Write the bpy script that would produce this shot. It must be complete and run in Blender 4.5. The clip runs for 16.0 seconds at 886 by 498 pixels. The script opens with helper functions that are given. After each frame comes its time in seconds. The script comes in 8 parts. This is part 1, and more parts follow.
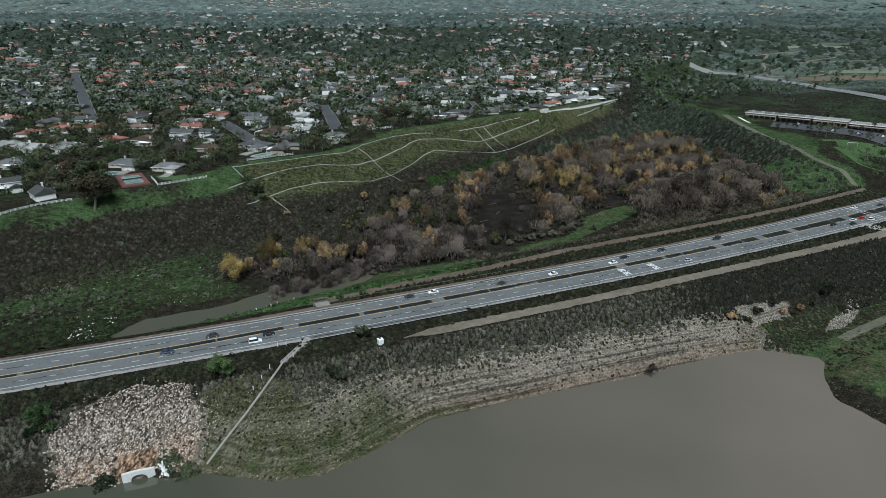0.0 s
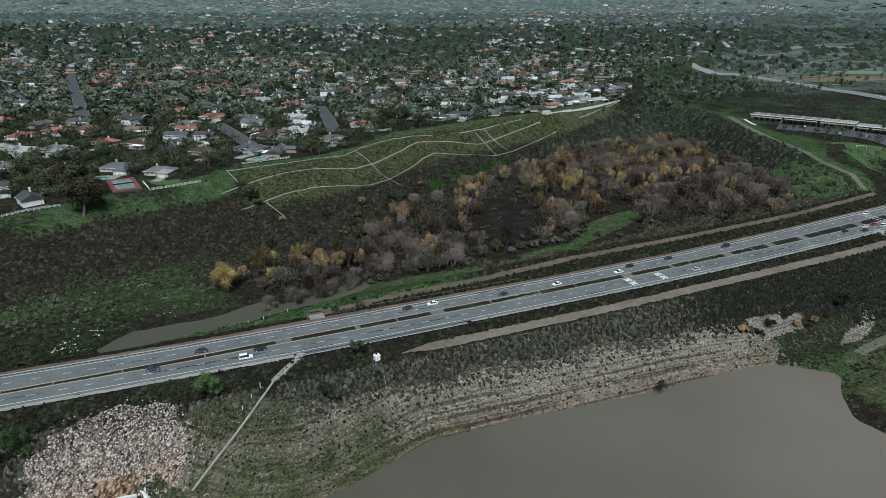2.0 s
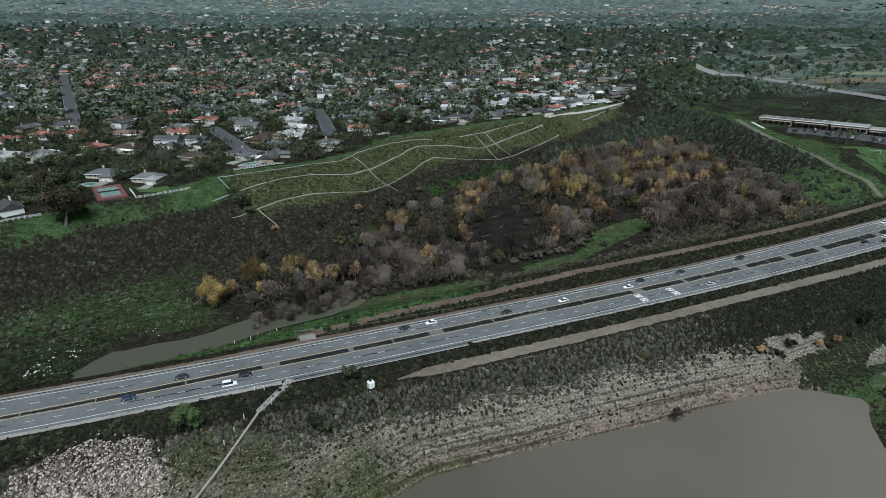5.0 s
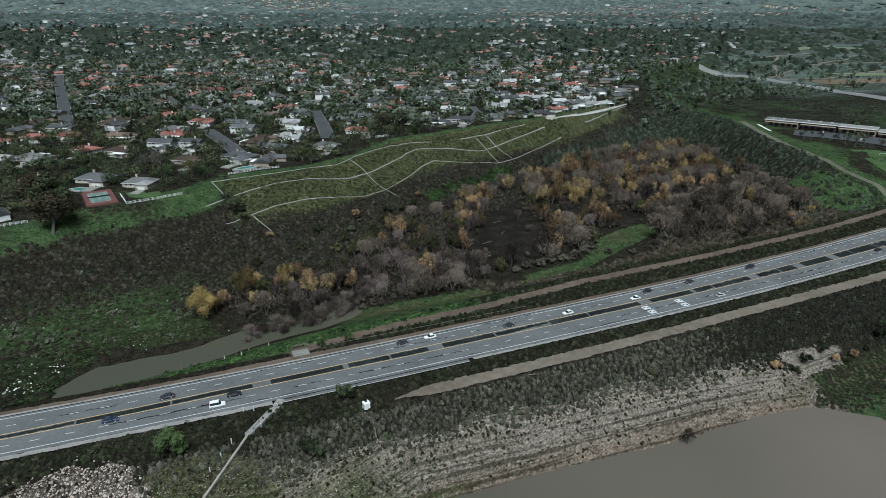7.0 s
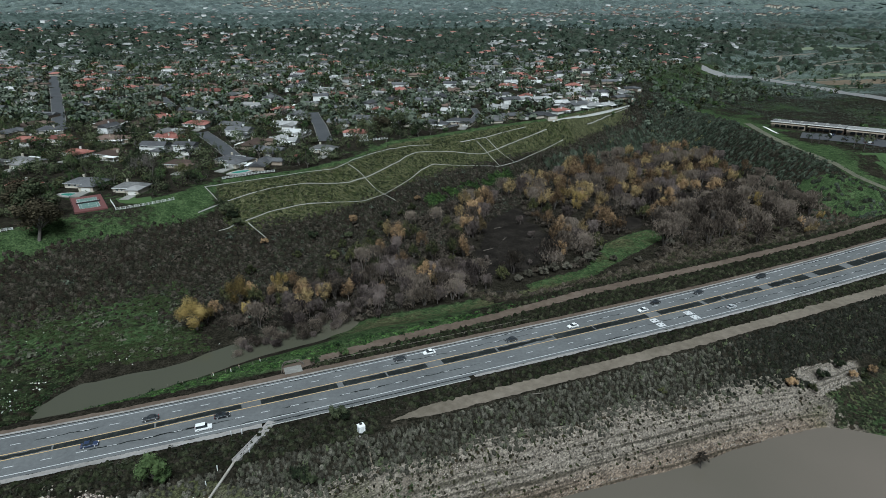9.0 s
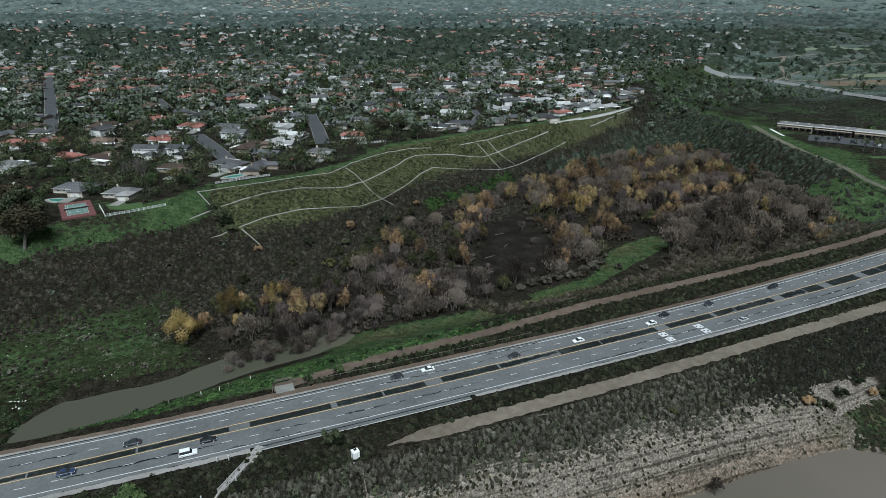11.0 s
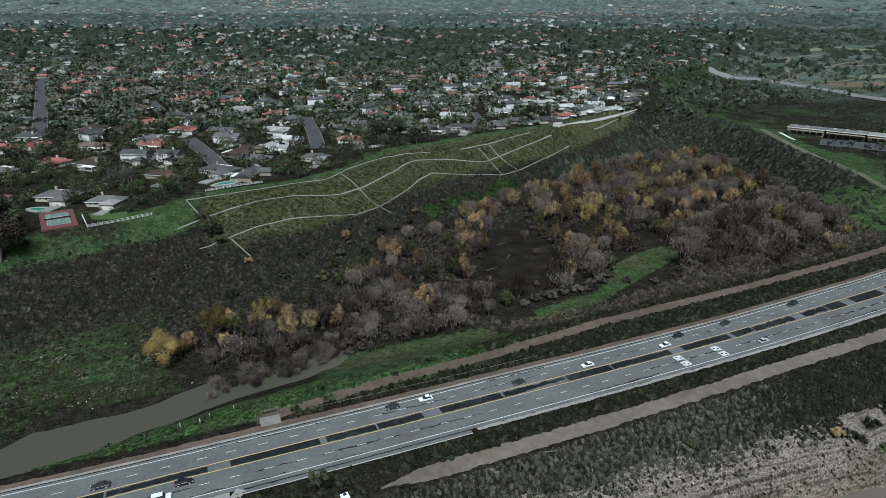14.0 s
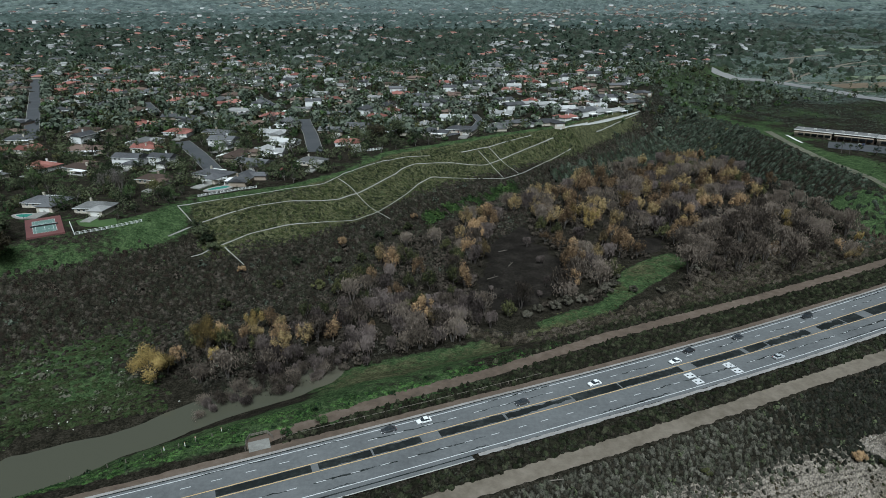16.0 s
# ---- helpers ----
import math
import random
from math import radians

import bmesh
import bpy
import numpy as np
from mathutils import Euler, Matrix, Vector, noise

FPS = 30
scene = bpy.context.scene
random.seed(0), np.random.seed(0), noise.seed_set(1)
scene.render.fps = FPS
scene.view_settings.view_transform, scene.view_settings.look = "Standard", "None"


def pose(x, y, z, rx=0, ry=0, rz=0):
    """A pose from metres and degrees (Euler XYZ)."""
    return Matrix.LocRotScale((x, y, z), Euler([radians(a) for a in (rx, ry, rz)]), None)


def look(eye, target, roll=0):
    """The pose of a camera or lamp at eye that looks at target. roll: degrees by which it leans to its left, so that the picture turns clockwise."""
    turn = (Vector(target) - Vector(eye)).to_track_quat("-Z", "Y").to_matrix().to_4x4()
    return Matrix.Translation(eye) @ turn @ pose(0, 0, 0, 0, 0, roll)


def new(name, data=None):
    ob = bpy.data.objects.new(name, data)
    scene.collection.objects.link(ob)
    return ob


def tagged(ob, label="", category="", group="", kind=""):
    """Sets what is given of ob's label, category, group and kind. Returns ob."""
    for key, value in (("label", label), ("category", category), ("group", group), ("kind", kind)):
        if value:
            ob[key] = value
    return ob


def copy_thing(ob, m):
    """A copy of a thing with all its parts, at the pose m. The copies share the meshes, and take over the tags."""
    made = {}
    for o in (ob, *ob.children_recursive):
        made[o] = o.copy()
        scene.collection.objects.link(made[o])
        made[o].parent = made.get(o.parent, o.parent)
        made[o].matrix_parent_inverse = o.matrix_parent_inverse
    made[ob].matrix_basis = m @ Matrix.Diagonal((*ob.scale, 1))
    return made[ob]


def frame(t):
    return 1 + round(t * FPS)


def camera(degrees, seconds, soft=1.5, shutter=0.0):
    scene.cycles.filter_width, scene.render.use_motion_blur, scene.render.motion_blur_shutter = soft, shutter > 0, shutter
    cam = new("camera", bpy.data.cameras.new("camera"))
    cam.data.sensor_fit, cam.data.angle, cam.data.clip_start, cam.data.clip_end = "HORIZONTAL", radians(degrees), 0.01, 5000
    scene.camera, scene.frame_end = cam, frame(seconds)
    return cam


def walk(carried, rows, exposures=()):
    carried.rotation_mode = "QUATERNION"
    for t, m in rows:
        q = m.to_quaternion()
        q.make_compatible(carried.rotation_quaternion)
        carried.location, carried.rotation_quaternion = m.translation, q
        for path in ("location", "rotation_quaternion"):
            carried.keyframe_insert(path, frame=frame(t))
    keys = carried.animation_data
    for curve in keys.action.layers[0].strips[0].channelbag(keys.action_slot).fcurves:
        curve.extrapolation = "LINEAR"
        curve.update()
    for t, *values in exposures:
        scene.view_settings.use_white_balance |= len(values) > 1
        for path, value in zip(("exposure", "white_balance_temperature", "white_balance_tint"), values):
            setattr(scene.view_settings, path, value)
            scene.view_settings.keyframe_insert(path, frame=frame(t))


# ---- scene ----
# ---------------------------------------------------------------- camera
FOV, EYE, PITCH = 72.0, 117.0, 21.3
SPEED, HEADING = 5.71, 1.1
STOPS, KELVIN, TINT = 0.72, 5560, 0
cam = camera(FOV, 16.0, soft=0.52)
walk(cam, [(t, pose(SPEED * t * math.sin(radians(HEADING)), SPEED * t * math.cos(radians(HEADING)), EYE,
                    90 - PITCH + 0.002 * t, 0, 0.006 * t)) for t in range(0, 17)],
     exposures=[(0, STOPS, KELVIN, TINT), (16, STOPS, KELVIN, TINT)])

# ---------------------------------------------------------------- overcast daylight
SUN_TURN, SUN_UP = 178, 57
world = bpy.data.worlds.new("overcast")
scene.world = world
world.use_nodes = True
wn, wl = world.node_tree.nodes, world.node_tree.links
sky = wn.new("ShaderNodeTexSky")
sky.sky_type = "NISHITA"
sky.sun_disc = False
sky.sun_elevation = radians(SUN_UP)
sky.sun_rotation = radians(SUN_TURN)
sky.air_density, sky.dust_density, sky.ozone_density = 1.0, 6.0, 1.0
grey = wn.new("ShaderNodeHueSaturation")
grey.inputs["Saturation"].default_value = 0.25
wl.new(sky.outputs[0], grey.inputs["Color"])
wl.new(grey.outputs[0], wn["Background"].inputs[0])
wn["Background"].inputs[1].default_value = 0.017
sun_data = bpy.data.lights.new("sun", "SUN")
sun_data.energy, sun_data.angle, sun_data.color = 2.75, radians(30), (1.0, 0.98, 0.955)
sun = new("sun", sun_data)
sun.matrix_world = look((math.sin(radians(SUN_TURN)) * math.cos(radians(SUN_UP)), math.cos(radians(SUN_TURN)) * math.cos(radians(SUN_UP)), math.sin(radians(SUN_UP))), (0, 0, 0))

# ---------------------------------------------------------------- materials
def material(name, colors, scale=1.0, rough=0.9, bump=0.3, bump_scale=None, metal=0.0, vary=0.0, island=0.0, detail=6.0, spec=0.3, span=(0.3, 0.7)):
    """Two-scale noise between the given colours, with grain bump; vary and island shift the value per object or per piece."""
    m = bpy.data.materials.new(name)
    m.use_nodes = True
    n, l = m.node_tree.nodes, m.node_tree.links
    b = n["Principled BSDF"]
    b.inputs["Roughness"].default_value = rough
    b.inputs["Metallic"].default_value = metal
    b.inputs["Specular IOR Level"].default_value = spec
    geo = n.new("ShaderNodeNewGeometry")
    fine = n.new("ShaderNodeTexNoise")
    fine.inputs["Scale"].default_value = scale
    fine.inputs["Detail"].default_value = detail
    fine.inputs["Roughness"].default_value = 0.65
    l.new(geo.outputs["Position"], fine.inputs["Vector"])
    wide = n.new("ShaderNodeTexNoise")
    wide.inputs["Scale"].default_value = scale * 0.11
    wide.inputs["Detail"].default_value = 3.0
    l.new(geo.outputs["Position"], wide.inputs["Vector"])
    mixv = n.new("ShaderNodeMath")
    mixv.operation = "MULTIPLY_ADD"
    mixv.inputs[1].default_value, mixv.inputs[2].default_value = 0.55, 0.0
    l.new(fine.outputs[0], mixv.inputs[0])
    add = n.new("ShaderNodeMath")
    add.operation = "MULTIPLY_ADD"
    add.inputs[1].default_value = 0.45
    l.new(wide.outputs[0], add.inputs[0])
    l.new(mixv.outputs[0], add.inputs[2])
    last = add.outputs[0]
    for amount, source in ((vary, "object"), (island, "island")):
        if amount:
            if source == "object":
                r = n.new("ShaderNodeObjectInfo").outputs["Random"]
            else:
                r = geo.outputs["Random Per Island"]
            c = n.new("ShaderNodeMath")
            c.operation = "SUBTRACT"
            c.inputs[1].default_value = 0.5
            l.new(r, c.inputs[0])
            a = n.new("ShaderNodeMath")
            a.operation = "MULTIPLY_ADD"
            a.inputs[1].default_value = amount
            l.new(c.outputs[0], a.inputs[0])
            l.new(last, a.inputs[2])
            last = a.outputs[0]
    ramp = n.new("ShaderNodeValToRGB")
    els = ramp.color_ramp.elements
    while len(els) < len(colors):
        els.new(0.5)
    for i, c in enumerate(colors):
        els[i].position = span[0] + (span[1] - span[0]) * i / max(1, len(colors) - 1)
        els[i].color = (*c, 1)
    l.new(last, ramp.inputs[0])
    l.new(ramp.outputs[0], b.inputs["Base Color"])
    if bump:
        bn = n.new("ShaderNodeBump")
        bn.inputs["Strength"].default_value = bump
        bn.inputs["Distance"].default_value = 0.3 / max(scale, 0.01) * 0.3
        src = fine
        if bump_scale:
            src = n.new("ShaderNodeTexNoise")
            src.inputs["Scale"].default_value = bump_scale
            src.inputs["Detail"].default_value = 4.0
            l.new(geo.outputs["Position"], src.inputs["Vector"])
        l.new(src.outputs[0], bn.inputs["Height"])
        l.new(bn.outputs[0], b.inputs["Normal"])
    return m


def leafy(name, colors, rough=0.75, island=0.3):
    """Foliage: tint by piece and by plant, some light let through."""
    m = material(name, colors, scale=0.4, rough=rough, bump=0, vary=0.3, island=island, detail=4.0, spec=0.04, span=(0.35, 0.66))
    return m


ASPHALT = material("asphalt", [(0.078, 0.080, 0.081), (0.114, 0.117, 0.118), (0.15, 0.152, 0.152)], 0.7, 0.85, 0.15)
ASPHALT_DARK = material("fresh_asphalt", [(0.005, 0.0062, 0.006), (0.013, 0.0155, 0.015), (0.04, 0.044, 0.042)], 0.5, 0.85, 0.15, spec=0.15)
ASPHALT_STREET = material("street_asphalt", [(0.042, 0.044, 0.047), (0.07, 0.072, 0.076)], 0.6, 0.9, 0.15)
HIGHWAY = material("pale_highway", [(0.15, 0.145, 0.14), (0.21, 0.205, 0.20)], 0.3, 0.9, 0)
SHOULDER = material("shoulder_concrete", [(0.16, 0.15, 0.135), (0.25, 0.235, 0.22), (0.33, 0.315, 0.30)], 0.9, 0.95, 0.2)
PAINT_WHITE = material("white_road_paint", [(0.45, 0.45, 0.45), (0.62, 0.62, 0.62)], 1.5, 0.7, 0)
PAINT_YELLOW = material("yellow_road_paint", [(0.38, 0.26, 0.12), (0.58, 0.4, 0.19)], 1.5, 0.7, 0)
DIRT = material("pale_dirt", [(0.08, 0.067, 0.048), (0.14, 0.117, 0.09), (0.2, 0.17, 0.136)], 0.35, 1.0, 0.3)
DIRT_RED = material("reddish_dirt", [(0.05, 0.037, 0.027), (0.095, 0.07, 0.052), (0.15, 0.118, 0.093)], 0.35, 1.0, 0.3)
TRACK_OLIVE = material("grassy_dirt", [(0.05, 0.052, 0.034), (0.095, 0.092, 0.064), (0.15, 0.138, 0.105)], 0.4, 1.0, 0.3)
CONCRETE = material("weathered_concrete", [(0.25, 0.24, 0.22), (0.38, 0.37, 0.34), (0.48, 0.47, 0.44)], 1.5, 0.9, 0.2)
STONE = material("quarry_stone", [(0.024, 0.0185, 0.0141), (0.104, 0.0793, 0.0622), (0.208, 0.1656, 0.1354), (0.416, 0.3619, 0.3108)], 1.6, 0.9, 0.4, vary=0.45, island=0.55)
COBBLE = material("shore_stone", [(0.035, 0.029, 0.023), (0.125, 0.108, 0.09), (0.29, 0.255, 0.222)], 1.2, 0.9, 0.4, island=0.45)
BANK_DRY = leafy("dry_bank_brush", [(0.02, 0.018, 0.0135), (0.077, 0.07, 0.053), (0.14, 0.128, 0.1)], island=0.08)
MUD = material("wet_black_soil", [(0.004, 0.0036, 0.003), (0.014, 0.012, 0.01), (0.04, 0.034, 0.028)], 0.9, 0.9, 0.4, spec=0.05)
BARK = material("bark", [(0.05, 0.042, 0.036), (0.10, 0.088, 0.078), (0.16, 0.145, 0.13)], 3.0, 0.95, 0.3, vary=0.3)
LEAF_BARE = leafy("bare_twigs", [(0.0258, 0.021, 0.0166), (0.0915, 0.0736, 0.0585), (0.1994, 0.1618, 0.1303)], island=0.12)
LEAF_MAUVE = leafy("grey_mauve_twigs", [(0.0266, 0.0215, 0.0189), (0.0887, 0.0714, 0.064), (0.1888, 0.1532, 0.1375)], island=0.12)
LEAF_ORANGE = leafy("orange_brown_leaves", [(0.059, 0.0399, 0.0236), (0.1947, 0.1298, 0.0737), (0.3761, 0.2477, 0.1328)], island=0.16)
LEAF_TAN = leafy("tan_leaves", [(0.052, 0.039, 0.0212), (0.1755, 0.13, 0.065), (0.3493, 0.2552, 0.1235)], island=0.22)
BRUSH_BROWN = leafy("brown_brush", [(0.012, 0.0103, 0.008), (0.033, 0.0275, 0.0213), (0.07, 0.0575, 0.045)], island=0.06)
LEAF_GOLD = leafy("golden_leaves", [(0.0575, 0.0425, 0.0172), (0.2047, 0.1472, 0.0529), (0.368, 0.2702, 0.1012)], island=0.16)
LEAF_OLIVE = leafy("olive_leaves", [(0.02, 0.023, 0.011), (0.048, 0.051, 0.023), (0.10, 0.097, 0.042)])
LEAF_GREEN = leafy("dark_green_leaves", [(0.0105, 0.0145, 0.008), (0.034, 0.042, 0.023), (0.078, 0.087, 0.047)], island=0.18)
LEAF_BRONZE = leafy("bronze_leaves", [(0.0144, 0.0128, 0.008), (0.036, 0.0312, 0.0192), (0.0704, 0.0592, 0.0376)], island=0.2)
# Paler and greyer than LEAF_GREEN: middle-distance haze lifted into the leaf colour.
LEAF_MID = leafy("grey_green_leaves", [(0.016, 0.0235, 0.0165), (0.05, 0.064, 0.046), (0.112, 0.128, 0.096)], island=0.2)
LEAF_GREEN_B = leafy("green_leaves", [(0.012, 0.022, 0.01), (0.034, 0.055, 0.022), (0.075, 0.105, 0.042)], island=0.18)
BRUSH = leafy("dark_brush", [(0.013, 0.0145, 0.010), (0.047, 0.05, 0.035), (0.102, 0.1, 0.073)], island=0.06)
LEAF_BRIGHT = leafy("bright_green_weeds", [(0.014, 0.026, 0.01), (0.045, 0.078, 0.024), (0.10, 0.145, 0.045)])
BRUSH_FAR = leafy("green_grey_scrub", [(0.0275, 0.035, 0.0263), (0.0537, 0.0638, 0.0475), (0.0938, 0.105, 0.08)], island=0.06)
BRUSH_GREY = leafy("grey_brush", [(0.018, 0.0165, 0.0125), (0.062, 0.058, 0.045), (0.13, 0.118, 0.094)], island=0.18)
FLUME_CONCRETE = material("pale_drain_concrete", [(0.234, 0.2067, 0.1716), (0.3276, 0.3003, 0.2652), (0.4056, 0.3822, 0.351)], 1.5, 0.9, 0.2)
PATH_CONCRETE = material("stained_concrete", [(0.126, 0.1201, 0.1058), (0.2016, 0.194, 0.1764), (0.294, 0.2864, 0.2638)], 0.8, 0.9, 0.2)
WHITE_WALL = material("white_stucco", [(0.6, 0.59, 0.57), (0.78, 0.77, 0.75)], 0.8, 0.9, 0.1)
CREAM_WALL = material("cream_stucco", [(0.42, 0.37, 0.30), (0.55, 0.50, 0.42)], 0.8, 0.9, 0.1)
TAN_WALL = material("tan_stucco", [(0.26, 0.21, 0.16), (0.36, 0.30, 0.24)], 0.8, 0.9, 0.1)
# Leaves paled toward blue-grey: distance haze painted into their colour.
LEAF_HAZE = leafy("sage_leaves", [(0.05, 0.066, 0.062), (0.092, 0.116, 0.108), (0.15, 0.178, 0.165)], island=0.15)
PALE_ROCK = material("pale_rock", [(0.45, 0.44, 0.42), (0.65, 0.64, 0.62)], 1.0, 0.9, 0.2)
ROOF_TERRA = material("terracotta_tiles", [(0.12, 0.045, 0.036), (0.20, 0.08, 0.063), (0.29, 0.13, 0.105)], 0.9, 0.85, 0.4, vary=0.5)
ROOF_GREY = material("grey_shingles", [(0.034, 0.034, 0.036), (0.0646, 0.0646, 0.068), (0.1088, 0.1088, 0.1122)], 0.9, 0.9, 0.3, vary=0.5)
ROOF_BROWN = material("brown_shingles", [(0.0467, 0.0314, 0.0247), (0.0892, 0.0612, 0.0485), (0.1403, 0.0986, 0.0782)], 0.9, 0.9, 0.3, vary=0.5)
ROOF_PALE = material("pale_roof", [(0.0737, 0.0737, 0.072), (0.1344, 0.1318, 0.1283), (0.2428, 0.2376, 0.2306)], 0.9, 0.9, 0.2, vary=0.5)
WOOD = material("weathered_timber", [(0.10, 0.085, 0.07), (0.19, 0.165, 0.14)], 2.0, 0.9, 0.2)
DARK_WOOD = material("dark_old_timber", [(0.014, 0.012, 0.01), (0.035, 0.03, 0.026)], 2.0, 0.9, 0.2)
METAL_DARK = material("dark_metal", [(0.03, 0.03, 0.03), (0.06, 0.06, 0.06)], 2.0, 0.5, 0.1, metal=0.6)


def plain(name, color, rough=0.5, metal=0.0, spec=0.5):
    m = bpy.data.materials.new(name)
    m.use_nodes = True
    b = m.node_tree.nodes["Principled BSDF"]
    b.inputs["Base Color"].default_value = (*color, 1)
    b.inputs["Roughness"].default_value = rough
    b.inputs["Metallic"].default_value = metal
    b.inputs["Specular IOR Level"].default_value = spec
    return m


def tinted(name, fine, wide, mix=0.35, rough=0.95, spec=0.03, bump=0.5, low=0.45, high=1.6):
    """The mesh's own plant or stone colours, broken up by grain at two scales."""
    m = bpy.data.materials.new(name)
    m.use_nodes = True
    n, l = m.node_tree.nodes, m.node_tree.links
    b = n["Principled BSDF"]
    b.inputs["Roughness"].default_value, b.inputs["Specular IOR Level"].default_value = rough, spec
    geo = n.new("ShaderNodeNewGeometry")
    grains = []
    for scale, detail in ((fine, 5), (wide, 3)):
        t = n.new("ShaderNodeTexNoise")
        t.inputs["Scale"].default_value, t.inputs["Detail"].default_value, t.inputs["Roughness"].default_value = scale, detail, 0.7
        l.new(geo.outputs["Position"], t.inputs["Vector"])
        grains.append(t)
    both = n.new("ShaderNodeMix")
    both.inputs["Factor"].default_value = mix
    l.new(grains[0].outputs[0], both.inputs[2])
    l.new(grains[1].outputs[0], both.inputs[3])
    r = n.new("ShaderNodeMapRange")
    for key, value in (("From Min", 0.36), ("From Max", 0.64), ("To Min", low), ("To Max", high)):
        r.inputs[key].default_value = value
    l.new(both.outputs[0], r.inputs["Value"])
    tint = n.new("ShaderNodeVertexColor")
    tint.layer_name = "tint"
    mul = n.new("ShaderNodeVectorMath")
    mul.operation = "SCALE"
    l.new(tint.outputs["Color"], mul.inputs[0])
    l.new(r.outputs[0], mul.inputs["Scale"])
    l.new(mul.outputs[0], b.inputs["Base Color"])
    bn = n.new("ShaderNodeBump")
    bn.inputs["Strength"].default_value, bn.inputs["Distance"].default_value = bump, 0.25
    l.new(grains[0].outputs[0], bn.inputs["Height"])
    l.new(bn.outputs[0], b.inputs["Normal"])
    return m


SCRUB = tinted("scrub_leaves", 1.7, 0.3, 0.15, low=0.2, high=1.75)
GRAVEL = tinted("shore_gravel", 2.2, 0.3, low=0.35, high=1.7)
GLASS = plain("window_glass", (0.03, 0.035, 0.04), 0.08)
RUBBER = plain("tyre_rubber", (0.015, 0.015, 0.015), 0.8)
LAMP_GLASS = plain("lamp_glass", (0.6, 0.6, 0.6), 0.1)
TAIL_RED = plain("tail_lamp", (0.35, 0.02, 0.02), 0.2)


def water_material(name, color, rough):
    m = plain(name, color, rough)
    n, l = m.node_tree.nodes, m.node_tree.links
    geo = n.new("ShaderNodeNewGeometry")
    w = n.new("ShaderNodeTexNoise")
    w.inputs["Scale"].default_value = 0.9
    w.inputs["Detail"].default_value = 5
    l.new(geo.outputs["Position"], w.inputs["Vector"])
    bn = n.new("ShaderNodeBump")
    bn.inputs["Strength"].default_value = 0.05
    bn.inputs["Distance"].default_value = 0.2
    l.new(w.outputs[0], bn.inputs["Height"])
    l.new(bn.outputs[0], n["Principled BSDF"].inputs["Normal"])
    big = n.new("ShaderNodeTexNoise")
    big.inputs["Scale"].default_value = 0.02
    l.new(geo.outputs["Position"], big.inputs["Vector"])
    mix = n.new("ShaderNodeMix")
    mix.data_type = "RGBA"
    # Water colour brightens eastward: the sky's reflection is painted into it.
    sheen_axis = n.new("ShaderNodeSeparateXYZ")
    l.new(geo.outputs["Position"], sheen_axis.inputs[0])
    east = n.new("ShaderNodeMapRange")
    east.inputs["From Min"].default_value, east.inputs["From Max"].default_value = -110, 250
    east.inputs["To Min"].default_value, east.inputs["To Max"].default_value = 0.9, -0.45
    l.new(sheen_axis.outputs[0], east.inputs["Value"])
    total = n.new("ShaderNodeMath")
    l.new(east.outputs[0], total.inputs[0])
    half = n.new("ShaderNodeMath")
    half.operation = "MULTIPLY"
    half.inputs[1].default_value = 0.5
    l.new(big.outputs[0], half.inputs[0])
    l.new(half.outputs[0], total.inputs[1])
    l.new(total.outputs[0], mix.inputs["Factor"])
    mix.inputs[6].default_value = (color[0] * 1.4, color[1] * 1.35, color[2] * 1.3, 1)
    mix.inputs[7].default_value = (color[0] * 0.5, color[1] * 0.6, color[2] * 0.5, 1)
    l.new(mix.outputs[2], n["Principled BSDF"].inputs["Base Color"])
    return m


LAKE = water_material("muddy_lake_water", (0.116, 0.0985, 0.084), 0.08)
LAKE.node_tree.nodes["Principled BSDF"].inputs["Specular IOR Level"].default_value = 0.9
POND = water_material("pond_water", (0.135, 0.112, 0.094), 0.05)
POND.node_tree.nodes["Principled BSDF"].inputs["Specular IOR Level"].default_value = 0.8
POOL = water_material("pool_water", (0.1, 0.36, 0.34), 0.05)
COURT_GREEN = material("green_court_paint", [(0.10, 0.155, 0.135), (0.125, 0.19, 0.165)], 0.4, 0.8, 0)
COURT_RED = material("red_court_paint", [(0.105, 0.044, 0.041), (0.14, 0.058, 0.054)], 0.4, 0.8, 0)


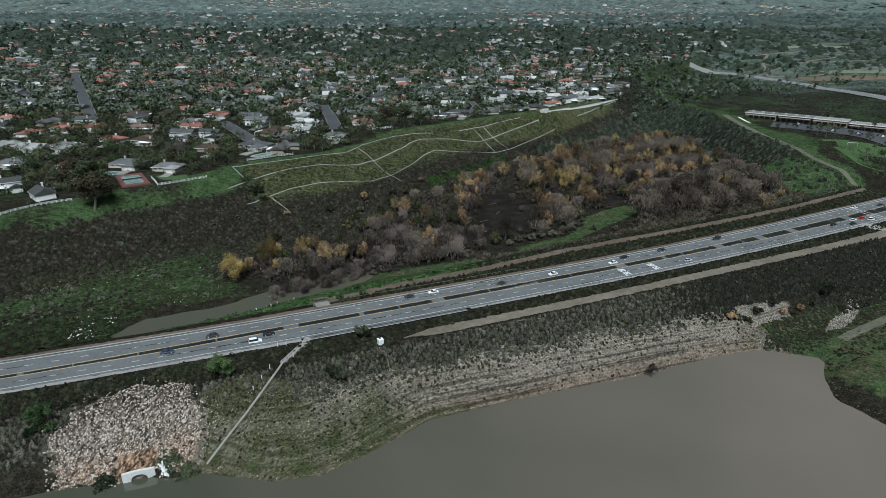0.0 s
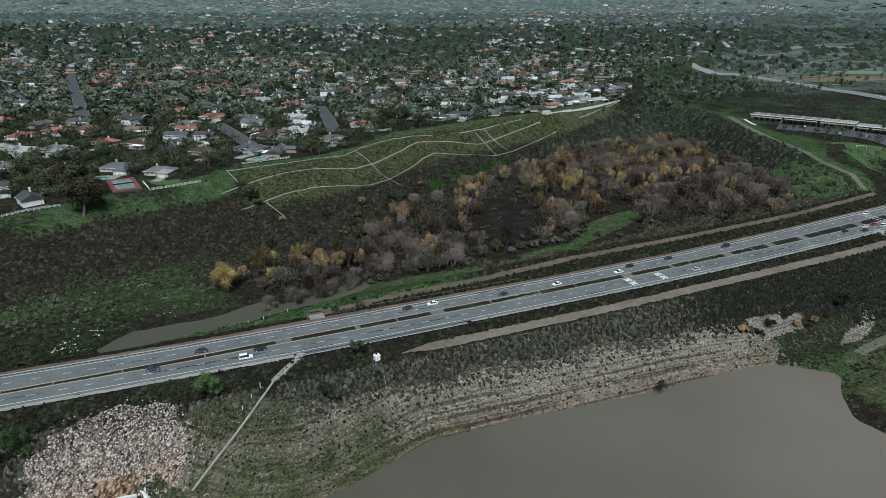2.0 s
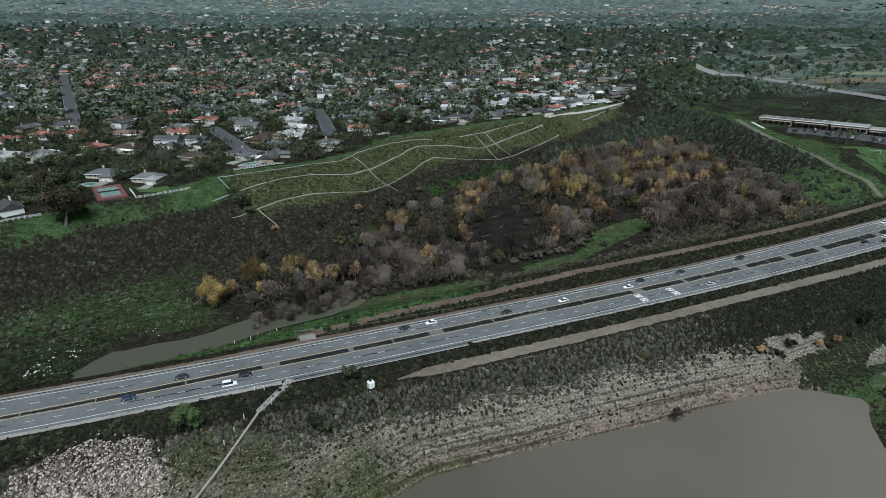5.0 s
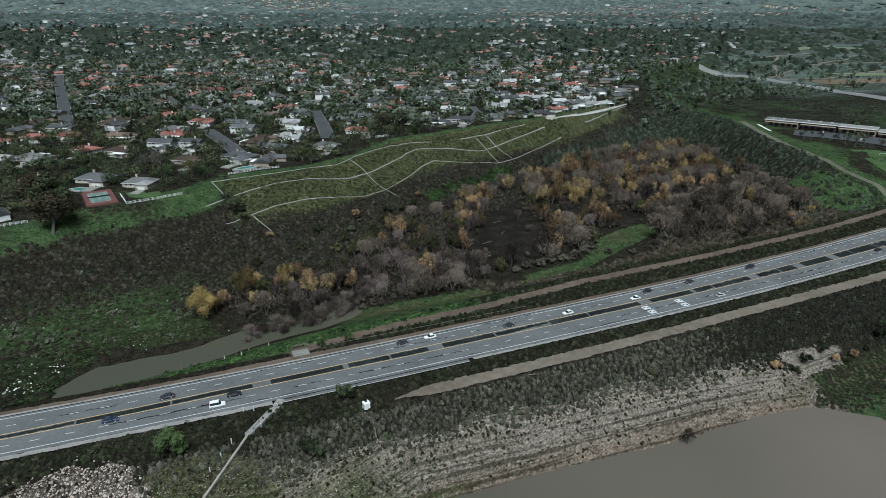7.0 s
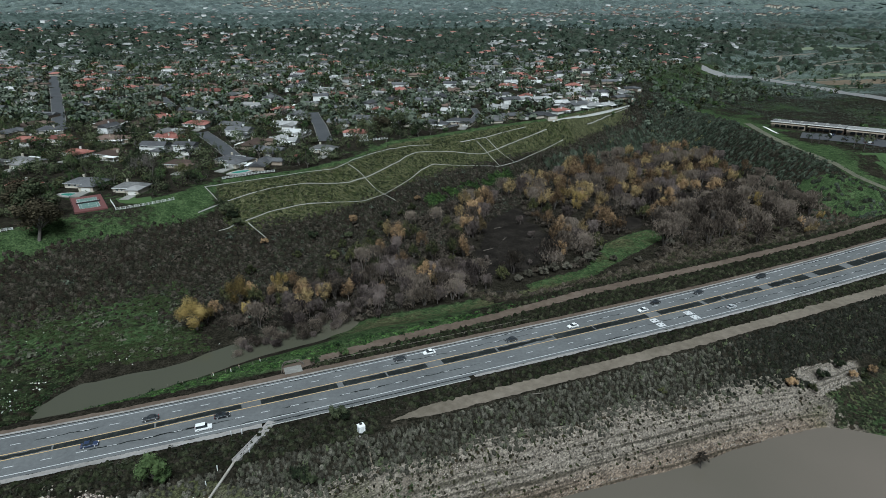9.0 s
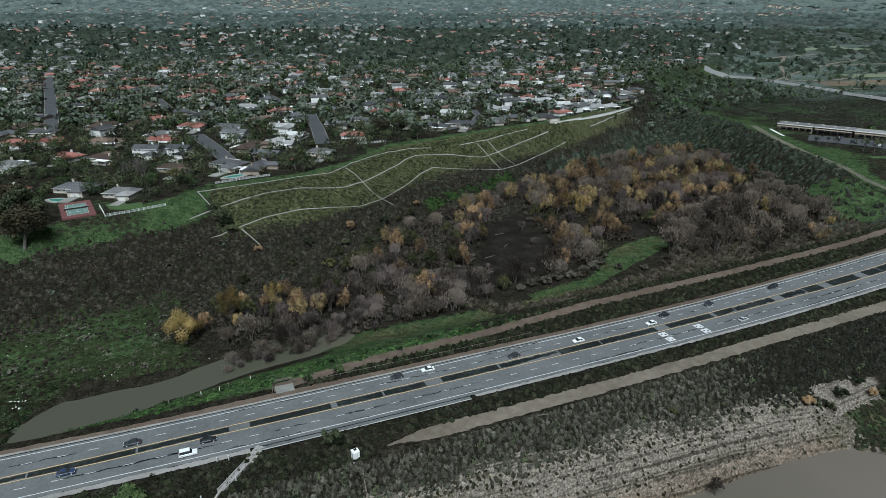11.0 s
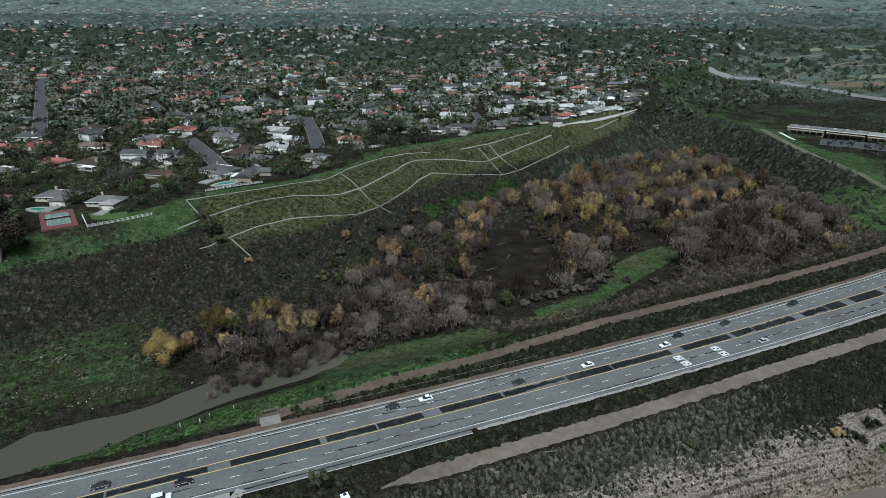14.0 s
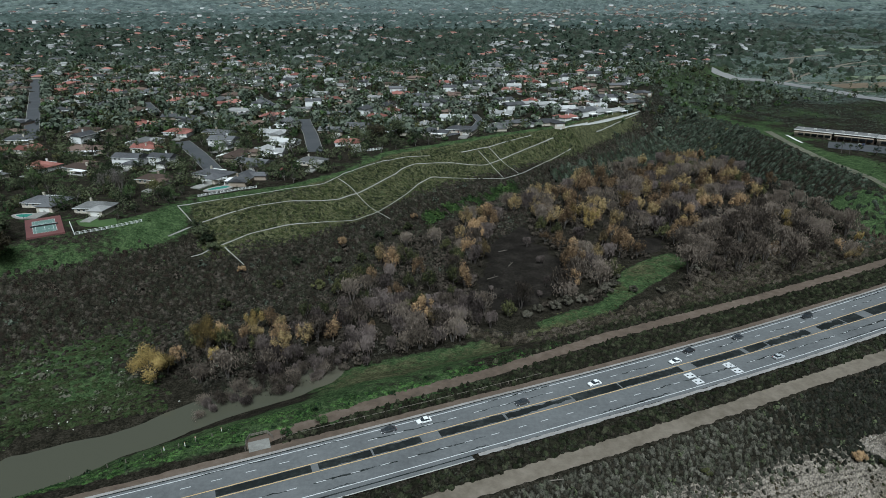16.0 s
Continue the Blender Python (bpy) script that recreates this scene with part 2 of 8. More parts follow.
def ground_material():
    """Ground cover mixed by the plan's cover layers (grass, dirt, stones), broken up by noise."""
    m = bpy.data.materials.new("ground_cover")
    m.use_nodes = True
    n, l = m.node_tree.nodes, m.node_tree.links
    b = n["Principled BSDF"]
    b.inputs["Roughness"].default_value = 1.0
    b.inputs["Specular IOR Level"].default_value = 0.02
    geo = n.new("ShaderNodeNewGeometry")

    def noise_ramp(scale, colors, detail=7):
        t = n.new("ShaderNodeTexNoise")
        t.inputs["Scale"].default_value = scale
        t.inputs["Detail"].default_value = detail
        t.inputs["Roughness"].default_value = 0.7
        l.new(geo.outputs["Position"], t.inputs["Vector"])
        f = n.new("ShaderNodeTexNoise")
        f.inputs["Scale"].default_value = scale * 6
        f.inputs["Detail"].default_value = 5
        f.inputs["Roughness"].default_value = 0.7
        l.new(geo.outputs["Position"], f.inputs["Vector"])
        both = n.new("ShaderNodeMix")
        both.inputs["Factor"].default_value = 0.6
        l.new(t.outputs[0], both.inputs[2])
        l.new(f.outputs[0], both.inputs[3])
        r = n.new("ShaderNodeValToRGB")
        e = r.color_ramp.elements
        while len(e) < len(colors):
            e.new(0.5)
        for i, c in enumerate(colors):
            e[i].position = 0.39 + 0.22 * i / (len(colors) - 1)
            e[i].color = (*c, 1)
        l.new(both.outputs[0], r.inputs[0])
        return r.outputs[0]

    soil = noise_ramp(0.25, [(0.0045, 0.0043, 0.003), (0.0165, 0.0148, 0.0108), (0.042, 0.036, 0.027)])
    grass = noise_ramp(0.18, [(0.011, 0.0175, 0.008), (0.035, 0.056, 0.0225), (0.075, 0.105, 0.045)])
    olive = noise_ramp(0.15, [(0.015, 0.0162, 0.009), (0.052, 0.054, 0.027), (0.11, 0.108, 0.057)])
    stones = noise_ramp(0.9, [(0.02, 0.0165, 0.012), (0.1, 0.084, 0.066), (0.25, 0.215, 0.178)])
    # Pale blue-grey green for distant ground: haze painted into the scrub colour.
    haze_tone = noise_ramp(0.012, [(0.06, 0.078, 0.068), (0.1, 0.124, 0.11), (0.15, 0.172, 0.156)])
    layer = n.new("ShaderNodeVertexColor")
    layer.layer_name = "cover"
    sep = n.new("ShaderNodeSeparateColor")
    l.new(layer.outputs["Color"], sep.inputs[0])
    edge = n.new("ShaderNodeTexNoise")
    edge.inputs["Scale"].default_value = 0.35
    edge.inputs["Detail"].default_value = 6
    l.new(geo.outputs["Position"], edge.inputs["Vector"])
    last = soil
    chans = (*sep.outputs, layer.outputs["Alpha"])
    for chan, col in ((0, grass), (1, olive), (2, stones), (3, haze_tone)):
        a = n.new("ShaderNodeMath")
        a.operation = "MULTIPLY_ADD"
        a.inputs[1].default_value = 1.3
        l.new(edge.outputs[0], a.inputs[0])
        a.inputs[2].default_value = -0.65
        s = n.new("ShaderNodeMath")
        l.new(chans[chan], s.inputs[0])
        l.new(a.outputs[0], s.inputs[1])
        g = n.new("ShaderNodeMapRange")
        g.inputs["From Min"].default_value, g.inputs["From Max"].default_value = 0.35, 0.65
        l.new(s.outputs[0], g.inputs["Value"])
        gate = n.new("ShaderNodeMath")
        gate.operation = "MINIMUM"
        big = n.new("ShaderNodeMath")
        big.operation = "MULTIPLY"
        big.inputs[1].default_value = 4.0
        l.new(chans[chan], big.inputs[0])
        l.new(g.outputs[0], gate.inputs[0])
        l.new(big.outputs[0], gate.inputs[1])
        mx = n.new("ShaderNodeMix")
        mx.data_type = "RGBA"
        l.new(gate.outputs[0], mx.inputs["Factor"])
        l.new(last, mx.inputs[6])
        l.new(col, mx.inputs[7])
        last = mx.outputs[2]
    l.new(last, b.inputs["Base Color"])
    t = n.new("ShaderNodeTexNoise")
    t.inputs["Scale"].default_value = 0.8
    t.inputs["Detail"].default_value = 6
    l.new(geo.outputs["Position"], t.inputs["Vector"])
    bn = n.new("ShaderNodeBump")
    bn.inputs["Strength"].default_value = 0.6
    bn.inputs["Distance"].default_value = 0.5
    l.new(t.outputs[0], bn.inputs["Height"])
    l.new(bn.outputs[0], b.inputs["Normal"])
    return m


GROUND = ground_material()

# ---------------------------------------------------------------- plan: road axis and land form
O, D, N = np.array([60.06, 265.36]), np.array([0.917, 0.399]), np.array([-0.399, 0.917])
BEND = 1.4e-4
WATER, POND_Z = -17.0, -12.3


def uv(x, y):
    """Along the road, and across it from its middle line (plus: the side of the town)."""
    dx, dy = np.asarray(x, float) - O[0], np.asarray(y, float) - O[1]
    u = dx * D[0] + dy * D[1]
    return u, dx * N[0] + dy * N[1] - BEND * u * u


def xy(u, v):
    u, v = np.asarray(u, float), np.asarray(v, float)
    v = v + BEND * u * u
    return O[0] + u * D[0] + v * N[0], O[1] + u * D[1] + v * N[1]


def smooth(a, b, x):
    t = np.clip((np.asarray(x, float) - a) / (b - a), 0, 1)
    return t * t * (3 - 2 * t)


def vnoise(x, y, seed=0):
    """Value noise, -1 to 1, one cell a unit."""
    x, y = np.asarray(x, float), np.asarray(y, float)
    ix, iy = np.floor(x).astype(np.int64), np.floor(y).astype(np.int64)
    fx, fy = x - ix, y - iy
    fx, fy = fx * fx * (3 - 2 * fx), fy * fy * (3 - 2 * fy)

    def h(a, b):
        k = (a * 374761393 + b * 668265263 + seed * 974634777) & 0xFFFFFFFF
        k = ((k ^ (k >> 13)) * 1274126177) & 0xFFFFFFFF
        return ((k ^ (k >> 16)) & 0xFFFF) / 32767.5 - 1

    return (h(ix, iy) * (1 - fx) + h(ix + 1, iy) * fx) * (1 - fy) + (h(ix, iy + 1) * (1 - fx) + h(ix + 1, iy + 1) * fx) * fy


def fbm(x, y, seed=0, octaves=4):
    return sum(vnoise(x * 2 ** i, y * 2 ** i, seed + i) / 2 ** i for i in range(octaves)) / 1.9


# edge of the table land, foot of its slope and shore of the lake, as distances across the road
EDGE = ((-600, -350, -263, -234, -205, -178, -139, -123, -68, -27, 15, 82, 168, 198, 330, 415, 461, 607, 724, 994, 2500),
        (90, 130, 152, 168, 183, 192, 213, 227, 233, 251, 290, 306, 317, 321, 372, 443, 483, 552, 573, 681, 1400))
FOOT = ((-600, -350, -255, -222, -175, -127, -87, -53, -18, 45, 120, 205, 290, 345, 415, 461, 607, 724, 994, 2500),
        (60, 75, 92, 105, 125, 140, 155, 167, 190, 226, 256, 280, 312, 340, 400, 440, 510, 530, 640, 1350))
SHORE = ((-700, -300, -207, -183, -170, -158, -150, -136, -124, -108, -94, -63, -26, 11, 37, 53, 62, 600),
         (-40, -44, -47, -53, -53, -60, -66, -69, -66, -60, -55, -56, -59, -61, -64, -67, -75, -76))
SPIT = ((-300, -120, -113, -107, -103, -98, -92, -85, -81, -74, -67), (80, 51, 50, 49, 49, 51, 58, 68, 69, 62, 52))
EAST_RIM = ((-50, 25, 53, 79, 121, 162, 252, 325, 400, 600, 1500), (283, 285, 289, 284, 299, 314, 365, 396, 430, 560, 1300))
EAST_Z = ((-50, 25, 53, 79, 98, 121, 162, 204, 325, 500), (0, 0, 5, 11, 16, 17.5, 18, 18, 12, 15))


def town_z(y):
    return np.interp(y, (0, 300, 400, 800, 1250, 2040, 2350, 2600, 3100, 3800, 4900), (14, 14, 16, 26, 40, 96, 105, 116, 190, 300, 420))


def east_side(u, v):
    """Distance beyond the rim that closes the hollow on its far end."""
    return (np.asarray(u, float) - np.interp(v, *EAST_RIM)) * 0.92


def height(x, y):
    x, y = np.asarray(x, float), np.asarray(y, float)
    u, v = uv(x, y)
    edge, foot, shore = np.interp(u, *EDGE), np.interp(u, *FOOT), np.interp(u, *SHORE)
    lumps = fbm(x / 40, y / 40, 3)
    # town, on a table land that climbs to the hills
    far = smooth(1300, 1800, y)
    hills = smooth(2350, 3100, y) * (75 * fbm(x / 600, y / 600, 11, 5) + 22 * fbm(x / 170, y / 170, 12)) + 5 * far * lumps
    table = town_z(y) + 2.2 * lumps * smooth(400, 700, y) + hills
    east = np.interp(v, *EAST_Z) + 0.6 * lumps * smooth(60, 90, v)
    blend = smooth(1000, 1350, y)
    east = east * (1 - blend) + table * blend
    # hollow between the road and the table land
    floor = -11.6 + lumps * (0.9 - 0.7 * smooth(-60, -90, u) * smooth(130, 100, v)) + 20 * smooth(290, 430, v) * smooth(230, 380, u)
    far_shore = np.interp(u, (-240, -205, -199, -187, -165, -147, -134, -108, -84), (10, 12, 43, 53, 54, 56, 63, 72, 70)) + 2.4 * fbm(x / 9, y / 9, 6)
    pond = smooth(far_shore + 3, far_shore - 4, v) * smooth(-203, -196, u) * smooth(-74, -86, u)
    floor = floor - 0.1 - 1.9 * pond + 1.2 * smooth(-60, -20, v - foot) * smooth(-140, -170, u)
    e = east_side(u, v)
    floor = floor + (east - floor) * smooth(-52, -3, e) * smooth(34, 60, v)
    s = np.clip((v - foot) / np.maximum(edge - foot, 1), 0, 1)
    rise = s + 0.05 * np.sin(s * 9) * (1 - s) * s * 4
    land = floor + (table - floor) * np.clip(rise, 0, 1)
    # bank from the road down to the hollow
    start = np.interp(u, (-170, -140, -110, -60, 20), (15.0, 17, 24, 30, 36))
    water_edge = np.interp(u, (-240, -205, -198, -185, -175, -165, -152, -140, -126, -113, -99, -88, -77, -60, 20), (34, 34, 30, 27, 32, 37, 41, 44, 49, 51, 53, 57, 58, 52, 54)) + 1.5 * fbm(x / 7, y / 7, 8)
    down = smooth(start, start + (water_edge - start) / 0.8, v)
    land = np.where((v < 90), -0.5 - 0.7 * smooth(15, 24, v) + (land + 1.2) * np.maximum(down, smooth(-3, 10, e)), land)
    # road bed and the bank to the lake
    k = np.clip((v + 27) / (shore + 27), 0, None)
    bank = -0.8 + (WATER + 0.8) * np.where(k < 1, k ** 0.85, 1 + (k - 1) * 0.5) + 0.5 * lumps * np.clip(k, 0, 1)
    bank = np.maximum(bank, WATER - 6)
    bank = bank - 3.0 * smooth(6.5, 3.5, np.abs(u + 187.5)) * smooth(-49.8, -52.0, v)
    spit = WATER + np.clip((u - np.interp(v, *SPIT) + 2.0 * fbm(x / 7, y / 7, 9)) * 0.22, -4, 3.6) + 0.3 * lumps
    bank = bank + (spit - bank) * smooth(-62, -77, v) * (u > 42)
    bank = np.where(v < -27, bank, -0.4 - 0.6 * smooth(-15, -20, v))
    z = np.where(v > 13, np.where(v < 15, -0.2 - 0.2 * smooth(13, 15, v), land), np.where(v > -13, -0.25, bank))
    return z


RIPRAP = ((-212, -34), (-210, -46), (-193, -52), (-171, -51), (-165, -41), (-170, -29), (-185, -21), (-200, -27))


def inside_many(poly, u, v):
    hit = np.zeros(np.shape(u), bool)
    for (a, b), (c, d) in zip(poly, poly[1:] + poly[:1]):
        hit ^= ((b > v) != (d > v)) & (u < (c - a) * (v - b) / (d - b + 1e-12) + a)
    return hit


def bank_top(u):
    """Share of the way down the bank where brush gives way to stones."""
    return np.interp(u, (-220, -174, -166, -148, -135, -100, -30, 30, 60), (0.6, 0.55, 0.16, 0.16, 0.34, 0.38, 0.44, 0.5, 0.6))


def rough_rock(u, v):
    """The spread of broken rock, with a ragged edge."""
    return inside_many(RIPRAP, u + 4.5 * fbm(u / 7, v / 7, 91), v + 3.5 * fbm(u / 6, v / 6, 92))


POCKET = ((58, -45), (61, -57), (82, -57), (87, -50), (72, -46))
ROCK_BAND = ((88, -70), (99, -65), (110, -63), (124, -57), (125, -62), (112, -68), (98, -72))
GREEN_SLOPE = ((240, 74), (262, 108), (276, 92), (280, 62), (284, 46), (268, 40), (250, 58))


def cover(x, y):
    """Layers of ground cover: grass, dry olive grass, stones, and painted far haze."""
    u, v = uv(x, y)
    edge, foot, shore = np.interp(u, *EDGE), np.interp(u, *FOOT), np.interp(u, *SHORE)
    blot = fbm(x / 25, y / 25, 21)
    blot2 = fbm(x / 9, y / 9, 22)
    s = (v - foot) / np.maximum(edge - foot, 1)
    hollow = (v > 30) & (v < foot)
    grass = np.zeros_like(u)
    strip = smooth(34, 40, v) * smooth(68, 62, v) * smooth(-105, -85, u) * smooth(-8, -24, u) * (0.8 + 0.3 * blot)
    meadow = smooth(68, 80, v) * smooth(foot + 12, foot - 8, v) * smooth(-142, -160, u) * (0.65 + 0.4 * blot)
    glade = smooth(1.15, 0.8, np.abs(v - np.interp(u, (8, 50, 85, 120), (65, 68, 89, 99))) / np.interp(u, (8, 50, 70, 90, 120), (4, 5, 8, 11, 9))) * smooth(6, 14, u) * smooth(132, 118, u)
    bank = smooth(15, 19, v) * smooth(46, 38, v) * smooth(-190, -165, u) * smooth(-20, -60, u) * (0.7 + 0.4 * blot2)
    grass = np.maximum.reduce([strip, meadow, glade, bank])
    grass = np.maximum(grass, (smooth(0.58, 0.74, s) * smooth(1.05, 0.98, s) * smooth(-105, -130, u) * (0.6 + 0.7 * blot)))
    grass = np.maximum(grass, smooth(0.93, 0.96, s) * smooth(1.06, 1.0, s) * smooth(-130, -110, u) * smooth(330, 300, u))
    grass = np.maximum(grass, smooth(54, 66, u + 5 * blot2) * smooth(-54, -59, v + 4 * blot) * (0.8 + 0.35 * blot))
    e = east_side(u, v)
    grass = np.maximum(grass, smooth(-8, 0, e) * smooth(75, 55, e) * (0.45 + 0.5 * smooth(18, 8, np.abs(e - 2)) + 0.6 * blot) * (v > 45) * (v < 500))
    grass = np.maximum(grass, inside_many(GREEN_SLOPE, u + 6 * blot, v + 6 * blot2) * (0.72 + 0.4 * blot2))
    grass = np.maximum(grass, smooth(850, 950, y) * smooth(1400, 1200, y) * (0.5 + 0.3 * blot))
    grass = np.maximum(grass, (e > 75) * (y < 1100) * (0.35 + 0.4 * blot))
    grass = np.maximum(grass, (v > edge) * (0.2 + 0.7 * np.clip(blot2 + 0.2 * blot, 0, 1)) * (y < 1500))
    grass = np.maximum(grass, smooth(1500, 2200, y) * (0.22 + 0.4 * fbm(x / 150, y / 150, 25)))
    grass = np.maximum(grass, smooth(110, 70, np.hypot(x - 415, (y - 1850) * 0.5)))
    olive = smooth(0.28, 0.42, s) * smooth(0.99, 0.93, s) * smooth(-128, -118, u) * smooth(260, 180, u) * (0.75 + 0.3 * blot)
    olive = np.maximum(olive, smooth(0.45, 0.6, s) * smooth(1.0, 0.96, s) * smooth(195, 205, u) * smooth(330, 310, u))
    olive = np.maximum(olive, smooth(40, 46, v) * smooth(68, 60, v) * smooth(-100, -85, u) * smooth(70, 40, u) * (0.55 + 0.5 * blot))
    olive = np.maximum(olive, smooth(52, 64, u) * smooth(-52, -58, v) * (0.5 + 0.6 * blot2))
    olive = np.maximum(olive, glade * (0.4 + 0.5 * blot2))
    olive = np.maximum(olive, smooth(35, 45, e) * smooth(900, 1100, y) * 0.25)
    k = np.clip((v + 27) / (shore + 27), 0, None)
    top = bank_top(u)
    stones = smooth(top - 0.08, top + 0.06, k + 0.12 * blot) * (v < -27) * smooth(66, 58, u) * (v > shore - 8) * (0.8 + 0.3 * blot2) * smooth(-178, -168, u)
    turf = smooth(-158, -146, u) * smooth(-96, -116, u) * smooth(-36, -46, v) * (v < -27)
    stones = np.maximum(stones, 0.9 * inside_many(POCKET, u + 3 * blot2, v) + 0.7 * inside_many(ROCK_BAND, u + 3 * blot2, v))
    olive = np.maximum(olive, turf * (0.75 + 0.5 * blot2))
    stones = stones * (1 - 0.75 * turf * smooth(-0.3, 0.3, blot + 0.6 * blot2))
    stones = np.maximum(stones, 1.0 * rough_rock(u, v))
    # Weight of the painted haze colour, growing with distance and over the plain.
    haze_tone = smooth(1500, 2500, y) * (0.85 + 0.35 * fbm(x / 120, y / 120, 24))
    haze_tone = np.maximum(haze_tone, smooth(120, 200, e) * smooth(780, 900, y) * (0.5 + 0.3 * fbm(x / 60, y / 25, 27)))
    return grass, olive, stones, haze_tone


def spaced(lo, a, b, hi, step, grow):
    """Even steps from a to b, widening outwards to lo and hi."""
    mid = list(np.arange(a, b + 0.1, step))
    out, s = [], step
    p = a
    while p > lo:
        s *= grow
        p -= s
        out.append(p)
    out.reverse()
    s, p, up = step, mid[-1], []
    while p < hi:
        s *= grow
        p += s
        up.append(min(p, hi))
    return np.array(out + mid + up)


def mesh_of(name, verts, faces, mat, smooth_shade=False):
    me = bpy.data.meshes.new(name)
    me.from_pydata([tuple(map(float, p)) for p in verts], [], [tuple(map(int, q)) for q in faces])
    me.materials.append(mat)
    if smooth_shade:
        me.polygons.foreach_set("use_smooth", [True] * len(me.polygons))
    me.update()
    return me


def grid_faces(ny, nx):
    j, i = np.meshgrid(np.arange(ny - 1), np.arange(nx - 1), indexing="ij")
    a = (j * nx + i).ravel()
    return np.stack([a, a + 1, a + nx + 1, a + nx], 1)


def build_ground():
    xs = spaced(-3600, -270, 420, 3900, 3.8, 1.1)
    ys = spaced(-200, 130, 640, 4920, 3.8, 1.04)
    ys = np.sort(np.r_[ys, np.arange(131.9, 262, 3.8)])
    gx, gy = np.meshgrid(xs, ys)
    gz = height(gx, gy)
    verts = np.stack([gx.ravel(), gy.ravel(), gz.ravel()], 1)
    me = mesh_of("ground", verts, grid_faces(len(ys), len(xs)), GROUND, True)
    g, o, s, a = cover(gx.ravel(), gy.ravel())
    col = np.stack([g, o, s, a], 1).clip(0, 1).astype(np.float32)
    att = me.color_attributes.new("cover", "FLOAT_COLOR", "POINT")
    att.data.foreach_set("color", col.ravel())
    tagged(new("ground", me), "rolling ground with grass, brush soil and stones", "ground", kind="structure")


build_ground()


def strip(name, us, v_left, v_right, lift, mat, label, category="path", ragged=0.0, across=2, parent=None, drape=True, kind="structure"):
    """A band along the road's axis between two distances across it, laid on the ground or at the road's height."""
    us = np.asarray(us, float)
    vl = np.broadcast_to(np.asarray(v_left, float), us.shape) + ragged * (0.6 * fbm(us / 3.1, us * 0 + 1.7, 31) + 0.5 * fbm(us / 0.9, us * 0 + 4.1, 34))
    vr = np.broadcast_to(np.asarray(v_right, float), us.shape) + ragged * (0.6 * fbm(us / 2.7, us * 0 + 9.2, 32) + 0.5 * fbm(us / 0.9, us * 0 + 6.3, 35))
    rows = []
    for k in range(across):
        v = vl + (vr - vl) * k / (across - 1)
        x, y = xy(us, v)
        z = height(x, y) + lift if drape else us * 0 + lift
        rows.append(np.stack([x, y, z], 1))
    ob = new(name, mesh_of(name, np.concatenate(rows), grid_faces(across, len(us))[:, ::-1], mat))
    if parent:
        ob.parent = parent
    elif label:
        tagged(ob, label, category, kind=kind)
    return ob


# ---------------------------------------------------------------- water
def lake():
    us = np.concatenate([np.arange(-420, 140, 4.0)])
    vs = np.interp(us, *SHORE) + 5
    x, y = xy(us, vs)
    back = [(x[-1] + 60, -190), (x[0] - 60, -190)]
    verts = [(a, b, WATER) for a, b in zip(x, y)] + [(a, b, WATER) for a, b in back]
    tagged(new("water_lake", mesh_of("water_lake", verts, [tuple(range(len(verts)))[::-1]], LAKE)),
           "still muddy brown reservoir water", "water", kind="structure")


lake()


def pond():
    us = np.arange(-216, -68, 4.0)
    a, b = xy(us, us * 0 + 20), xy(us, us * 0 + 94)
    verts = [(p, q, POND_Z) for p, q in zip(*a)] + [(p, q, POND_Z) for p, q in zip(*b)]
    tagged(new("water_pond", mesh_of("water_pond", verts, grid_faces(2, len(us)), POND)),
           "shallow grey pond between the road and the trees", "water", kind="structure")


pond()

# ---------------------------------------------------------------- road
U = np.arange(-420, 421, 4.0)


def empty_thing(name, label, category, kind="", group=""):
    return tagged(new(name), label, category, group=group, kind=kind)


FAR_LINE = ((-420, -221, -165, -143, -83, -44, 0, 70, 110, 155, 207, 420), (8.0, 8.0, 7.8, 8.0, 8.8, 9.2, 9.0, 9.0, 9.5, 10.0, 11.2, 11.6))
FAR_YELLOW = ((-420, -220, -168, -143, -79, -50, -17, 60, 95, 160, 200, 420), (-1.2, -1.0, 0.1, 0.9, 1.9, 2.2, 2.0, 1.5, 1.8, 2.4, 3.2, 3.4))
NEAR_YELLOW = ((-420, -220, -168, -143, -80, -45, -10, 57, 93, 150, 420), (-3.4, -3.3, -2.9, -2.2, -2.0, -1.9, -2.1, -2.8, -3.0, -3.4, -3.4))
NEAR_LINE = ((-420, -217, -60, -13, 30, 70, 110, 150, 420), (-10.4, -10.4, -10.3, -10.6, -11.1, -11.5, -11.5, -11.4, -11.4))


def lane(u_, k):
    """Middle of a lane across the road: 0 and 1 on the town's side from outside in, 2 and 3 on the lake's side."""
    a, b = ((FAR_LINE, FAR_YELLOW), (NEAR_YELLOW, NEAR_LINE))[k // 2]
    return float(np.interp(u_, *a) + (np.interp(u_, *b) - np.interp(u_, *a)) * (0.25 + 0.5 * (k % 2)))


far_w, near_w = np.interp(U, *FAR_LINE), np.interp(U, *NEAR_LINE)
road = strip("road", U, far_w + 1.0, near_w - 1.5, 0.05, ASPHALT, "four-lane grey asphalt road with a painted median", "road", drape=False)
strip("gutter", U, far_w + 1.35, far_w + 1.0, 0.0, ASPHALT_DARK, "", drape=False, parent=road)
strip("kerb", U, far_w + 2.3, far_w + 1.35, 0.1, SHOULDER, "", ragged=0.15, drape=False, parent=road)
U1 = np.arange(-420, 421, 1.5)
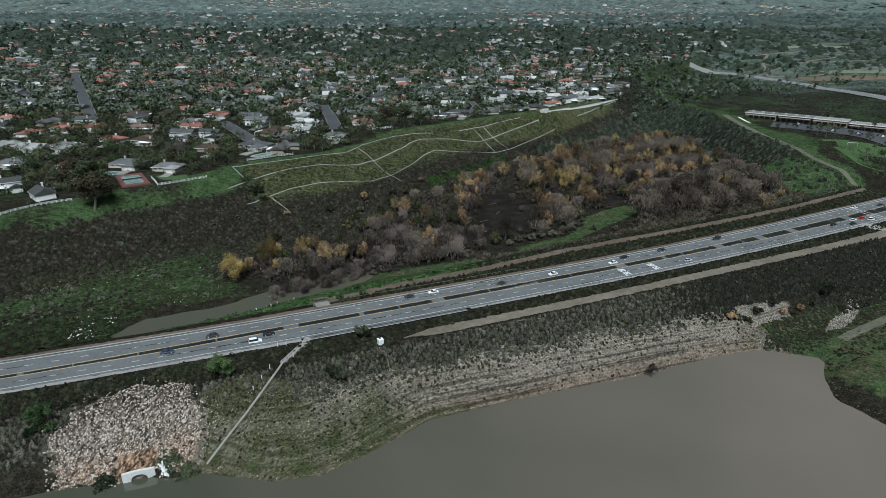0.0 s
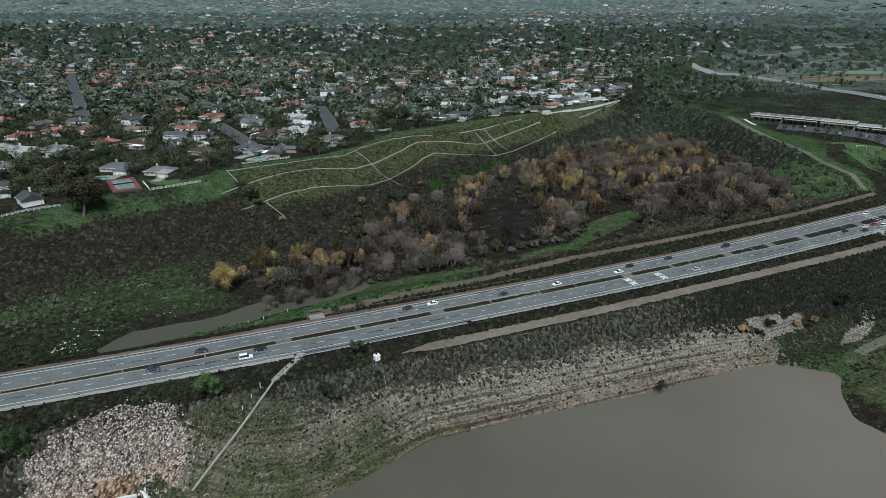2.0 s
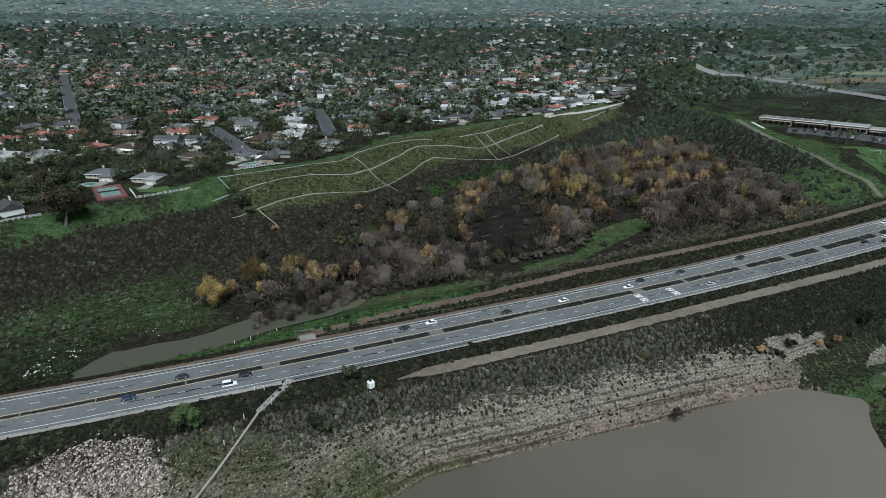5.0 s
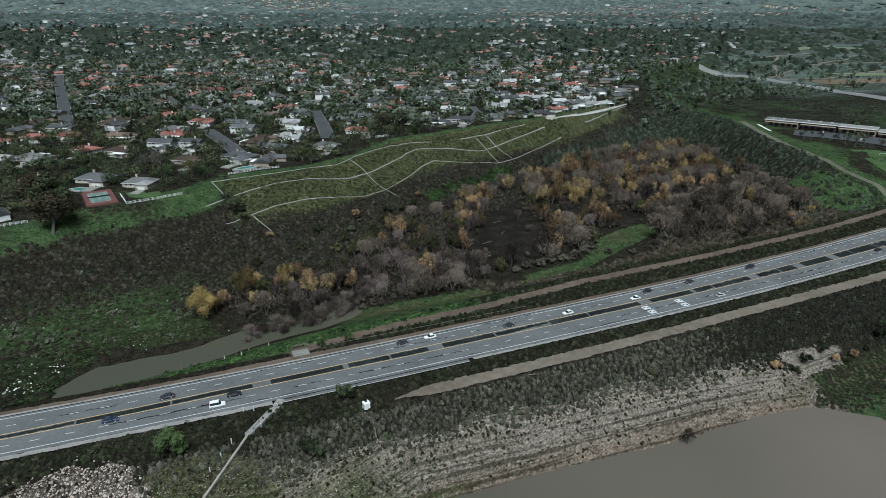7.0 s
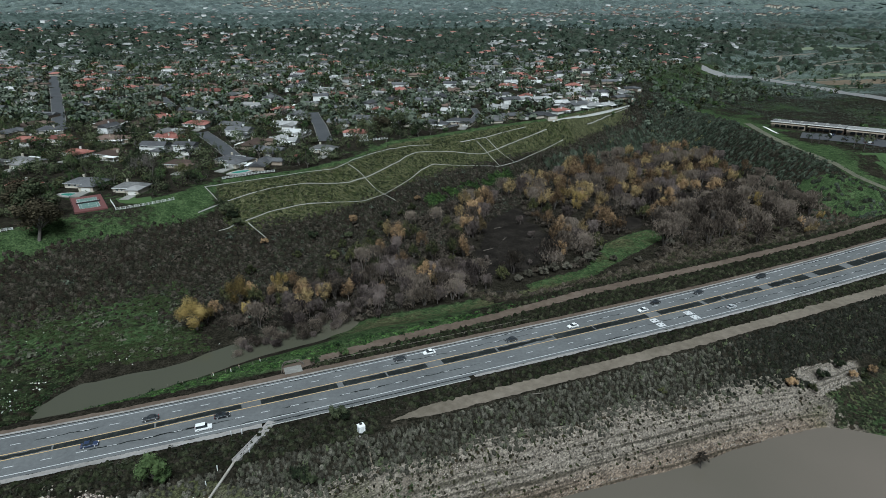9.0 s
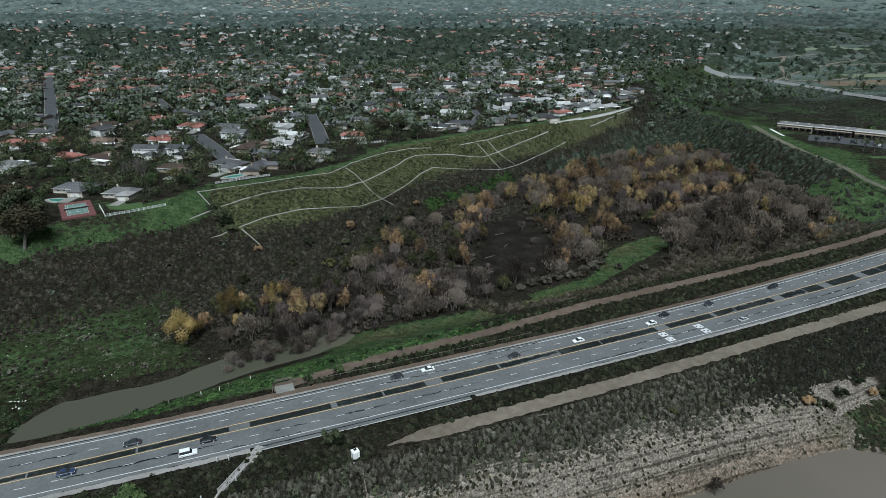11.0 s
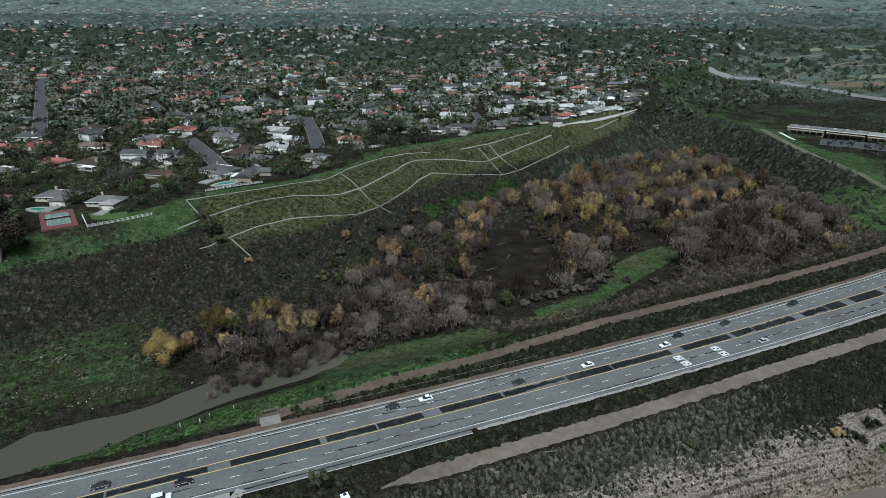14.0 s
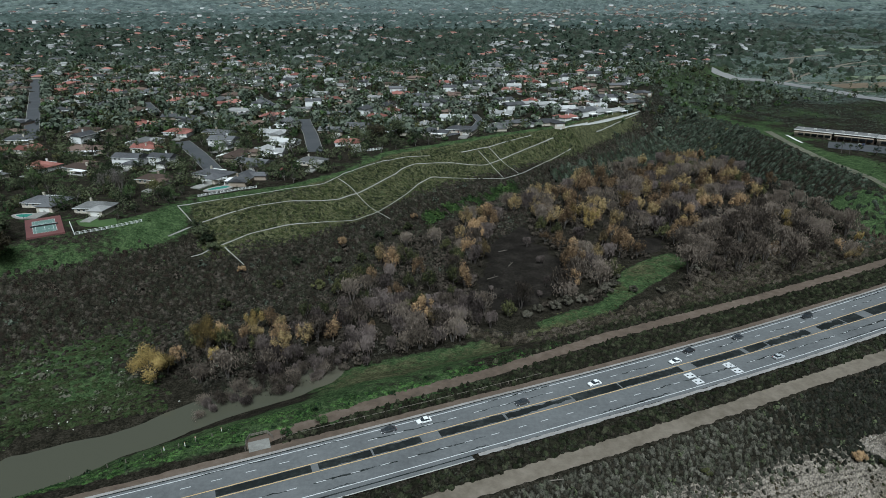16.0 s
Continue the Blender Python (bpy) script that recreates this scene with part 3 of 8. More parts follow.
strip("verge_dirt", U1, np.interp(U1, *FAR_LINE) + np.interp(U1, (-160, -120, -90, 420), (4.4, 5.4, 4.8, 4.4)), np.interp(U1, *FAR_LINE) + 2.3, 0.22, DIRT_RED, "brown bare dirt verge beside the road", "verge", ragged=0.7)
for lo, hi, wide in ((-420, -128, 3.4), (-58, 420, 2.9)):
    us = np.arange(lo, hi, 1.0)
    nw = np.interp(us, *NEAR_LINE)
    strip("shoulder", us, nw - 1.5, nw - wide, 0.03, SHOULDER, "pale gravelly concrete road shoulder", "shoulder", ragged=0.6, drape=False)
us = np.arange(-128, -58, 2.0)
nw = np.interp(us, *NEAR_LINE)
strip("shoulder", us, nw - 1.9, nw - 3.4, 0.02, ASPHALT, "worn asphalt shoulder of the road", "shoulder", ragged=0.4, drape=False)
strip("seam", us, nw - 1.5, nw - 1.9, 0.03, ASPHALT_DARK, "", drape=False, parent=road)
strip("kerb", us, nw - 3.3, nw - 3.65, 0.12, CONCRETE, "", drape=False, parent=road)
for table, w, m in ((NEAR_LINE, 0.26, PAINT_WHITE), (FAR_LINE, 0.26, PAINT_WHITE), (NEAR_YELLOW, 0.3, PAINT_YELLOW), (FAR_YELLOW, 0.3, PAINT_YELLOW)):
    v = np.interp(U, *table)
    strip("line_white" if m is PAINT_WHITE else "line_yellow", U, v + w / 2, v - w / 2, 0.06, m, "", drape=False, parent=road)
for a, b in ((0, 1), (2, 3)):
    for u in np.arange(-300, 300, 8.6):
        q = u + 0.5 * math.sin(u)
        mid = (lane(q, a) + lane(q, b)) / 2
        strip("lane_dash", (q, q + 2.7), mid + 0.1, mid - 0.1, 0.062, PAINT_WHITE, "", drape=False, parent=road)
rng = random.Random(5)
u = -300.0
while u < 250:
    length = rng.uniform(10, 27)
    us = np.linspace(u, u + length, 40)
    top, low = np.interp(us, *FAR_YELLOW) - 0.28, np.interp(us, *NEAR_YELLOW) + 0.28
    worn = rng.choice((0.1, 0.2, 0.5, 0.9)) * (top - low) / 4
    lo = low + worn * (0.6 + fbm(us / 1.3, us * 0 + 2.2, 36)) + (top - low) * np.linspace(0, rng.choice((0, 0, 0.55)), 40) ** 2
    hi = top - worn * (0.6 + fbm(us / 1.3, us * 0 + 8.8, 37)) - (top - low) * np.linspace(rng.choice((0, 0, 0, 0.5)), 0, 40) ** 2
    strip("median_patch", us, np.maximum(hi, lo + 0.05), lo, 0.064, ASPHALT_DARK, "", drape=False, parent=road)
    u += length + rng.choice((0.5, 0.6, 0.8, 2, 6))
for k in range(70):
    u0 = rng.uniform(-280, 200)
    off = rng.choice(("mid_near", "mid_far", "mid_near", "edge_near", "edge_far"))
    us = np.linspace(u0, u0 + rng.uniform(5, 26), 14)
    mid = {"mid_near": (lane(u0, 2) + lane(u0, 3)) / 2, "mid_far": (lane(u0, 0) + lane(u0, 1)) / 2, "edge_near": lane(u0, 3) - 1.6, "edge_far": lane(u0, 0) + 1.6}[off]
    mid = mid + 0.22 * np.sin(us * 0.7 + k) + 0.12 * np.sin(us * 2.3)
    w = np.array([rng.uniform(0.04, 0.24) for _ in us])
    strip("crack_seal", us, mid + w, mid - w, 0.0615, ASPHALT_DARK, "", drape=False, parent=road)
for u0, v0 in ((26.9, -4.9), (26.8, -8.8), (44.4, -5.4), (44.4, -9.3)):
    panel = strip("white_panel", (u0 - 1.7, u0 + 1.7), v0 + 1.4, v0 - 1.4, 0.066, PAINT_WHITE, "", drape=False, parent=road)
    for du, dv in ((-0.7, 0.3), (0.7, -0.4)):
        strip("panel_mark", (u0 + du - 0.35, u0 + du + 0.35), v0 + dv + 0.3, v0 + dv - 0.3, 0.07, ASPHALT_DARK, "", drape=False, parent=road)

U2 = np.arange(-92, 330, 0.8)
taper = smooth(U2[0] - 2, U2[0] + 16, U2) - 1
strip("dirt_path", U2, -20.6 - 1.5 * smooth(60, 200, U2) + 3.4 * taper, -26.4 - 2.0 * smooth(60, 200, U2) - 2.2 * taper, 0.12, DIRT, "pale bare dirt track beside the road", "path", ragged=1.1, across=4)
U3 = np.arange(-118, 300, 0.8)
mid3 = np.interp(U3, (-118, -95, -73, -34, 19, 97, 195, 290), (17.5, 21.5, 24, 25.6, 30.5, 30.5, 31, 36))
strip("dirt_path", U3, mid3 + 2.6, mid3 - 2.6, 0.12, DIRT_RED, "reddish dirt track along the foot of the road", "path", ragged=1.0, across=4)


def ribbon(name, pts, width, lift, mat, label, category="path", kind="structure", edge=0.0, step=3.0, thick=0.0):
    """A band along a line of plan points, laid on the ground."""
    pts = np.asarray(pts, float)
    seg = np.r_[0, np.cumsum(np.hypot(*np.diff(pts, axis=0).T))]
    t = np.arange(0, seg[-1] + step, step).clip(0, seg[-1])
    c = np.stack([np.interp(t, seg, pts[:, 0]), np.interp(t, seg, pts[:, 1])], 1)
    if len(c) > 6:
        k = c.copy()
        k[1:-1] = (c[:-2] + 2 * c[1:-1] + c[2:]) / 4
        c = k
    d = np.gradient(c, axis=0)
    d /= np.linalg.norm(d, axis=1)[:, None] + 1e-9
    q = np.stack([-d[:, 1], d[:, 0]], 1)
    rows = []
    for s, sd in ((-1, 3.3), (0, 0), (1, 7.7)):
        w = width / 2 * s + edge * s * fbm(t / 4, t * 0 + sd, 33)
        g = c + q * np.broadcast_to(w, t.shape)[:, None]
        rows.append(np.stack([g[:, 0], g[:, 1], height(g[:, 0], g[:, 1]) + lift], 1))
    ob = new(name, mesh_of(name, np.concatenate(rows), grid_faces(3, len(t)), mat))
    if label:
        tagged(ob, label, category, kind=kind)
    return ob


# concrete-lined paths on the slope below the town
SLOPE_PATHS = (
    ((-147, 417), (-141, 423), (-125, 432), (-111, 440), (-96, 449), (-75, 465), (-67, 478), (-55, 501), (-41, 525), (-26, 538), (-9, 548)),
    ((-142, 390), (-134, 405), (-121, 418), (-108, 429), (-94, 437), (-76, 447), (-64, 456), (-54, 469), (-43, 492), (-29, 521), (-19, 533), (8, 549), (35, 562), (54, 581), (97, 621)),
    ((-117, 395), (-106, 408), (-90, 420), (-73, 430), (-52, 442), (-40, 459), (-27, 488), (-17, 511), (-7, 526), (16, 535), (47, 548), (67, 568), (113, 621)),
    ((-147, 417), (-134, 405)),
    ((-67, 476), (-54, 469), (-39, 458), (-32, 455)),
    ((29, 573), (39, 565), (48, 549)),
    ((38, 581), (49, 573), (61, 563)),
    ((15, 565), (37, 581), (76, 613)),
    ((144, 662), (170, 693), (204, 734)),
    ((-128, 381), (-124, 385), (-122, 389)),
    ((-115, 394), (-107, 386), (-101, 380)),
)
for p in SLOPE_PATHS:
    ribbon("drain_path", p, 0.66, 0.22, PATH_CONCRETE, "narrow pale concrete drain path across the slope", "path", edge=0.25)
ribbon("dirt_path", ((281, 403), (299, 414), (307, 425), (304, 438), (295, 449), (287, 461), (279, 484), (275, 520), (277, 560), (283, 600), (292, 640)), 6.0, 0.25, TRACK_OLIVE, "pale dirt track climbing round the hollow", "path", edge=0.9)

# ---------------------------------------------------------------- plants
def leaf_quads(centres, size, rs, up=0.5, stretch=1.0, out=None):
    """Small four-cornered leaf sprays at the centres, turned at random; returns vertices and faces."""
    c = np.asarray(centres, float)
    n = len(c)
    size = np.broadcast_to(size, (n,)) * rs.uniform(0.6, 1.35, n)
    nrm = rs.normal(size=(n, 3))
    if out is None:
        nrm[:, 2] = np.abs(nrm[:, 2]) + up
    else:
        nrm = nrm * 0.3 + np.asarray(out) + np.array([0, 0, 0.25])
    nrm /= np.linalg.norm(nrm, axis=1)[:, None]
    t = np.cross(nrm, rs.normal(size=(n, 3)))
    t /= np.linalg.norm(t, axis=1)[:, None] + 1e-9
    b = np.cross(nrm, t)
    t, b = t * (size * stretch)[:, None] / 2, b * size[:, None] / 2
    k = rs.uniform(0.5, 1.2, (4, n, 1))
    v = np.stack([c - t * k[0] - b * k[1], c + t * k[1] - b * k[2], c + t * k[2] + b * k[3], c - t * k[3] + b * k[0]], 1).reshape(-1, 3)
    return v, np.arange(4 * n).reshape(-1, 4)


def quick_mesh(name, verts, faces, mat):
    """A mesh of four-cornered faces straight from arrays."""
    me = bpy.data.meshes.new(name)
    verts, faces = np.asarray(verts, np.float32), np.asarray(faces, np.int32)
    me.vertices.add(len(verts))
    me.vertices.foreach_set("co", verts.ravel())
    me.loops.add(faces.size)
    me.loops.foreach_set("vertex_index", faces.ravel())
    me.polygons.add(len(faces))
    me.polygons.foreach_set("loop_start", np.arange(0, faces.size, faces.shape[1], dtype=np.int32))
    me.polygons.foreach_set("loop_total", np.full(len(faces), faces.shape[1], np.int32))
    me.materials.append(mat)
    me.update(calc_edges=True)
    return me


def limb(verts, faces, p0, p1, r0, r1, sides=5):
    """Adds a tapered limb to the lists."""
    p0, p1 = np.array(p0, float), np.array(p1, float)
    ax = p1 - p0
    ax = ax / (np.linalg.norm(ax) + 1e-9)
    t = np.cross(ax, (0.3, 0.9, 0.2))
    t /= np.linalg.norm(t)
    b = np.cross(ax, t)
    s = len(verts)
    for p, r in ((p0, r0), (p1, r1)):
        for k in range(sides):
            a = 2 * math.pi * k / sides
            verts.append(p + r * (math.cos(a) * t + math.sin(a) * b))
    for k in range(sides):
        faces.append((s + k, s + (k + 1) % sides, s + sides + (k + 1) % sides, s + sides + k))


def tree_meshes(kind, seed, mat, h, spread, sprays, leaf, trunk_share=0.3, upright=0.4, stretch=1.0):
    """Trunk with limbs, and a crown of sprays set in uneven lobes round the limb ends."""
    rs = np.random.RandomState(seed)
    tv, tf = [], []
    lean = rs.normal(0, 0.05 * h, 2)
    top = np.array([lean[0], lean[1], h * trunk_share])
    limb(tv, tf, (0, 0, -0.6), top, 0.035 * h, 0.024 * h, 6)
    lobes = []
    for k in range(rs.randint(6, 9)):
        a = 2 * math.pi * k / 7 + rs.uniform(-0.4, 0.4)
        r = spread * rs.uniform(0.35, 0.9)
        z = h * rs.uniform(max(trunk_share + 0.12, 0.42), 0.88)
        end = np.array([lean[0] + r * math.cos(a), lean[1] + r * math.sin(a), z])
        mid = top + (end - top) * 0.5 + np.array([0, 0, -0.05 * h])
        limb(tv, tf, top - (0, 0, 0.05 * h), mid, 0.017 * h, 0.011 * h, 4)
        limb(tv, tf, mid, end, 0.011 * h, 0.004 * h, 4)
        lobes.append((end, spread * rs.uniform(0.28, 0.5)))
    lobes.append((np.array([lean[0], lean[1], h * 0.84]), spread * 0.45))
    pts, outs = [], []
    for k in range(sprays):
        c, r = lobes[rs.randint(len(lobes))]
        d = rs.normal(size=3)
        d /= np.linalg.norm(d)
        p = c + d * r * rs.uniform(0.35, 1.05) * np.array([1, 1, 1 + upright])
        p[2] = max(p[2], h * 0.12)
        pts.append(p)
        outs.append(d)
    v, f = leaf_quads(pts, leaf, rs, 0.35, stretch, outs)
    return quick_mesh("trunk", np.array(tv), np.array(tf), BARK), quick_mesh("crown", v, f, mat)


def bare_meshes(seed, mat, h, spread, stems, leaf):
    """A many-stemmed willow, mostly twigs, with a few sprays left."""
    rs = np.random.RandomState(seed)
    tv, tf, pts = [], [], []
    for k in range(5):
        a, r = rs.uniform(0, 6.28), spread * rs.uniform(0.15, 0.5)
        end = np.array([r * math.cos(a), r * math.sin(a), h * rs.uniform(0.45, 0.65)])
        limb(tv, tf, (0.15 * end[0], 0.15 * end[1], -0.5), end, 0.02 * h, 0.012 * h, 4)
        for j in range(5):
            q = end + np.array([*rs.normal(0, 0.32 * spread, 2), h * rs.uniform(0.12, 0.38)])
            limb(tv, tf, end * rs.uniform(0.75, 1), q, 0.009 * h, 0.002 * h, 3)
            pts += list(q + rs.normal(0, 1, (stems, 3)) * np.array([0.2, 0.2, 0.16]) * (spread, spread, h))
    pts = np.array(pts)
    pts[:, 2] = np.clip(pts[:, 2], 0.15 * h, 1.05 * h)
    # twigs: slim upright pieces
    n = len(pts)
    d = rs.normal(0, 0.45, (n, 3))
    d[:, 2] = 1
    d /= np.linalg.norm(d, axis=1)[:, None]
    s = np.cross(d, rs.normal(size=(n, 3)))
    s /= np.linalg.norm(s, axis=1)[:, None]
    ln, wd = (leaf * rs.uniform(0.9, 2.2, n))[:, None], (leaf * rs.uniform(0.16, 0.42, n))[:, None]
    v = np.stack([pts - d * ln / 2 - s * wd * 0.4, pts - d * ln / 2 + s * wd * 0.4, pts + d * ln / 2 + s * wd, pts + d * ln / 2 - s * wd], 1).reshape(-1, 3)
    return quick_mesh("trunk", np.array(tv), np.array(tf), BARK), quick_mesh("crown", v, np.arange(4 * n).reshape(-1, 4), mat)


def tree_thing(name, meshes, label, group, m, category="tree"):
    root = empty_thing(name, label, category, group=group)
    for me in meshes:
        new(me.name.split(".")[0], me).parent = root
    root.matrix_basis = m
    return root


def stand(x, y, sink=0.0):
    return float(height(x, y)) - sink


def brush_field(name, spots, size, mat, label, pieces=12, seed=1, leaf=0.5, category="brush", squash=0.75):
    """Low bushes at the spots: each a clump of small leaf sprays that rests on the ground."""
    rs = np.random.RandomState(seed)
    spots = np.asarray(spots)
    n = len(spots)
    z = height(spots[:, 0], spots[:, 1])
    r = np.broadcast_to(size, (n,)) * np.exp(rs.normal(0, 0.35, n)).clip(0.45, 2.0)
    d = rs.normal(size=(n, pieces, 3))
    d /= np.linalg.norm(d, axis=2)[:, :, None]
    d[:, :, 2] = np.abs(d[:, :, 2])
    c = np.stack([spots[:, 0], spots[:, 1], z], 1)[:, None] + d * (r[:, None, None] * rs.uniform(0.4, 1.05, (n, pieces, 1))) * np.array([1, 1, squash * 1.5])
    v, f = leaf_quads(c.reshape(-1, 3), np.repeat(r, pieces) * leaf, rs, 0.6, 1.2, d.reshape(-1, 3))
    tagged(new(name, quick_mesh(name, v, f, mat)), label, category, kind="stuff")


def canopy(x, y, lump):
    """Height of close scrub, 0 to 1.2, in rounded clumps about one lump wide."""
    return np.clip(0.45 + 0.95 * fbm(x / lump, y / lump, 83, 2) + 0.35 * fbm(x / (lump * 5), y / (lump * 5), 84, 2), 0, 1.2)


def spray_field(name, spots, size, lift, mat, label, seed=1, lump=3.5, category="brush"):
    """Close scrub: single sprays strewn through an uneven canopy that swells and thins out over the ground."""
    rs = np.random.RandomState(seed)
    spots = np.asarray(spots)
    x, y = spots[:, 0], spots[:, 1]
    swell = canopy(x, y, lump)
    keep = swell > rs.uniform(0, 0.45, len(x))
    x, y, swell = x[keep], y[keep], swell[keep]
    n = len(x)
    z = height(x, y) + lift * swell * rs.uniform(0.55, 1.0, n)
    slope = np.stack([canopy(x + 0.3, y, lump) - swell, canopy(x, y + 0.3, lump) - swell], 1) * lift / 0.3
    out = np.concatenate([-slope, np.ones((n, 1))], 1)
    out /= np.linalg.norm(out, axis=1)[:, None]
    v, f = leaf_quads(np.stack([x, y, z], 1), 0.7 * size * (0.75 + 0.4 * swell), rs, 1.0, 2.3, out)
    tagged(new(name, quick_mesh(name, v, f, mat)), label, category, kind="stuff")


def rnd(ix, iy, seed):
    """A random number from 0 to 1 for each cell."""
    k = (ix * 374761393 + iy * 668265263 + seed * 974634777) & 0xFFFFFFFF
    k = ((k ^ (k >> 13)) * 1274126177) & 0xFFFFFFFF
    k = ((k ^ (k >> 15)) * 2246822519) & 0xFFFFFFFF
    return ((k ^ (k >> 16)) & 0xFFFF) / 65535.0


def domes(x, y, cell, seed, keep, fat=0.42):
    """Round-topped bushes, at most one a cell: their height from 0 to 1 and a random number for each bush."""
    ix, iy = np.floor(x / cell).astype(np.int64), np.floor(y / cell).astype(np.int64)
    best, tint = np.zeros_like(x), np.zeros_like(x)
    for di in (-1, 0, 1):
        for dj in (-1, 0, 1):
            a, b = ix + di, iy + dj
            cx, cy = (a + rnd(a, b, seed)) * cell, (b + rnd(a, b, seed + 1)) * cell
            r = cell * fat * (1 + rnd(a, b, seed + 2))
            d2 = ((x - cx) ** 2 + (y - cy) ** 2) / (r * r)
            here = d2 < 1
            h = np.zeros_like(x)
            if here.any():
                p, q = cx[here], cy[here]
                u, v = uv(p, q)
                grown = keep(u, v, p, q) > rnd(a, b, seed + 3)[here]
                h[here] = grown * (0.5 + 0.5 * rnd(a, b, seed + 4)[here]) * np.sqrt(1 - d2[here])
            more = h > best
            best = np.where(more, h, best)
            tint = np.where(more, rnd(a, b, seed + 5), tint)
    return best, tint


def scrub_sheet(name, box, step, cell, lift, keep, colours, label, seed=1, base=0.0, category="brush", spiky=0.5, fat=0.42):
    """Close scrub over a stretch of the plan: many rounded bushes grown into one rough canopy; bare gaps stay open."""
    us, vs = np.arange(box[0], box[1], step), np.arange(box[2], box[3], step)
    gu, gv = np.meshgrid(us, vs)
    rs = np.random.RandomState(seed)
    gu, gv = gu + rs.uniform(-0.3, 0.3, gu.shape) * step, gv + rs.uniform(-0.3, 0.3, gu.shape) * step
    x, y = xy(gu, gv)
    top, tint = domes(x.ravel(), y.ravel(), cell, seed, keep, fat)
    top = top.reshape(x.shape)
    rough = rs.uniform(spiky, 1.15, x.shape)
    z = height(x, y) + np.where(top > 0.01, base + lift * top * rough, -0.3)
    f = grid_faces(len(vs), len(us))
    f = f[(top.ravel()[f] > 0.03).any(axis=1)]
    used, back = np.unique(f, return_inverse=True)
    me = quick_mesh(name, np.stack([x.ravel(), y.ravel(), z.ravel()], 1)[used], back.reshape(-1, 4), SCRUB)
    pal = np.array(colours)
    k = np.clip((tint * len(pal)).astype(int), 0, len(pal) - 1)
    shade = pal[k] * (0.75 + 0.5 * ((tint * 37.7) % 1.0))[:, None]
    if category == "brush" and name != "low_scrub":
        shade[top.ravel() < 0.02] = (0.0085, 0.0075, 0.0055)  # soil in gaps between bushes tinted near-black, shade painted into it
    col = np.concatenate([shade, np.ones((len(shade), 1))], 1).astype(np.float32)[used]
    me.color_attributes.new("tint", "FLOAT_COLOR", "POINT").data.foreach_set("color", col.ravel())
    tagged(new(name, me), label, category, kind="stuff")


def scatter(n, box, keep, seed, clear=0):
    """Spots in a box of road coordinates where keep(u, v, x, y) is above a random number."""
    rs = np.random.RandomState(seed)
    u, v = rs.uniform(box[0], box[1], n), rs.uniform(box[2], box[3], n)
    x, y = xy(u, v)
    k = keep(u, v, x, y) > rs.uniform(0, 1, n)
    out = np.stack([x[k], y[k]], 1)
    if clear:
        out = np.array([p for p in out if not near_street(p[0], p[1], clear) and not near_street(p[0] - 8, p[1] - 18, clear)])
    return out


def scatter_band(n, keep, seed, low=-0.9):
    """Spots over the slope between the hollow and the table land, and some way before its foot."""
    rs = np.random.RandomState(seed)
    u = rs.uniform(-330, 400, n)
    ed, ft = np.interp(u, *EDGE), np.interp(u, *FOOT)
    v = ft + (ed - ft) * rs.uniform(low, 1.0, n)
    x, y = xy(u, v)
    k = keep(u, v, x, y) > rs.uniform(0, 1, n)
    return np.stack([x[k], y[k]], 1)

# ---------------------------------------------------------------- houses
def part(name, bm, mat, parent, label=""):
    me = bpy.data.meshes.new(name)
    bm.to_mesh(me)
    bm.free()
    me.materials.append(mat)
    ob = new(name, me)
    ob.parent = parent
    if label:
        ob["label"] = label
    return ob


def box(bm, x0, y0, z0, x1, y1, z1):
    vs = [bm.verts.new(p) for p in ((x0, y0, z0), (x1, y0, z0), (x1, y1, z0), (x0, y1, z0), (x0, y0, z1), (x1, y0, z1), (x1, y1, z1), (x0, y1, z1))]
    for q in ((0, 3, 2, 1), (4, 5, 6, 7), (0, 1, 5, 4), (1, 2, 6, 5), (2, 3, 7, 6), (3, 0, 4, 7)):
        bm.faces.new([vs[k] for k in q])


def roof_block(bm, x0, y0, x1, y1, z, rise, hip, over=0.55, thick=0.18):
    """A hipped or gabled roof over a rectangle, its ridge along the longer side, with eaves of some thickness."""
    x0, y0, x1, y1 = x0 - over, y0 - over, x1 + over, y1 + over
    along_x = (x1 - x0) >= (y1 - y0)
    if along_x:
        m, ins = (y0 + y1) / 2, (min((y1 - y0) / 2, (x1 - x0) * 0.42) if hip else 0)
        ridge = ((x0 + ins, m), (x1 - ins, m))
    else:
        m, ins = (x0 + x1) / 2, (min((x1 - x0) / 2, (y1 - y0) * 0.42) if hip else 0)
        ridge = ((m, y0 + ins), (m, y1 - ins))
    c = [bm.verts.new((*p, z)) for p in ((x0, y0), (x1, y0), (x1, y1), (x0, y1))]
    d = [bm.verts.new((*p, z - thick)) for p in ((x0, y0), (x1, y0), (x1, y1), (x0, y1))]
    r = [bm.verts.new((*p, z + rise)) for p in ridge]
    if along_x:
        quads = ((c[0], c[1], r[1], r[0]), (c[2], c[3], r[0], r[1]), (c[1], c[2], r[1]), (c[3], c[0], r[0]))
    else:
        quads = ((c[1], c[2], r[1], r[0]), (c[3], c[0], r[0], r[1]), (c[0], c[1], r[0]), (c[2], c[3], r[1]))
    for q in quads:
        bm.faces.new(q)
    for k in range(4):
        bm.faces.new((d[k], d[(k + 1) % 4], c[(k + 1) % 4], c[k]))
    bm.faces.new(d[::-1])


FRAME_WHITE = plain("white_window_frame", (0.7, 0.7, 0.68), 0.6)
GARAGE = plain("garage_door_paint", (0.62, 0.60, 0.56), 0.6)
DOOR_PAINT = plain("front_door_paint", (0.12, 0.06, 0.04), 0.5)


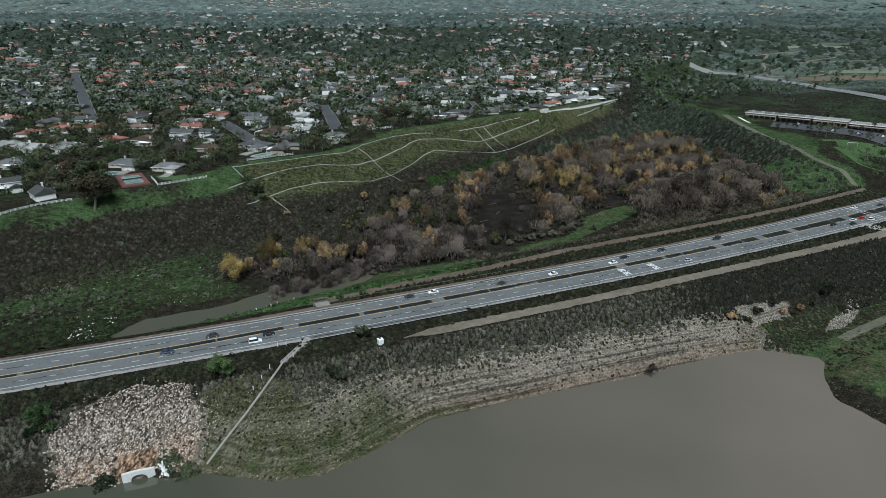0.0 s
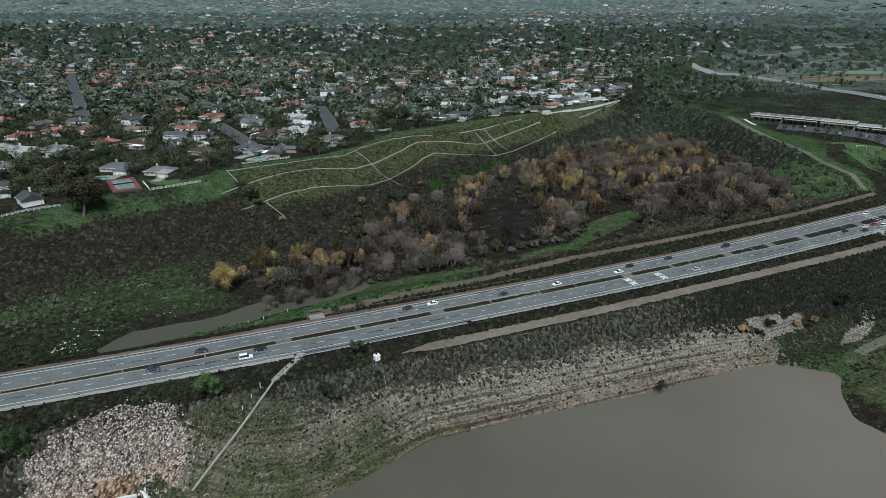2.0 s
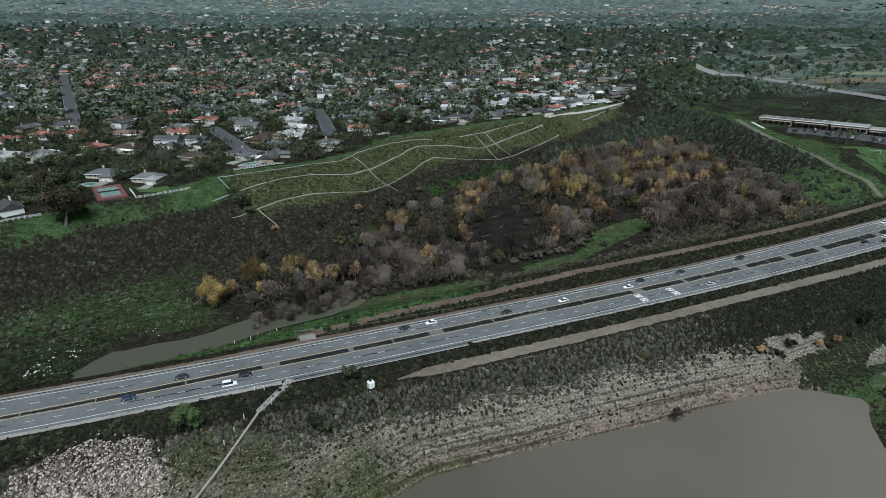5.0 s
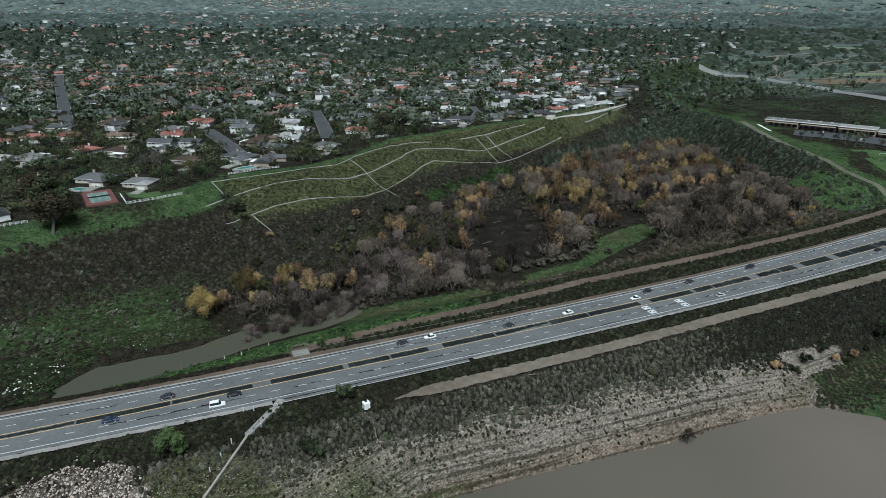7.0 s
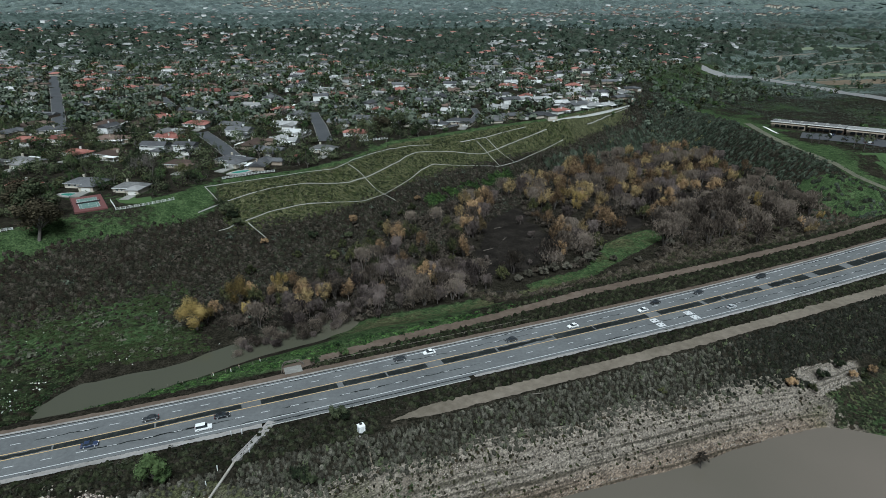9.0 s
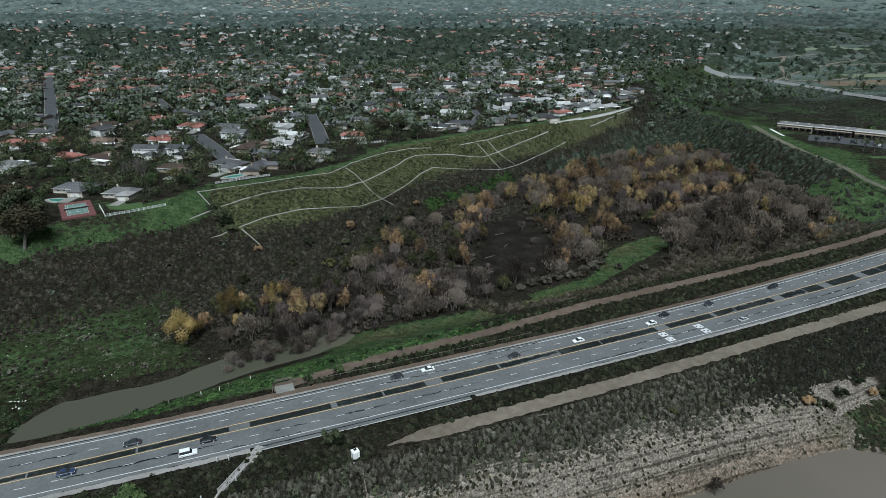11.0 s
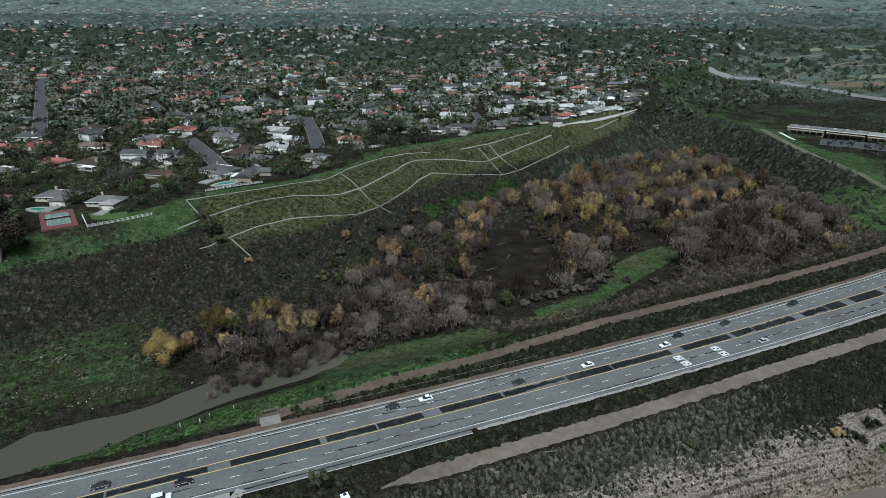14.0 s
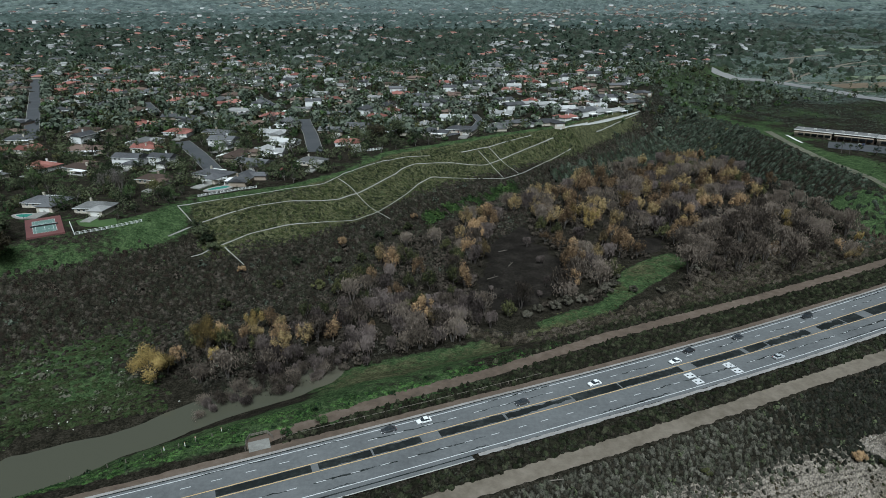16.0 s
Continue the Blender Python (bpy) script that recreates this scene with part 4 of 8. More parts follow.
def window_mesh_pair():
    bm = bmesh.new()
    for x0, x1, z0, z1 in ((-0.8, 0.8, 0, 0.1), (-0.8, 0.8, 1.2, 1.3), (-0.8, -0.7, 0.1, 1.2), (0.7, 0.8, 0.1, 1.2), (-0.04, 0.04, 0.1, 1.2)):
        box(bm, x0, -0.06, z0, x1, 0.05, z1)
    f = bpy.data.meshes.new("frame")
    bm.to_mesh(f)
    bm.free()
    f.materials.append(FRAME_WHITE)
    bm = bmesh.new()
    box(bm, -0.7, -0.02, 0.1, 0.7, 0.02, 1.2)
    p = bpy.data.meshes.new("pane")
    bm.to_mesh(p)
    bm.free()
    p.materials.append(GLASS)
    return f, p


WIN_FRAME, WIN_PANE = window_mesh_pair()


def house(label, wall, roof, L, W, wing, storeys, hip, seed, near=True, group="houses of the town"):
    """A house of a main block and a wing, with roof, chimney, windows, front and garage doors; its front faces -y."""
    rs = random.Random(seed)
    root = empty_thing("house", label, "house", group=group)
    h = 2.65 * storeys
    bm = bmesh.new()
    box(bm, -L / 2, -W / 2, -2.0, L / 2, W / 2, h)
    wx0, wx1, wy = L / 2 - wing[0], L / 2, -W / 2 - wing[1]
    if wing[0]:
        box(bm, wx0, wy, -2.0, wx1, -W / 2 + 0.01, 2.8)
        if not hip:
            v = [bm.verts.new(p) for p in ((wx0, wy, 2.8), (wx1, wy, 2.8), ((wx0 + wx1) / 2, wy, 2.8 + 0.2 * wing[0]))]
            bm.faces.new(v)
    if not hip:
        for x in (-L / 2, L / 2):
            bm.faces.new([bm.verts.new(p) for p in ((x, -W / 2, h), (x, W / 2, h), (x, 0, h + 0.2 * W))])
    part("wall", bm, wall, root)
    bm = bmesh.new()
    roof_block(bm, -L / 2, -W / 2, L / 2, W / 2, h, 0.21 * W, hip)
    r = part("roof", bm, roof, root)
    if wing[0]:
        bm = bmesh.new()
        roof_block(bm, wx0, wy, wx1, -W / 2 + wing[0] * 0.45, 2.85, 0.21 * wing[0], hip)
        part("roof", bm, roof, root)
        bm = bmesh.new()
        box(bm, (wx0 + wx1) / 2 - 2.4, wy - 0.06, 0, (wx0 + wx1) / 2 + 2.4, wy + 0.05, 2.2)
        part("garage_door", bm, GARAGE, root)
    bm = bmesh.new()
    cx = rs.uniform(-0.3, 0.1) * L
    box(bm, cx, W * 0.12, h, cx + 1.0, W * 0.12 + 0.8, h + 0.21 * W + 0.9)
    box(bm, cx - 0.1, W * 0.12 - 0.1, h + 0.21 * W + 0.9, cx + 1.1, W * 0.12 + 0.9, h + 0.21 * W + 1.1)
    part("chimney", bm, wall, root)
    bm = bmesh.new()
    px0, py0 = -L * 0.38, W / 2 + 0.05
    box(bm, px0, py0, 2.15, px0 + 0.42 * L, py0 + 3.4, 2.32)
    part("patio_cover", bm, WHITE_WALL, root)
    for px in (px0 + 0.2, px0 + 0.42 * L - 0.2):
        bm = bmesh.new()
        box(bm, px - 0.08, py0 + 3.1, -1.0, px + 0.08, py0 + 3.26, 2.15)
        part("patio_post", bm, WHITE_WALL, root)
    if not near:
        return root
    if wing[0]:
        bm = bmesh.new()
        box(bm, (wx0 + wx1) / 2 - 2.9, wy - 9.5, -1.2, (wx0 + wx1) / 2 + 2.9, wy - 0.08, 0.12)
        part("driveway", bm, PATH_CONCRETE, root)
    bm = bmesh.new()
    box(bm, px0 - 1.0, py0 + 0.02, -1.2, px0 + 0.42 * L + 1.2, py0 + 3.9, 0.1)
    part("terrace", bm, SHOULDER, root)
    bm = bmesh.new()
    box(bm, -L / 2 - 0.6, -W / 2 - 0.61, h - 0.3, L / 2 + 0.6, -W / 2 - 0.555, h - 0.02)
    part("gutter", bm, FRAME_WHITE, root)
    bm = bmesh.new()
    box(bm, -L / 2 - 0.6, W / 2 + 0.555, h - 0.3, L / 2 + 0.6, W / 2 + 0.61, h - 0.02)
    part("gutter", bm, FRAME_WHITE, root)
    bm = bmesh.new()
    dx = -L * 0.05
    box(bm, dx - 0.5, -W / 2 - 0.05, 0, dx + 0.5, -W / 2 + 0.05, 2.1)
    part("front_door", bm, DOOR_PAINT, root)
    for s in range(storeys if near else 0):
        for side, xs in ((-1, (-0.36, -0.2)), (1, (-0.34, -0.1, 0.14, 0.36))):
            for k in xs:
                fr = new("window", WIN_FRAME)
                fr.parent = root
                fr.matrix_basis = pose(k * L, side * W / 2, 0.95 + 2.9 * s, 0, 0, 0)
                pn = new("pane", WIN_PANE)
                pn.parent = fr
    return root


# Roof colour raised to white to hold the glare of the sky.
GLARE_ROOF = material("white_gravel_roof", [(0.204, 0.202, 0.1958), (0.3162, 0.3121, 0.304), (0.459, 0.4539, 0.4437)], 0.9, 0.9, 0.2, vary=0.4)
ROOF_BLACK = material("black_shingles", [(0.018, 0.017, 0.017), (0.035, 0.034, 0.034), (0.06, 0.058, 0.058)], 0.9, 0.9, 0.3, vary=0.4)
HOUSES = [
    ("white stucco house with a terracotta tile roof", WHITE_WALL, ROOF_TERRA, 19, 10, (7, 6), 1, True),
    ("cream stucco house with a brown shingle roof", CREAM_WALL, ROOF_BROWN, 21, 10, (8, 6), 1, True),
    ("white two-storey house with a grey shingle roof", WHITE_WALL, ROOF_GREY, 17, 10, (7, 6), 2, False),
    ("tan house with a grey gabled roof", TAN_WALL, ROOF_GREY, 20, 9.5, (7, 7), 1, False),
    ("cream house with a pale gravel roof", CREAM_WALL, ROOF_PALE, 19, 11, (8, 5), 1, True),
    ("cream house with a low terracotta roof", CREAM_WALL, ROOF_TERRA, 23, 10, (8, 7), 1, False),
    ("tan house with a low brown roof", TAN_WALL, ROOF_BROWN, 22, 11, (7, 6), 1, True),
    ("cream house with a grey hipped roof", CREAM_WALL, ROOF_GREY, 20, 11, (8, 6), 1, True),
    ("white house with a low roof coloured white for sky glare", WHITE_WALL, GLARE_ROOF, 20, 10, (8, 6), 1, False),
]
PROTO = []
for k, h in enumerate(HOUSES):
    PROTO.append(house(*h, seed=k))
PROTO_FAR = [house(*h, seed=k, near=False) for k, h in enumerate(HOUSES)]


def settle_house(x, y, half=9):
    return min(float(height(x + a, y + b)) for a in (-half, half) for b in (-half, half)) + 0.1


STREETS = []


def near_street(x, y, gap):
    for pts, w in STREETS:
        for (ax, ay), (bx, by) in zip(pts, pts[1:]):
            t = max(0, min(1, ((x - ax) * (bx - ax) + (y - ay) * (by - ay)) / ((bx - ax) ** 2 + (by - ay) ** 2 + 1e-9)))
            if math.hypot(x - ax - t * (bx - ax), y - ay - t * (by - ay)) < gap + w / 2:
                return True
    return False


def street(pts, width, mat=None, label="grey asphalt residential street", name="street", lift=0.3):
    """A street along a line of plan points, laid on the ground, with pale kerbs."""
    STREETS.append((pts, width))
    out, nrm = [], []
    for (ax, ay), (bx, by) in zip(pts, pts[1:]):
        n = max(2, int(math.hypot(bx - ax, by - ay) / 6))
        for k in range(n):
            out.append((ax + (bx - ax) * k / n, ay + (by - ay) * k / n))
    out.append(pts[-1])
    c = np.array(out)
    d = np.gradient(c, axis=0)
    d /= np.linalg.norm(d, axis=1)[:, None]
    q = np.stack([-d[:, 1], d[:, 0]], 1)
    def band(a, b, z):
        rows = []
        for o in (a, b):
            p = c + q * o
            rows.append(np.stack([p[:, 0], p[:, 1], height(p[:, 0], p[:, 1]) + z], 1))
        return np.concatenate(rows)
    f = grid_faces(2, len(c))
    ob = new(name, mesh_of(name, band(-width / 2, width / 2, lift), f, mat or ASPHALT_STREET))
    tagged(ob, label, "street", kind="structure")
    for s in (-1, 1):
        a, b = sorted((s * width / 2, s * (width / 2 + 0.4)))
        k = new("kerb", mesh_of("kerb", band(a, b, lift + 0.12), f, PATH_CONCRETE))
        k.parent = ob

# ---------------------------------------------------------------- streets and houses in the plan
street([(-345, 603), (-436, 754), (-526, 901), (-623, 1076)], 11)
street([(-152, 490), (-178, 532), (-207, 574)], 11)
street([(-94, 541), (-109, 598), (-130, 669)], 11)
street([(-284, 702), (-322, 764)], 10)
street([(1, 596), (26, 618), (35, 660), (31, 695)], 6)
street([(-164, 727), (-212, 804)], 8)
street([(425, 1094), (438, 1089), (496, 1074), (520, 1042), (549, 958), (551, 838), (538, 757), (520, 640)], 23, HIGHWAY, "wide pale highway across the plain", "highway", 0.8)
TAKEN = []


def put_house(kind, x, y, turn):
    TAKEN.append((x, y))
    s = 1.12 + 0.16 * math.sin(x * 3.1 + y)
    near = y < 640 and -380 < x < 200
    h = copy_thing((PROTO if near else PROTO_FAR)[kind], pose(x, y, settle_house(x, y, 6), 0, 0, turn))
    h.scale = (s, s, 1.08)
    return h


# kind of house and place in the plan, block by block
WEST_BLOCK = ((0, -352, 518), (3, -362, 562), (3, -520, 763), (4, -448, 717), (0, -410, 583), (8, -316, 467),
              (4, -291, 470), (0, -255, 412), (4, -345, 472), (7, -299, 417), (5, -303, 536), (1, -238, 489), (0, -268, 495), (3, -325, 640),
              (2, -286, 577), (4, -394, 753), (0, -393, 836), (4, -347, 776), (3, -383, 647), (4, -471, 770), (0, -409, 810))
EDGE_BLOCK = ((7, -219, 418), (4, -187, 408), (5, -221, 545), (2, -215, 506), (2, -192, 506), (6, -178, 462), (0, -220, 603), (3, -185, 600),
              (2, -169, 562), (6, -147, 526), (8, -126, 535), (8, -140, 600), (8, -122, 566), (0, -165, 677), (3, -129, 503), (7, -146, 474),
              (3, -124, 463), (3, -93, 612), (3, -72, 632), (3, -98, 688), (4, -89, 506), (2, -77, 697))
EAST_BLOCK = ((4, -14, 632), (8, 11, 664), (7, -6, 603), (7, 17, 614), (4, 48, 626), (8, 57, 690), (4, -77, 784), (2, -30, 786), (4, 33, 786),
              (4, 53, 803), (7, 92, 646), (3, 68, 644), (4, 150, 712), (4, 174, 714), (8, 88, 749), (8, 106, 740), (1, 146, 742),
              (8, 163, 807), (3, 202, 760), (3, 230, 825), (0, 98, 826), (4, 140, 841))
RIM_BLOCK = ((8, 122, 712), (8, 160, 734), (4, 190, 738), (0, 206, 726), (4, 212, 790), (2, 180, 776), (4, 126, 770), (2, 72, 722), (4, 150, 772), (4, 250, 800), (7, 240, 770), (4, 120, 800), (2, 66, 760), (4, 26, 745), (2, -20, 720), (4, -40, 660))
WALL_ROW = ((0, 117, 666, 220), (2, 137, 689, 222), (8, 156, 704, 222), (8, 175, 721, 222))
for k, x, y, turn in WALL_ROW:
    put_house(k, x, y, turn)
for words, L, W_, wing, storeys, x, y, turn in (("small white cottage with a dark gabled roof", 13, 10.5, (0, 0), 1, -235, 345, -44),
                                                ("white two-storey house with a balcony and a dark roof", 14, 9, (6, 4), 2, -264, 360, 30)):
    home = house(words, WHITE_WALL, ROOF_BLACK, L, W_, wing, storeys, False, seed=31)
    for o in [o for o in home.children if o.name.startswith(("patio", "terrace", "driveway"))]:
        bpy.data.objects.remove(o)
    if storeys == 2:
        bm = bmesh.new()
        box(bm, -L / 2, -W_ / 2 - 2.0, 2.5, L / 2 - 6.1, -W_ / 2 - 0.01, 2.75)
        part("balcony", bm, WHITE_WALL, home)
        bm = bmesh.new()
        box(bm, -L / 2, -W_ / 2 - 2.0, 3.45, L / 2 - 6.1, -W_ / 2 - 1.9, 3.6)
        part("balcony_rail", bm, FRAME_WHITE, home)
    home.matrix_basis = pose(x, y, settle_house(x, y, 5), 0, 0, turn) @ Matrix.Diagonal((1, 1, 1.4 if storeys == 1 else 1.12, 1))
    TAKEN.append((x, y))
rs = random.Random(11)
for block in (WEST_BLOCK, EDGE_BLOCK, EAST_BLOCK, RIM_BLOCK):
    for k, x, y in block:
        if uv(x, y)[1] < np.interp(uv(x, y)[0], *EDGE) + 8:
            continue
        put_house(k, x, y, rs.choice((0, 0, 0, 90, 180)) + rs.uniform(-12, 12) + (25 if x > 60 else -10))
count, row, yy = len(TAKEN), 0, 430.0
while yy < 1080:
    wide = 0.78 * yy + 60
    xx = -wide + rs.uniform(0, 20)
    while xx < wide:
        hx, hy = xx + rs.uniform(-5, 5), yy + rs.uniform(-6, 6)
        u_, v_ = uv(hx, hy)
        ok = v_ > np.interp(u_, *EDGE) + 36 and not near_street(hx, hy, 11) and all((hx - a) ** 2 + (hy - b) ** 2 > 25 ** 2 for a, b in TAKEN)
        if ok and rs.random() < 0.93 and fbm(hx / 110, hy / 110, 62, 3) < 0.5 and count < 300:
            put_house(rs.choice((0, 1, 2, 3, 4, 6, 5, 7, 8, 4, 6, 2)), hx, hy, rs.choice((0, 180, 90, 270)) + rs.uniform(-14, 14))
            count += 1
        xx += rs.uniform(26, 38)
    yy += 31 if row % 2 else 38
    row += 1
for p in PROTO + PROTO_FAR:
    for o in [*p.children_recursive, p]:
        bpy.data.objects.remove(o)


FAR_HOMES = []


def tract_rows():
    """Rows of like houses along the far ridges and at the foot of the hills."""
    rows = ((-1468, 2600, -1127, 2576), (-823, 2743, -389, 2787), (-741, 2780, -300, 2624), (-231, 2601, 92, 2401), (96, 1867, 254, 1806), (142, 1959, 392, 2147),
            (556, 2147, 760, 1967), (640, 2647, 1164, 2716), (1302, 2716, 1619, 2667), (196, 2715, 255, 2602), (-1016, 3000, -436, 2788), (-1700, 2450, -1500, 2560), (560, 2120, 780, 1940), (300, 2250, 700, 2180), (100, 2330, 420, 2300), (800, 2300, 1250, 2360), (420, 2480, 900, 2560))
    r = np.random.RandomState(21)
    wv, wf, rv, rf = [], [], [], []
    for x0, y0, x1, y1 in rows:
        d = math.hypot(x1 - x0, y1 - y0)
        for k in range(int(d / 11)):
            t = (k + r.uniform(-0.2, 0.2)) * 11 / d
            x, y = x0 + (x1 - x0) * t + r.normal(0, 4), y0 + (y1 - y0) * t + r.normal(0, 26)
            z, L, Wd, h = float(height(x, y)), r.uniform(4.5, 7), 4.5, r.choice((3.5, 5.5))
            FAR_HOMES.append((x, y))
            b = len(wv)
            wv += [(x + p * L, y + q * Wd, z + s) for s in (-5, h) for p, q in ((-1, -1), (1, -1), (1, 1), (-1, 1))]
            wf += [(b, b + 1, b + 5, b + 4), (b + 1, b + 2, b + 6, b + 5), (b + 2, b + 3, b + 7, b + 6), (b + 3, b, b + 4, b + 7)]
            b = len(rv)
            L, Wd = L + 0.8, Wd + 0.8
            rv += [(x + p * L, y + q * Wd, z + h) for p, q in ((-1, -1), (1, -1), (1, 1), (-1, 1))] + [(x - L + Wd, y, z + h + 2.6), (x + L - Wd, y, z + h + 2.6)]
            rf += [(b, b + 1, b + 5, b + 4), (b + 2, b + 3, b + 4, b + 5), (b + 1, b + 2, b + 5), (b + 3, b, b + 4)]
    root = tagged(new("far_house_rows", mesh_of("far_house_rows", wv, wf, CREAM_WALL)), "rows of pale houses along the far ridges", "houses", kind="stuff")
    new("roofs", mesh_of("roofs", rv, rf, ROOF_BROWN)).parent = root


tract_rows()


def far_houses():
    """Small houses across the far slopes, roofs and walls joined."""
    for name, wall, roof, n, sd in (("far_house_cluster", WHITE_WALL, GLARE_ROOF, 420, 1), ("far_house_cluster", CREAM_WALL, ROOF_TERRA, 480, 2), ("far_house_cluster", CREAM_WALL, ROOF_GREY, 900, 4), ("far_house_cluster", WHITE_WALL, ROOF_PALE, 1000, 3)):
        r = np.random.RandomState(sd)
        wv, wf, rv, rf = [], [], [], []
        for _ in range(n):
            y = 930 + 1800 * r.uniform() ** 1.15
            x = r.uniform(-0.8, 0.8) * y
            u_, v_ = uv(x, y)
            if v_ < np.interp(u_, *EDGE) + 15 or fbm(x / 160, y / 160, 61, 3) > 0.27 or (y < 1150 and any((x - a) ** 2 + (y - b) ** 2 < 480 for a, b in TAKEN)):
                continue
            z = float(height(x, y))
            a, L, Wd, h = r.uniform(0, 3.14), r.uniform(5.5, 10), r.uniform(3.8, 5), r.choice((2.8, 3.0, 4.6))
            FAR_HOMES.append((x, y))
            c, s = math.cos(a), math.sin(a)
            P = lambda p, q, t: (x + c * p - s * q, y + s * p + c * q, z + t)
            b = len(wv)
            wv += [P(p, q, t) for t in (-2, h) for p, q in ((-L, -Wd), (L, -Wd), (L, Wd), (-L, Wd))]
            wf += [(b, b + 1, b + 5, b + 4), (b + 1, b + 2, b + 6, b + 5), (b + 2, b + 3, b + 7, b + 6), (b + 3, b, b + 4, b + 7)]
            b = len(rv)
            L, Wd = L + 0.6, Wd + 0.6
            rv += [P(p, q, h) for p, q in ((-L, -Wd), (L, -Wd), (L, Wd), (-L, Wd))] + [P(-L + Wd, 0, h + 2.2), P(L - Wd, 0, h + 2.2)]
            rf += [(b, b + 1, b + 5, b + 4), (b + 2, b + 3, b + 4, b + 5), (b + 1, b + 2, b + 5), (b + 3, b, b + 4)]
        root = tagged(new(name, mesh_of(name, wv, wf, wall)), "far small houses with pale walls among trees", "houses", kind="stuff")
        new("roofs", mesh_of("roofs", rv, rf, roof)).parent = root


far_houses()

# ---------------------------------------------------------------- trees of the hollow
FOREST = ((-150, 104), (-99, 108), (-78, 118), (-50, 145), (-15, 180), (14, 193), (45, 203), (94, 225), (161, 246), (250, 270), (302, 280), (312, 240), (291, 195), (268, 140), (251, 113), (243, 86), (232, 62), (212, 46), (188, 39), (160, 44), (133, 68), (58, 76), (8, 80), (-24, 68), (-60, 66), (-107, 62), (-128, 70))


GLADE = ((8, 60), (12, 71), (50, 76), (72, 90), (80, 107), (122, 108), (126, 96), (106, 76), (60, 62))
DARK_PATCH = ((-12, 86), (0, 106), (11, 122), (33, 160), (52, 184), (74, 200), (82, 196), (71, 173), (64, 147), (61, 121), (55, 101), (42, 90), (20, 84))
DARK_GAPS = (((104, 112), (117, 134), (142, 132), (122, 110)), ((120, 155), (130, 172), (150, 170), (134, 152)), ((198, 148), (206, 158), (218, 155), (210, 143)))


def in_gap(u, v):
    """On the bare soil between the willows, or in the glade."""
    return inside(DARK_PATCH, u, v) or inside(GLADE, u, v) or any(inside(g, u, v) for g in DARK_GAPS)


def inside(poly, u, v):
    hit = False
    for (a, b), (c, d) in zip(poly, poly[1:] + poly[:1]):
        if (b > v) != (d > v) and u < (c - a) * (v - b) / (d - b) + a:
            hit = not hit
    return hit


WILLOWS = {
    "bare": [bare_meshes(k, LEAF_BARE, 10.5, 5.0, 36, 0.6) for k in range(5)],
    "mauve": [bare_meshes(110 + k, LEAF_MAUVE, 9.0, 3.6, 36, 0.62) for k in range(4)],
    "orange": [tree_meshes("w", 20 + k, LEAF_ORANGE, 11, 4.3, 1150, 0.42, 0.25, 0.8) for k in range(4)],
    "gold": [tree_meshes("w", 30 + k, LEAF_GOLD, 11, 4.3, 1150, 0.42, 0.25, 0.8) for k in range(3)],
    "tan": [tree_meshes("w", 50 + k, LEAF_TAN, 10.5, 4.3, 1150, 0.42, 0.25, 0.8) for k in range(4)],
    "full_gold": [tree_meshes("w", 36 + k, LEAF_GOLD, 11, 5.0, 4600, 0.26, 0.22, 0.35) for k in range(2)],
    "olive": [tree_meshes("w", 40 + k, LEAF_OLIVE, 9.5, 4.4, 1000, 0.46, 0.2, 0.6) for k in range(3)],
}
WORDS = {"full_gold": "full willow with golden yellow autumn leaves", "mauve": "leafless grey-mauve willow with close upright twigs", "bare": "nearly bare grey-brown willow with fine twigs", "orange": "willow with sparse orange-brown autumn leaves",
         "tan": "willow with dry tan leaves", "gold": "willow with golden yellow autumn leaves", "olive": "willow with dull olive green leaves"}


FAR_STAND = {kind: [] for kind in WILLOWS}


def willow(kind, u_, v_, s, turn, k):
    """One willow; those at the back of the hollow are kept for the joined stands."""
    x, y = map(float, xy(u_, v_))
    m = pose(x, y, stand(x, y), 0, 0, turn) @ Matrix.Diagonal((s, s, s * (0.85 + 0.3 * math.sin(turn) ** 2), 1))
    meshes = WILLOWS[kind][k % len(WILLOWS[kind])]
    if v_ > 172 and u_ > 60 or u_ > 236 or s < 0.45:
        FAR_STAND[kind].append((meshes, m))
    else:
        tree_thing("willow_tree", meshes, WORDS[kind], "willows of the hollow", m)


def joined(name, items, mat):
    """Copies of meshes at their places, as one mesh."""
    verts, faces, n = [], [], 0
    for me, m in items:
        co, f = np.empty(len(me.vertices) * 3, np.float32), np.empty(len(me.loops), np.int32)
        me.vertices.foreach_get("co", co)
        me.loops.foreach_get("vertex_index", f)
        m = np.array(m)
        verts.append(co.reshape(-1, 3) @ m[:3, :3].T + m[:3, 3])
        faces.append(f.reshape(-1, 4) + n)
        n += len(me.vertices)
    return quick_mesh(name, np.concatenate(verts), np.concatenate(faces), mat)


def far_stands():
    for kind, items in FAR_STAND.items():
        if not items:
            continue
        crowns = joined("willow_stand", [(a[1], m) for a, m in items], WILLOWS[kind][0][1].materials[0])
        stand_ = tagged(new("willow_stand", crowns), "stand of many a " + WORDS[kind], "trees", kind="stuff")
        new("trunk", joined("trunk", [(a[0], m) for a, m in items], BARK)).parent = stand_


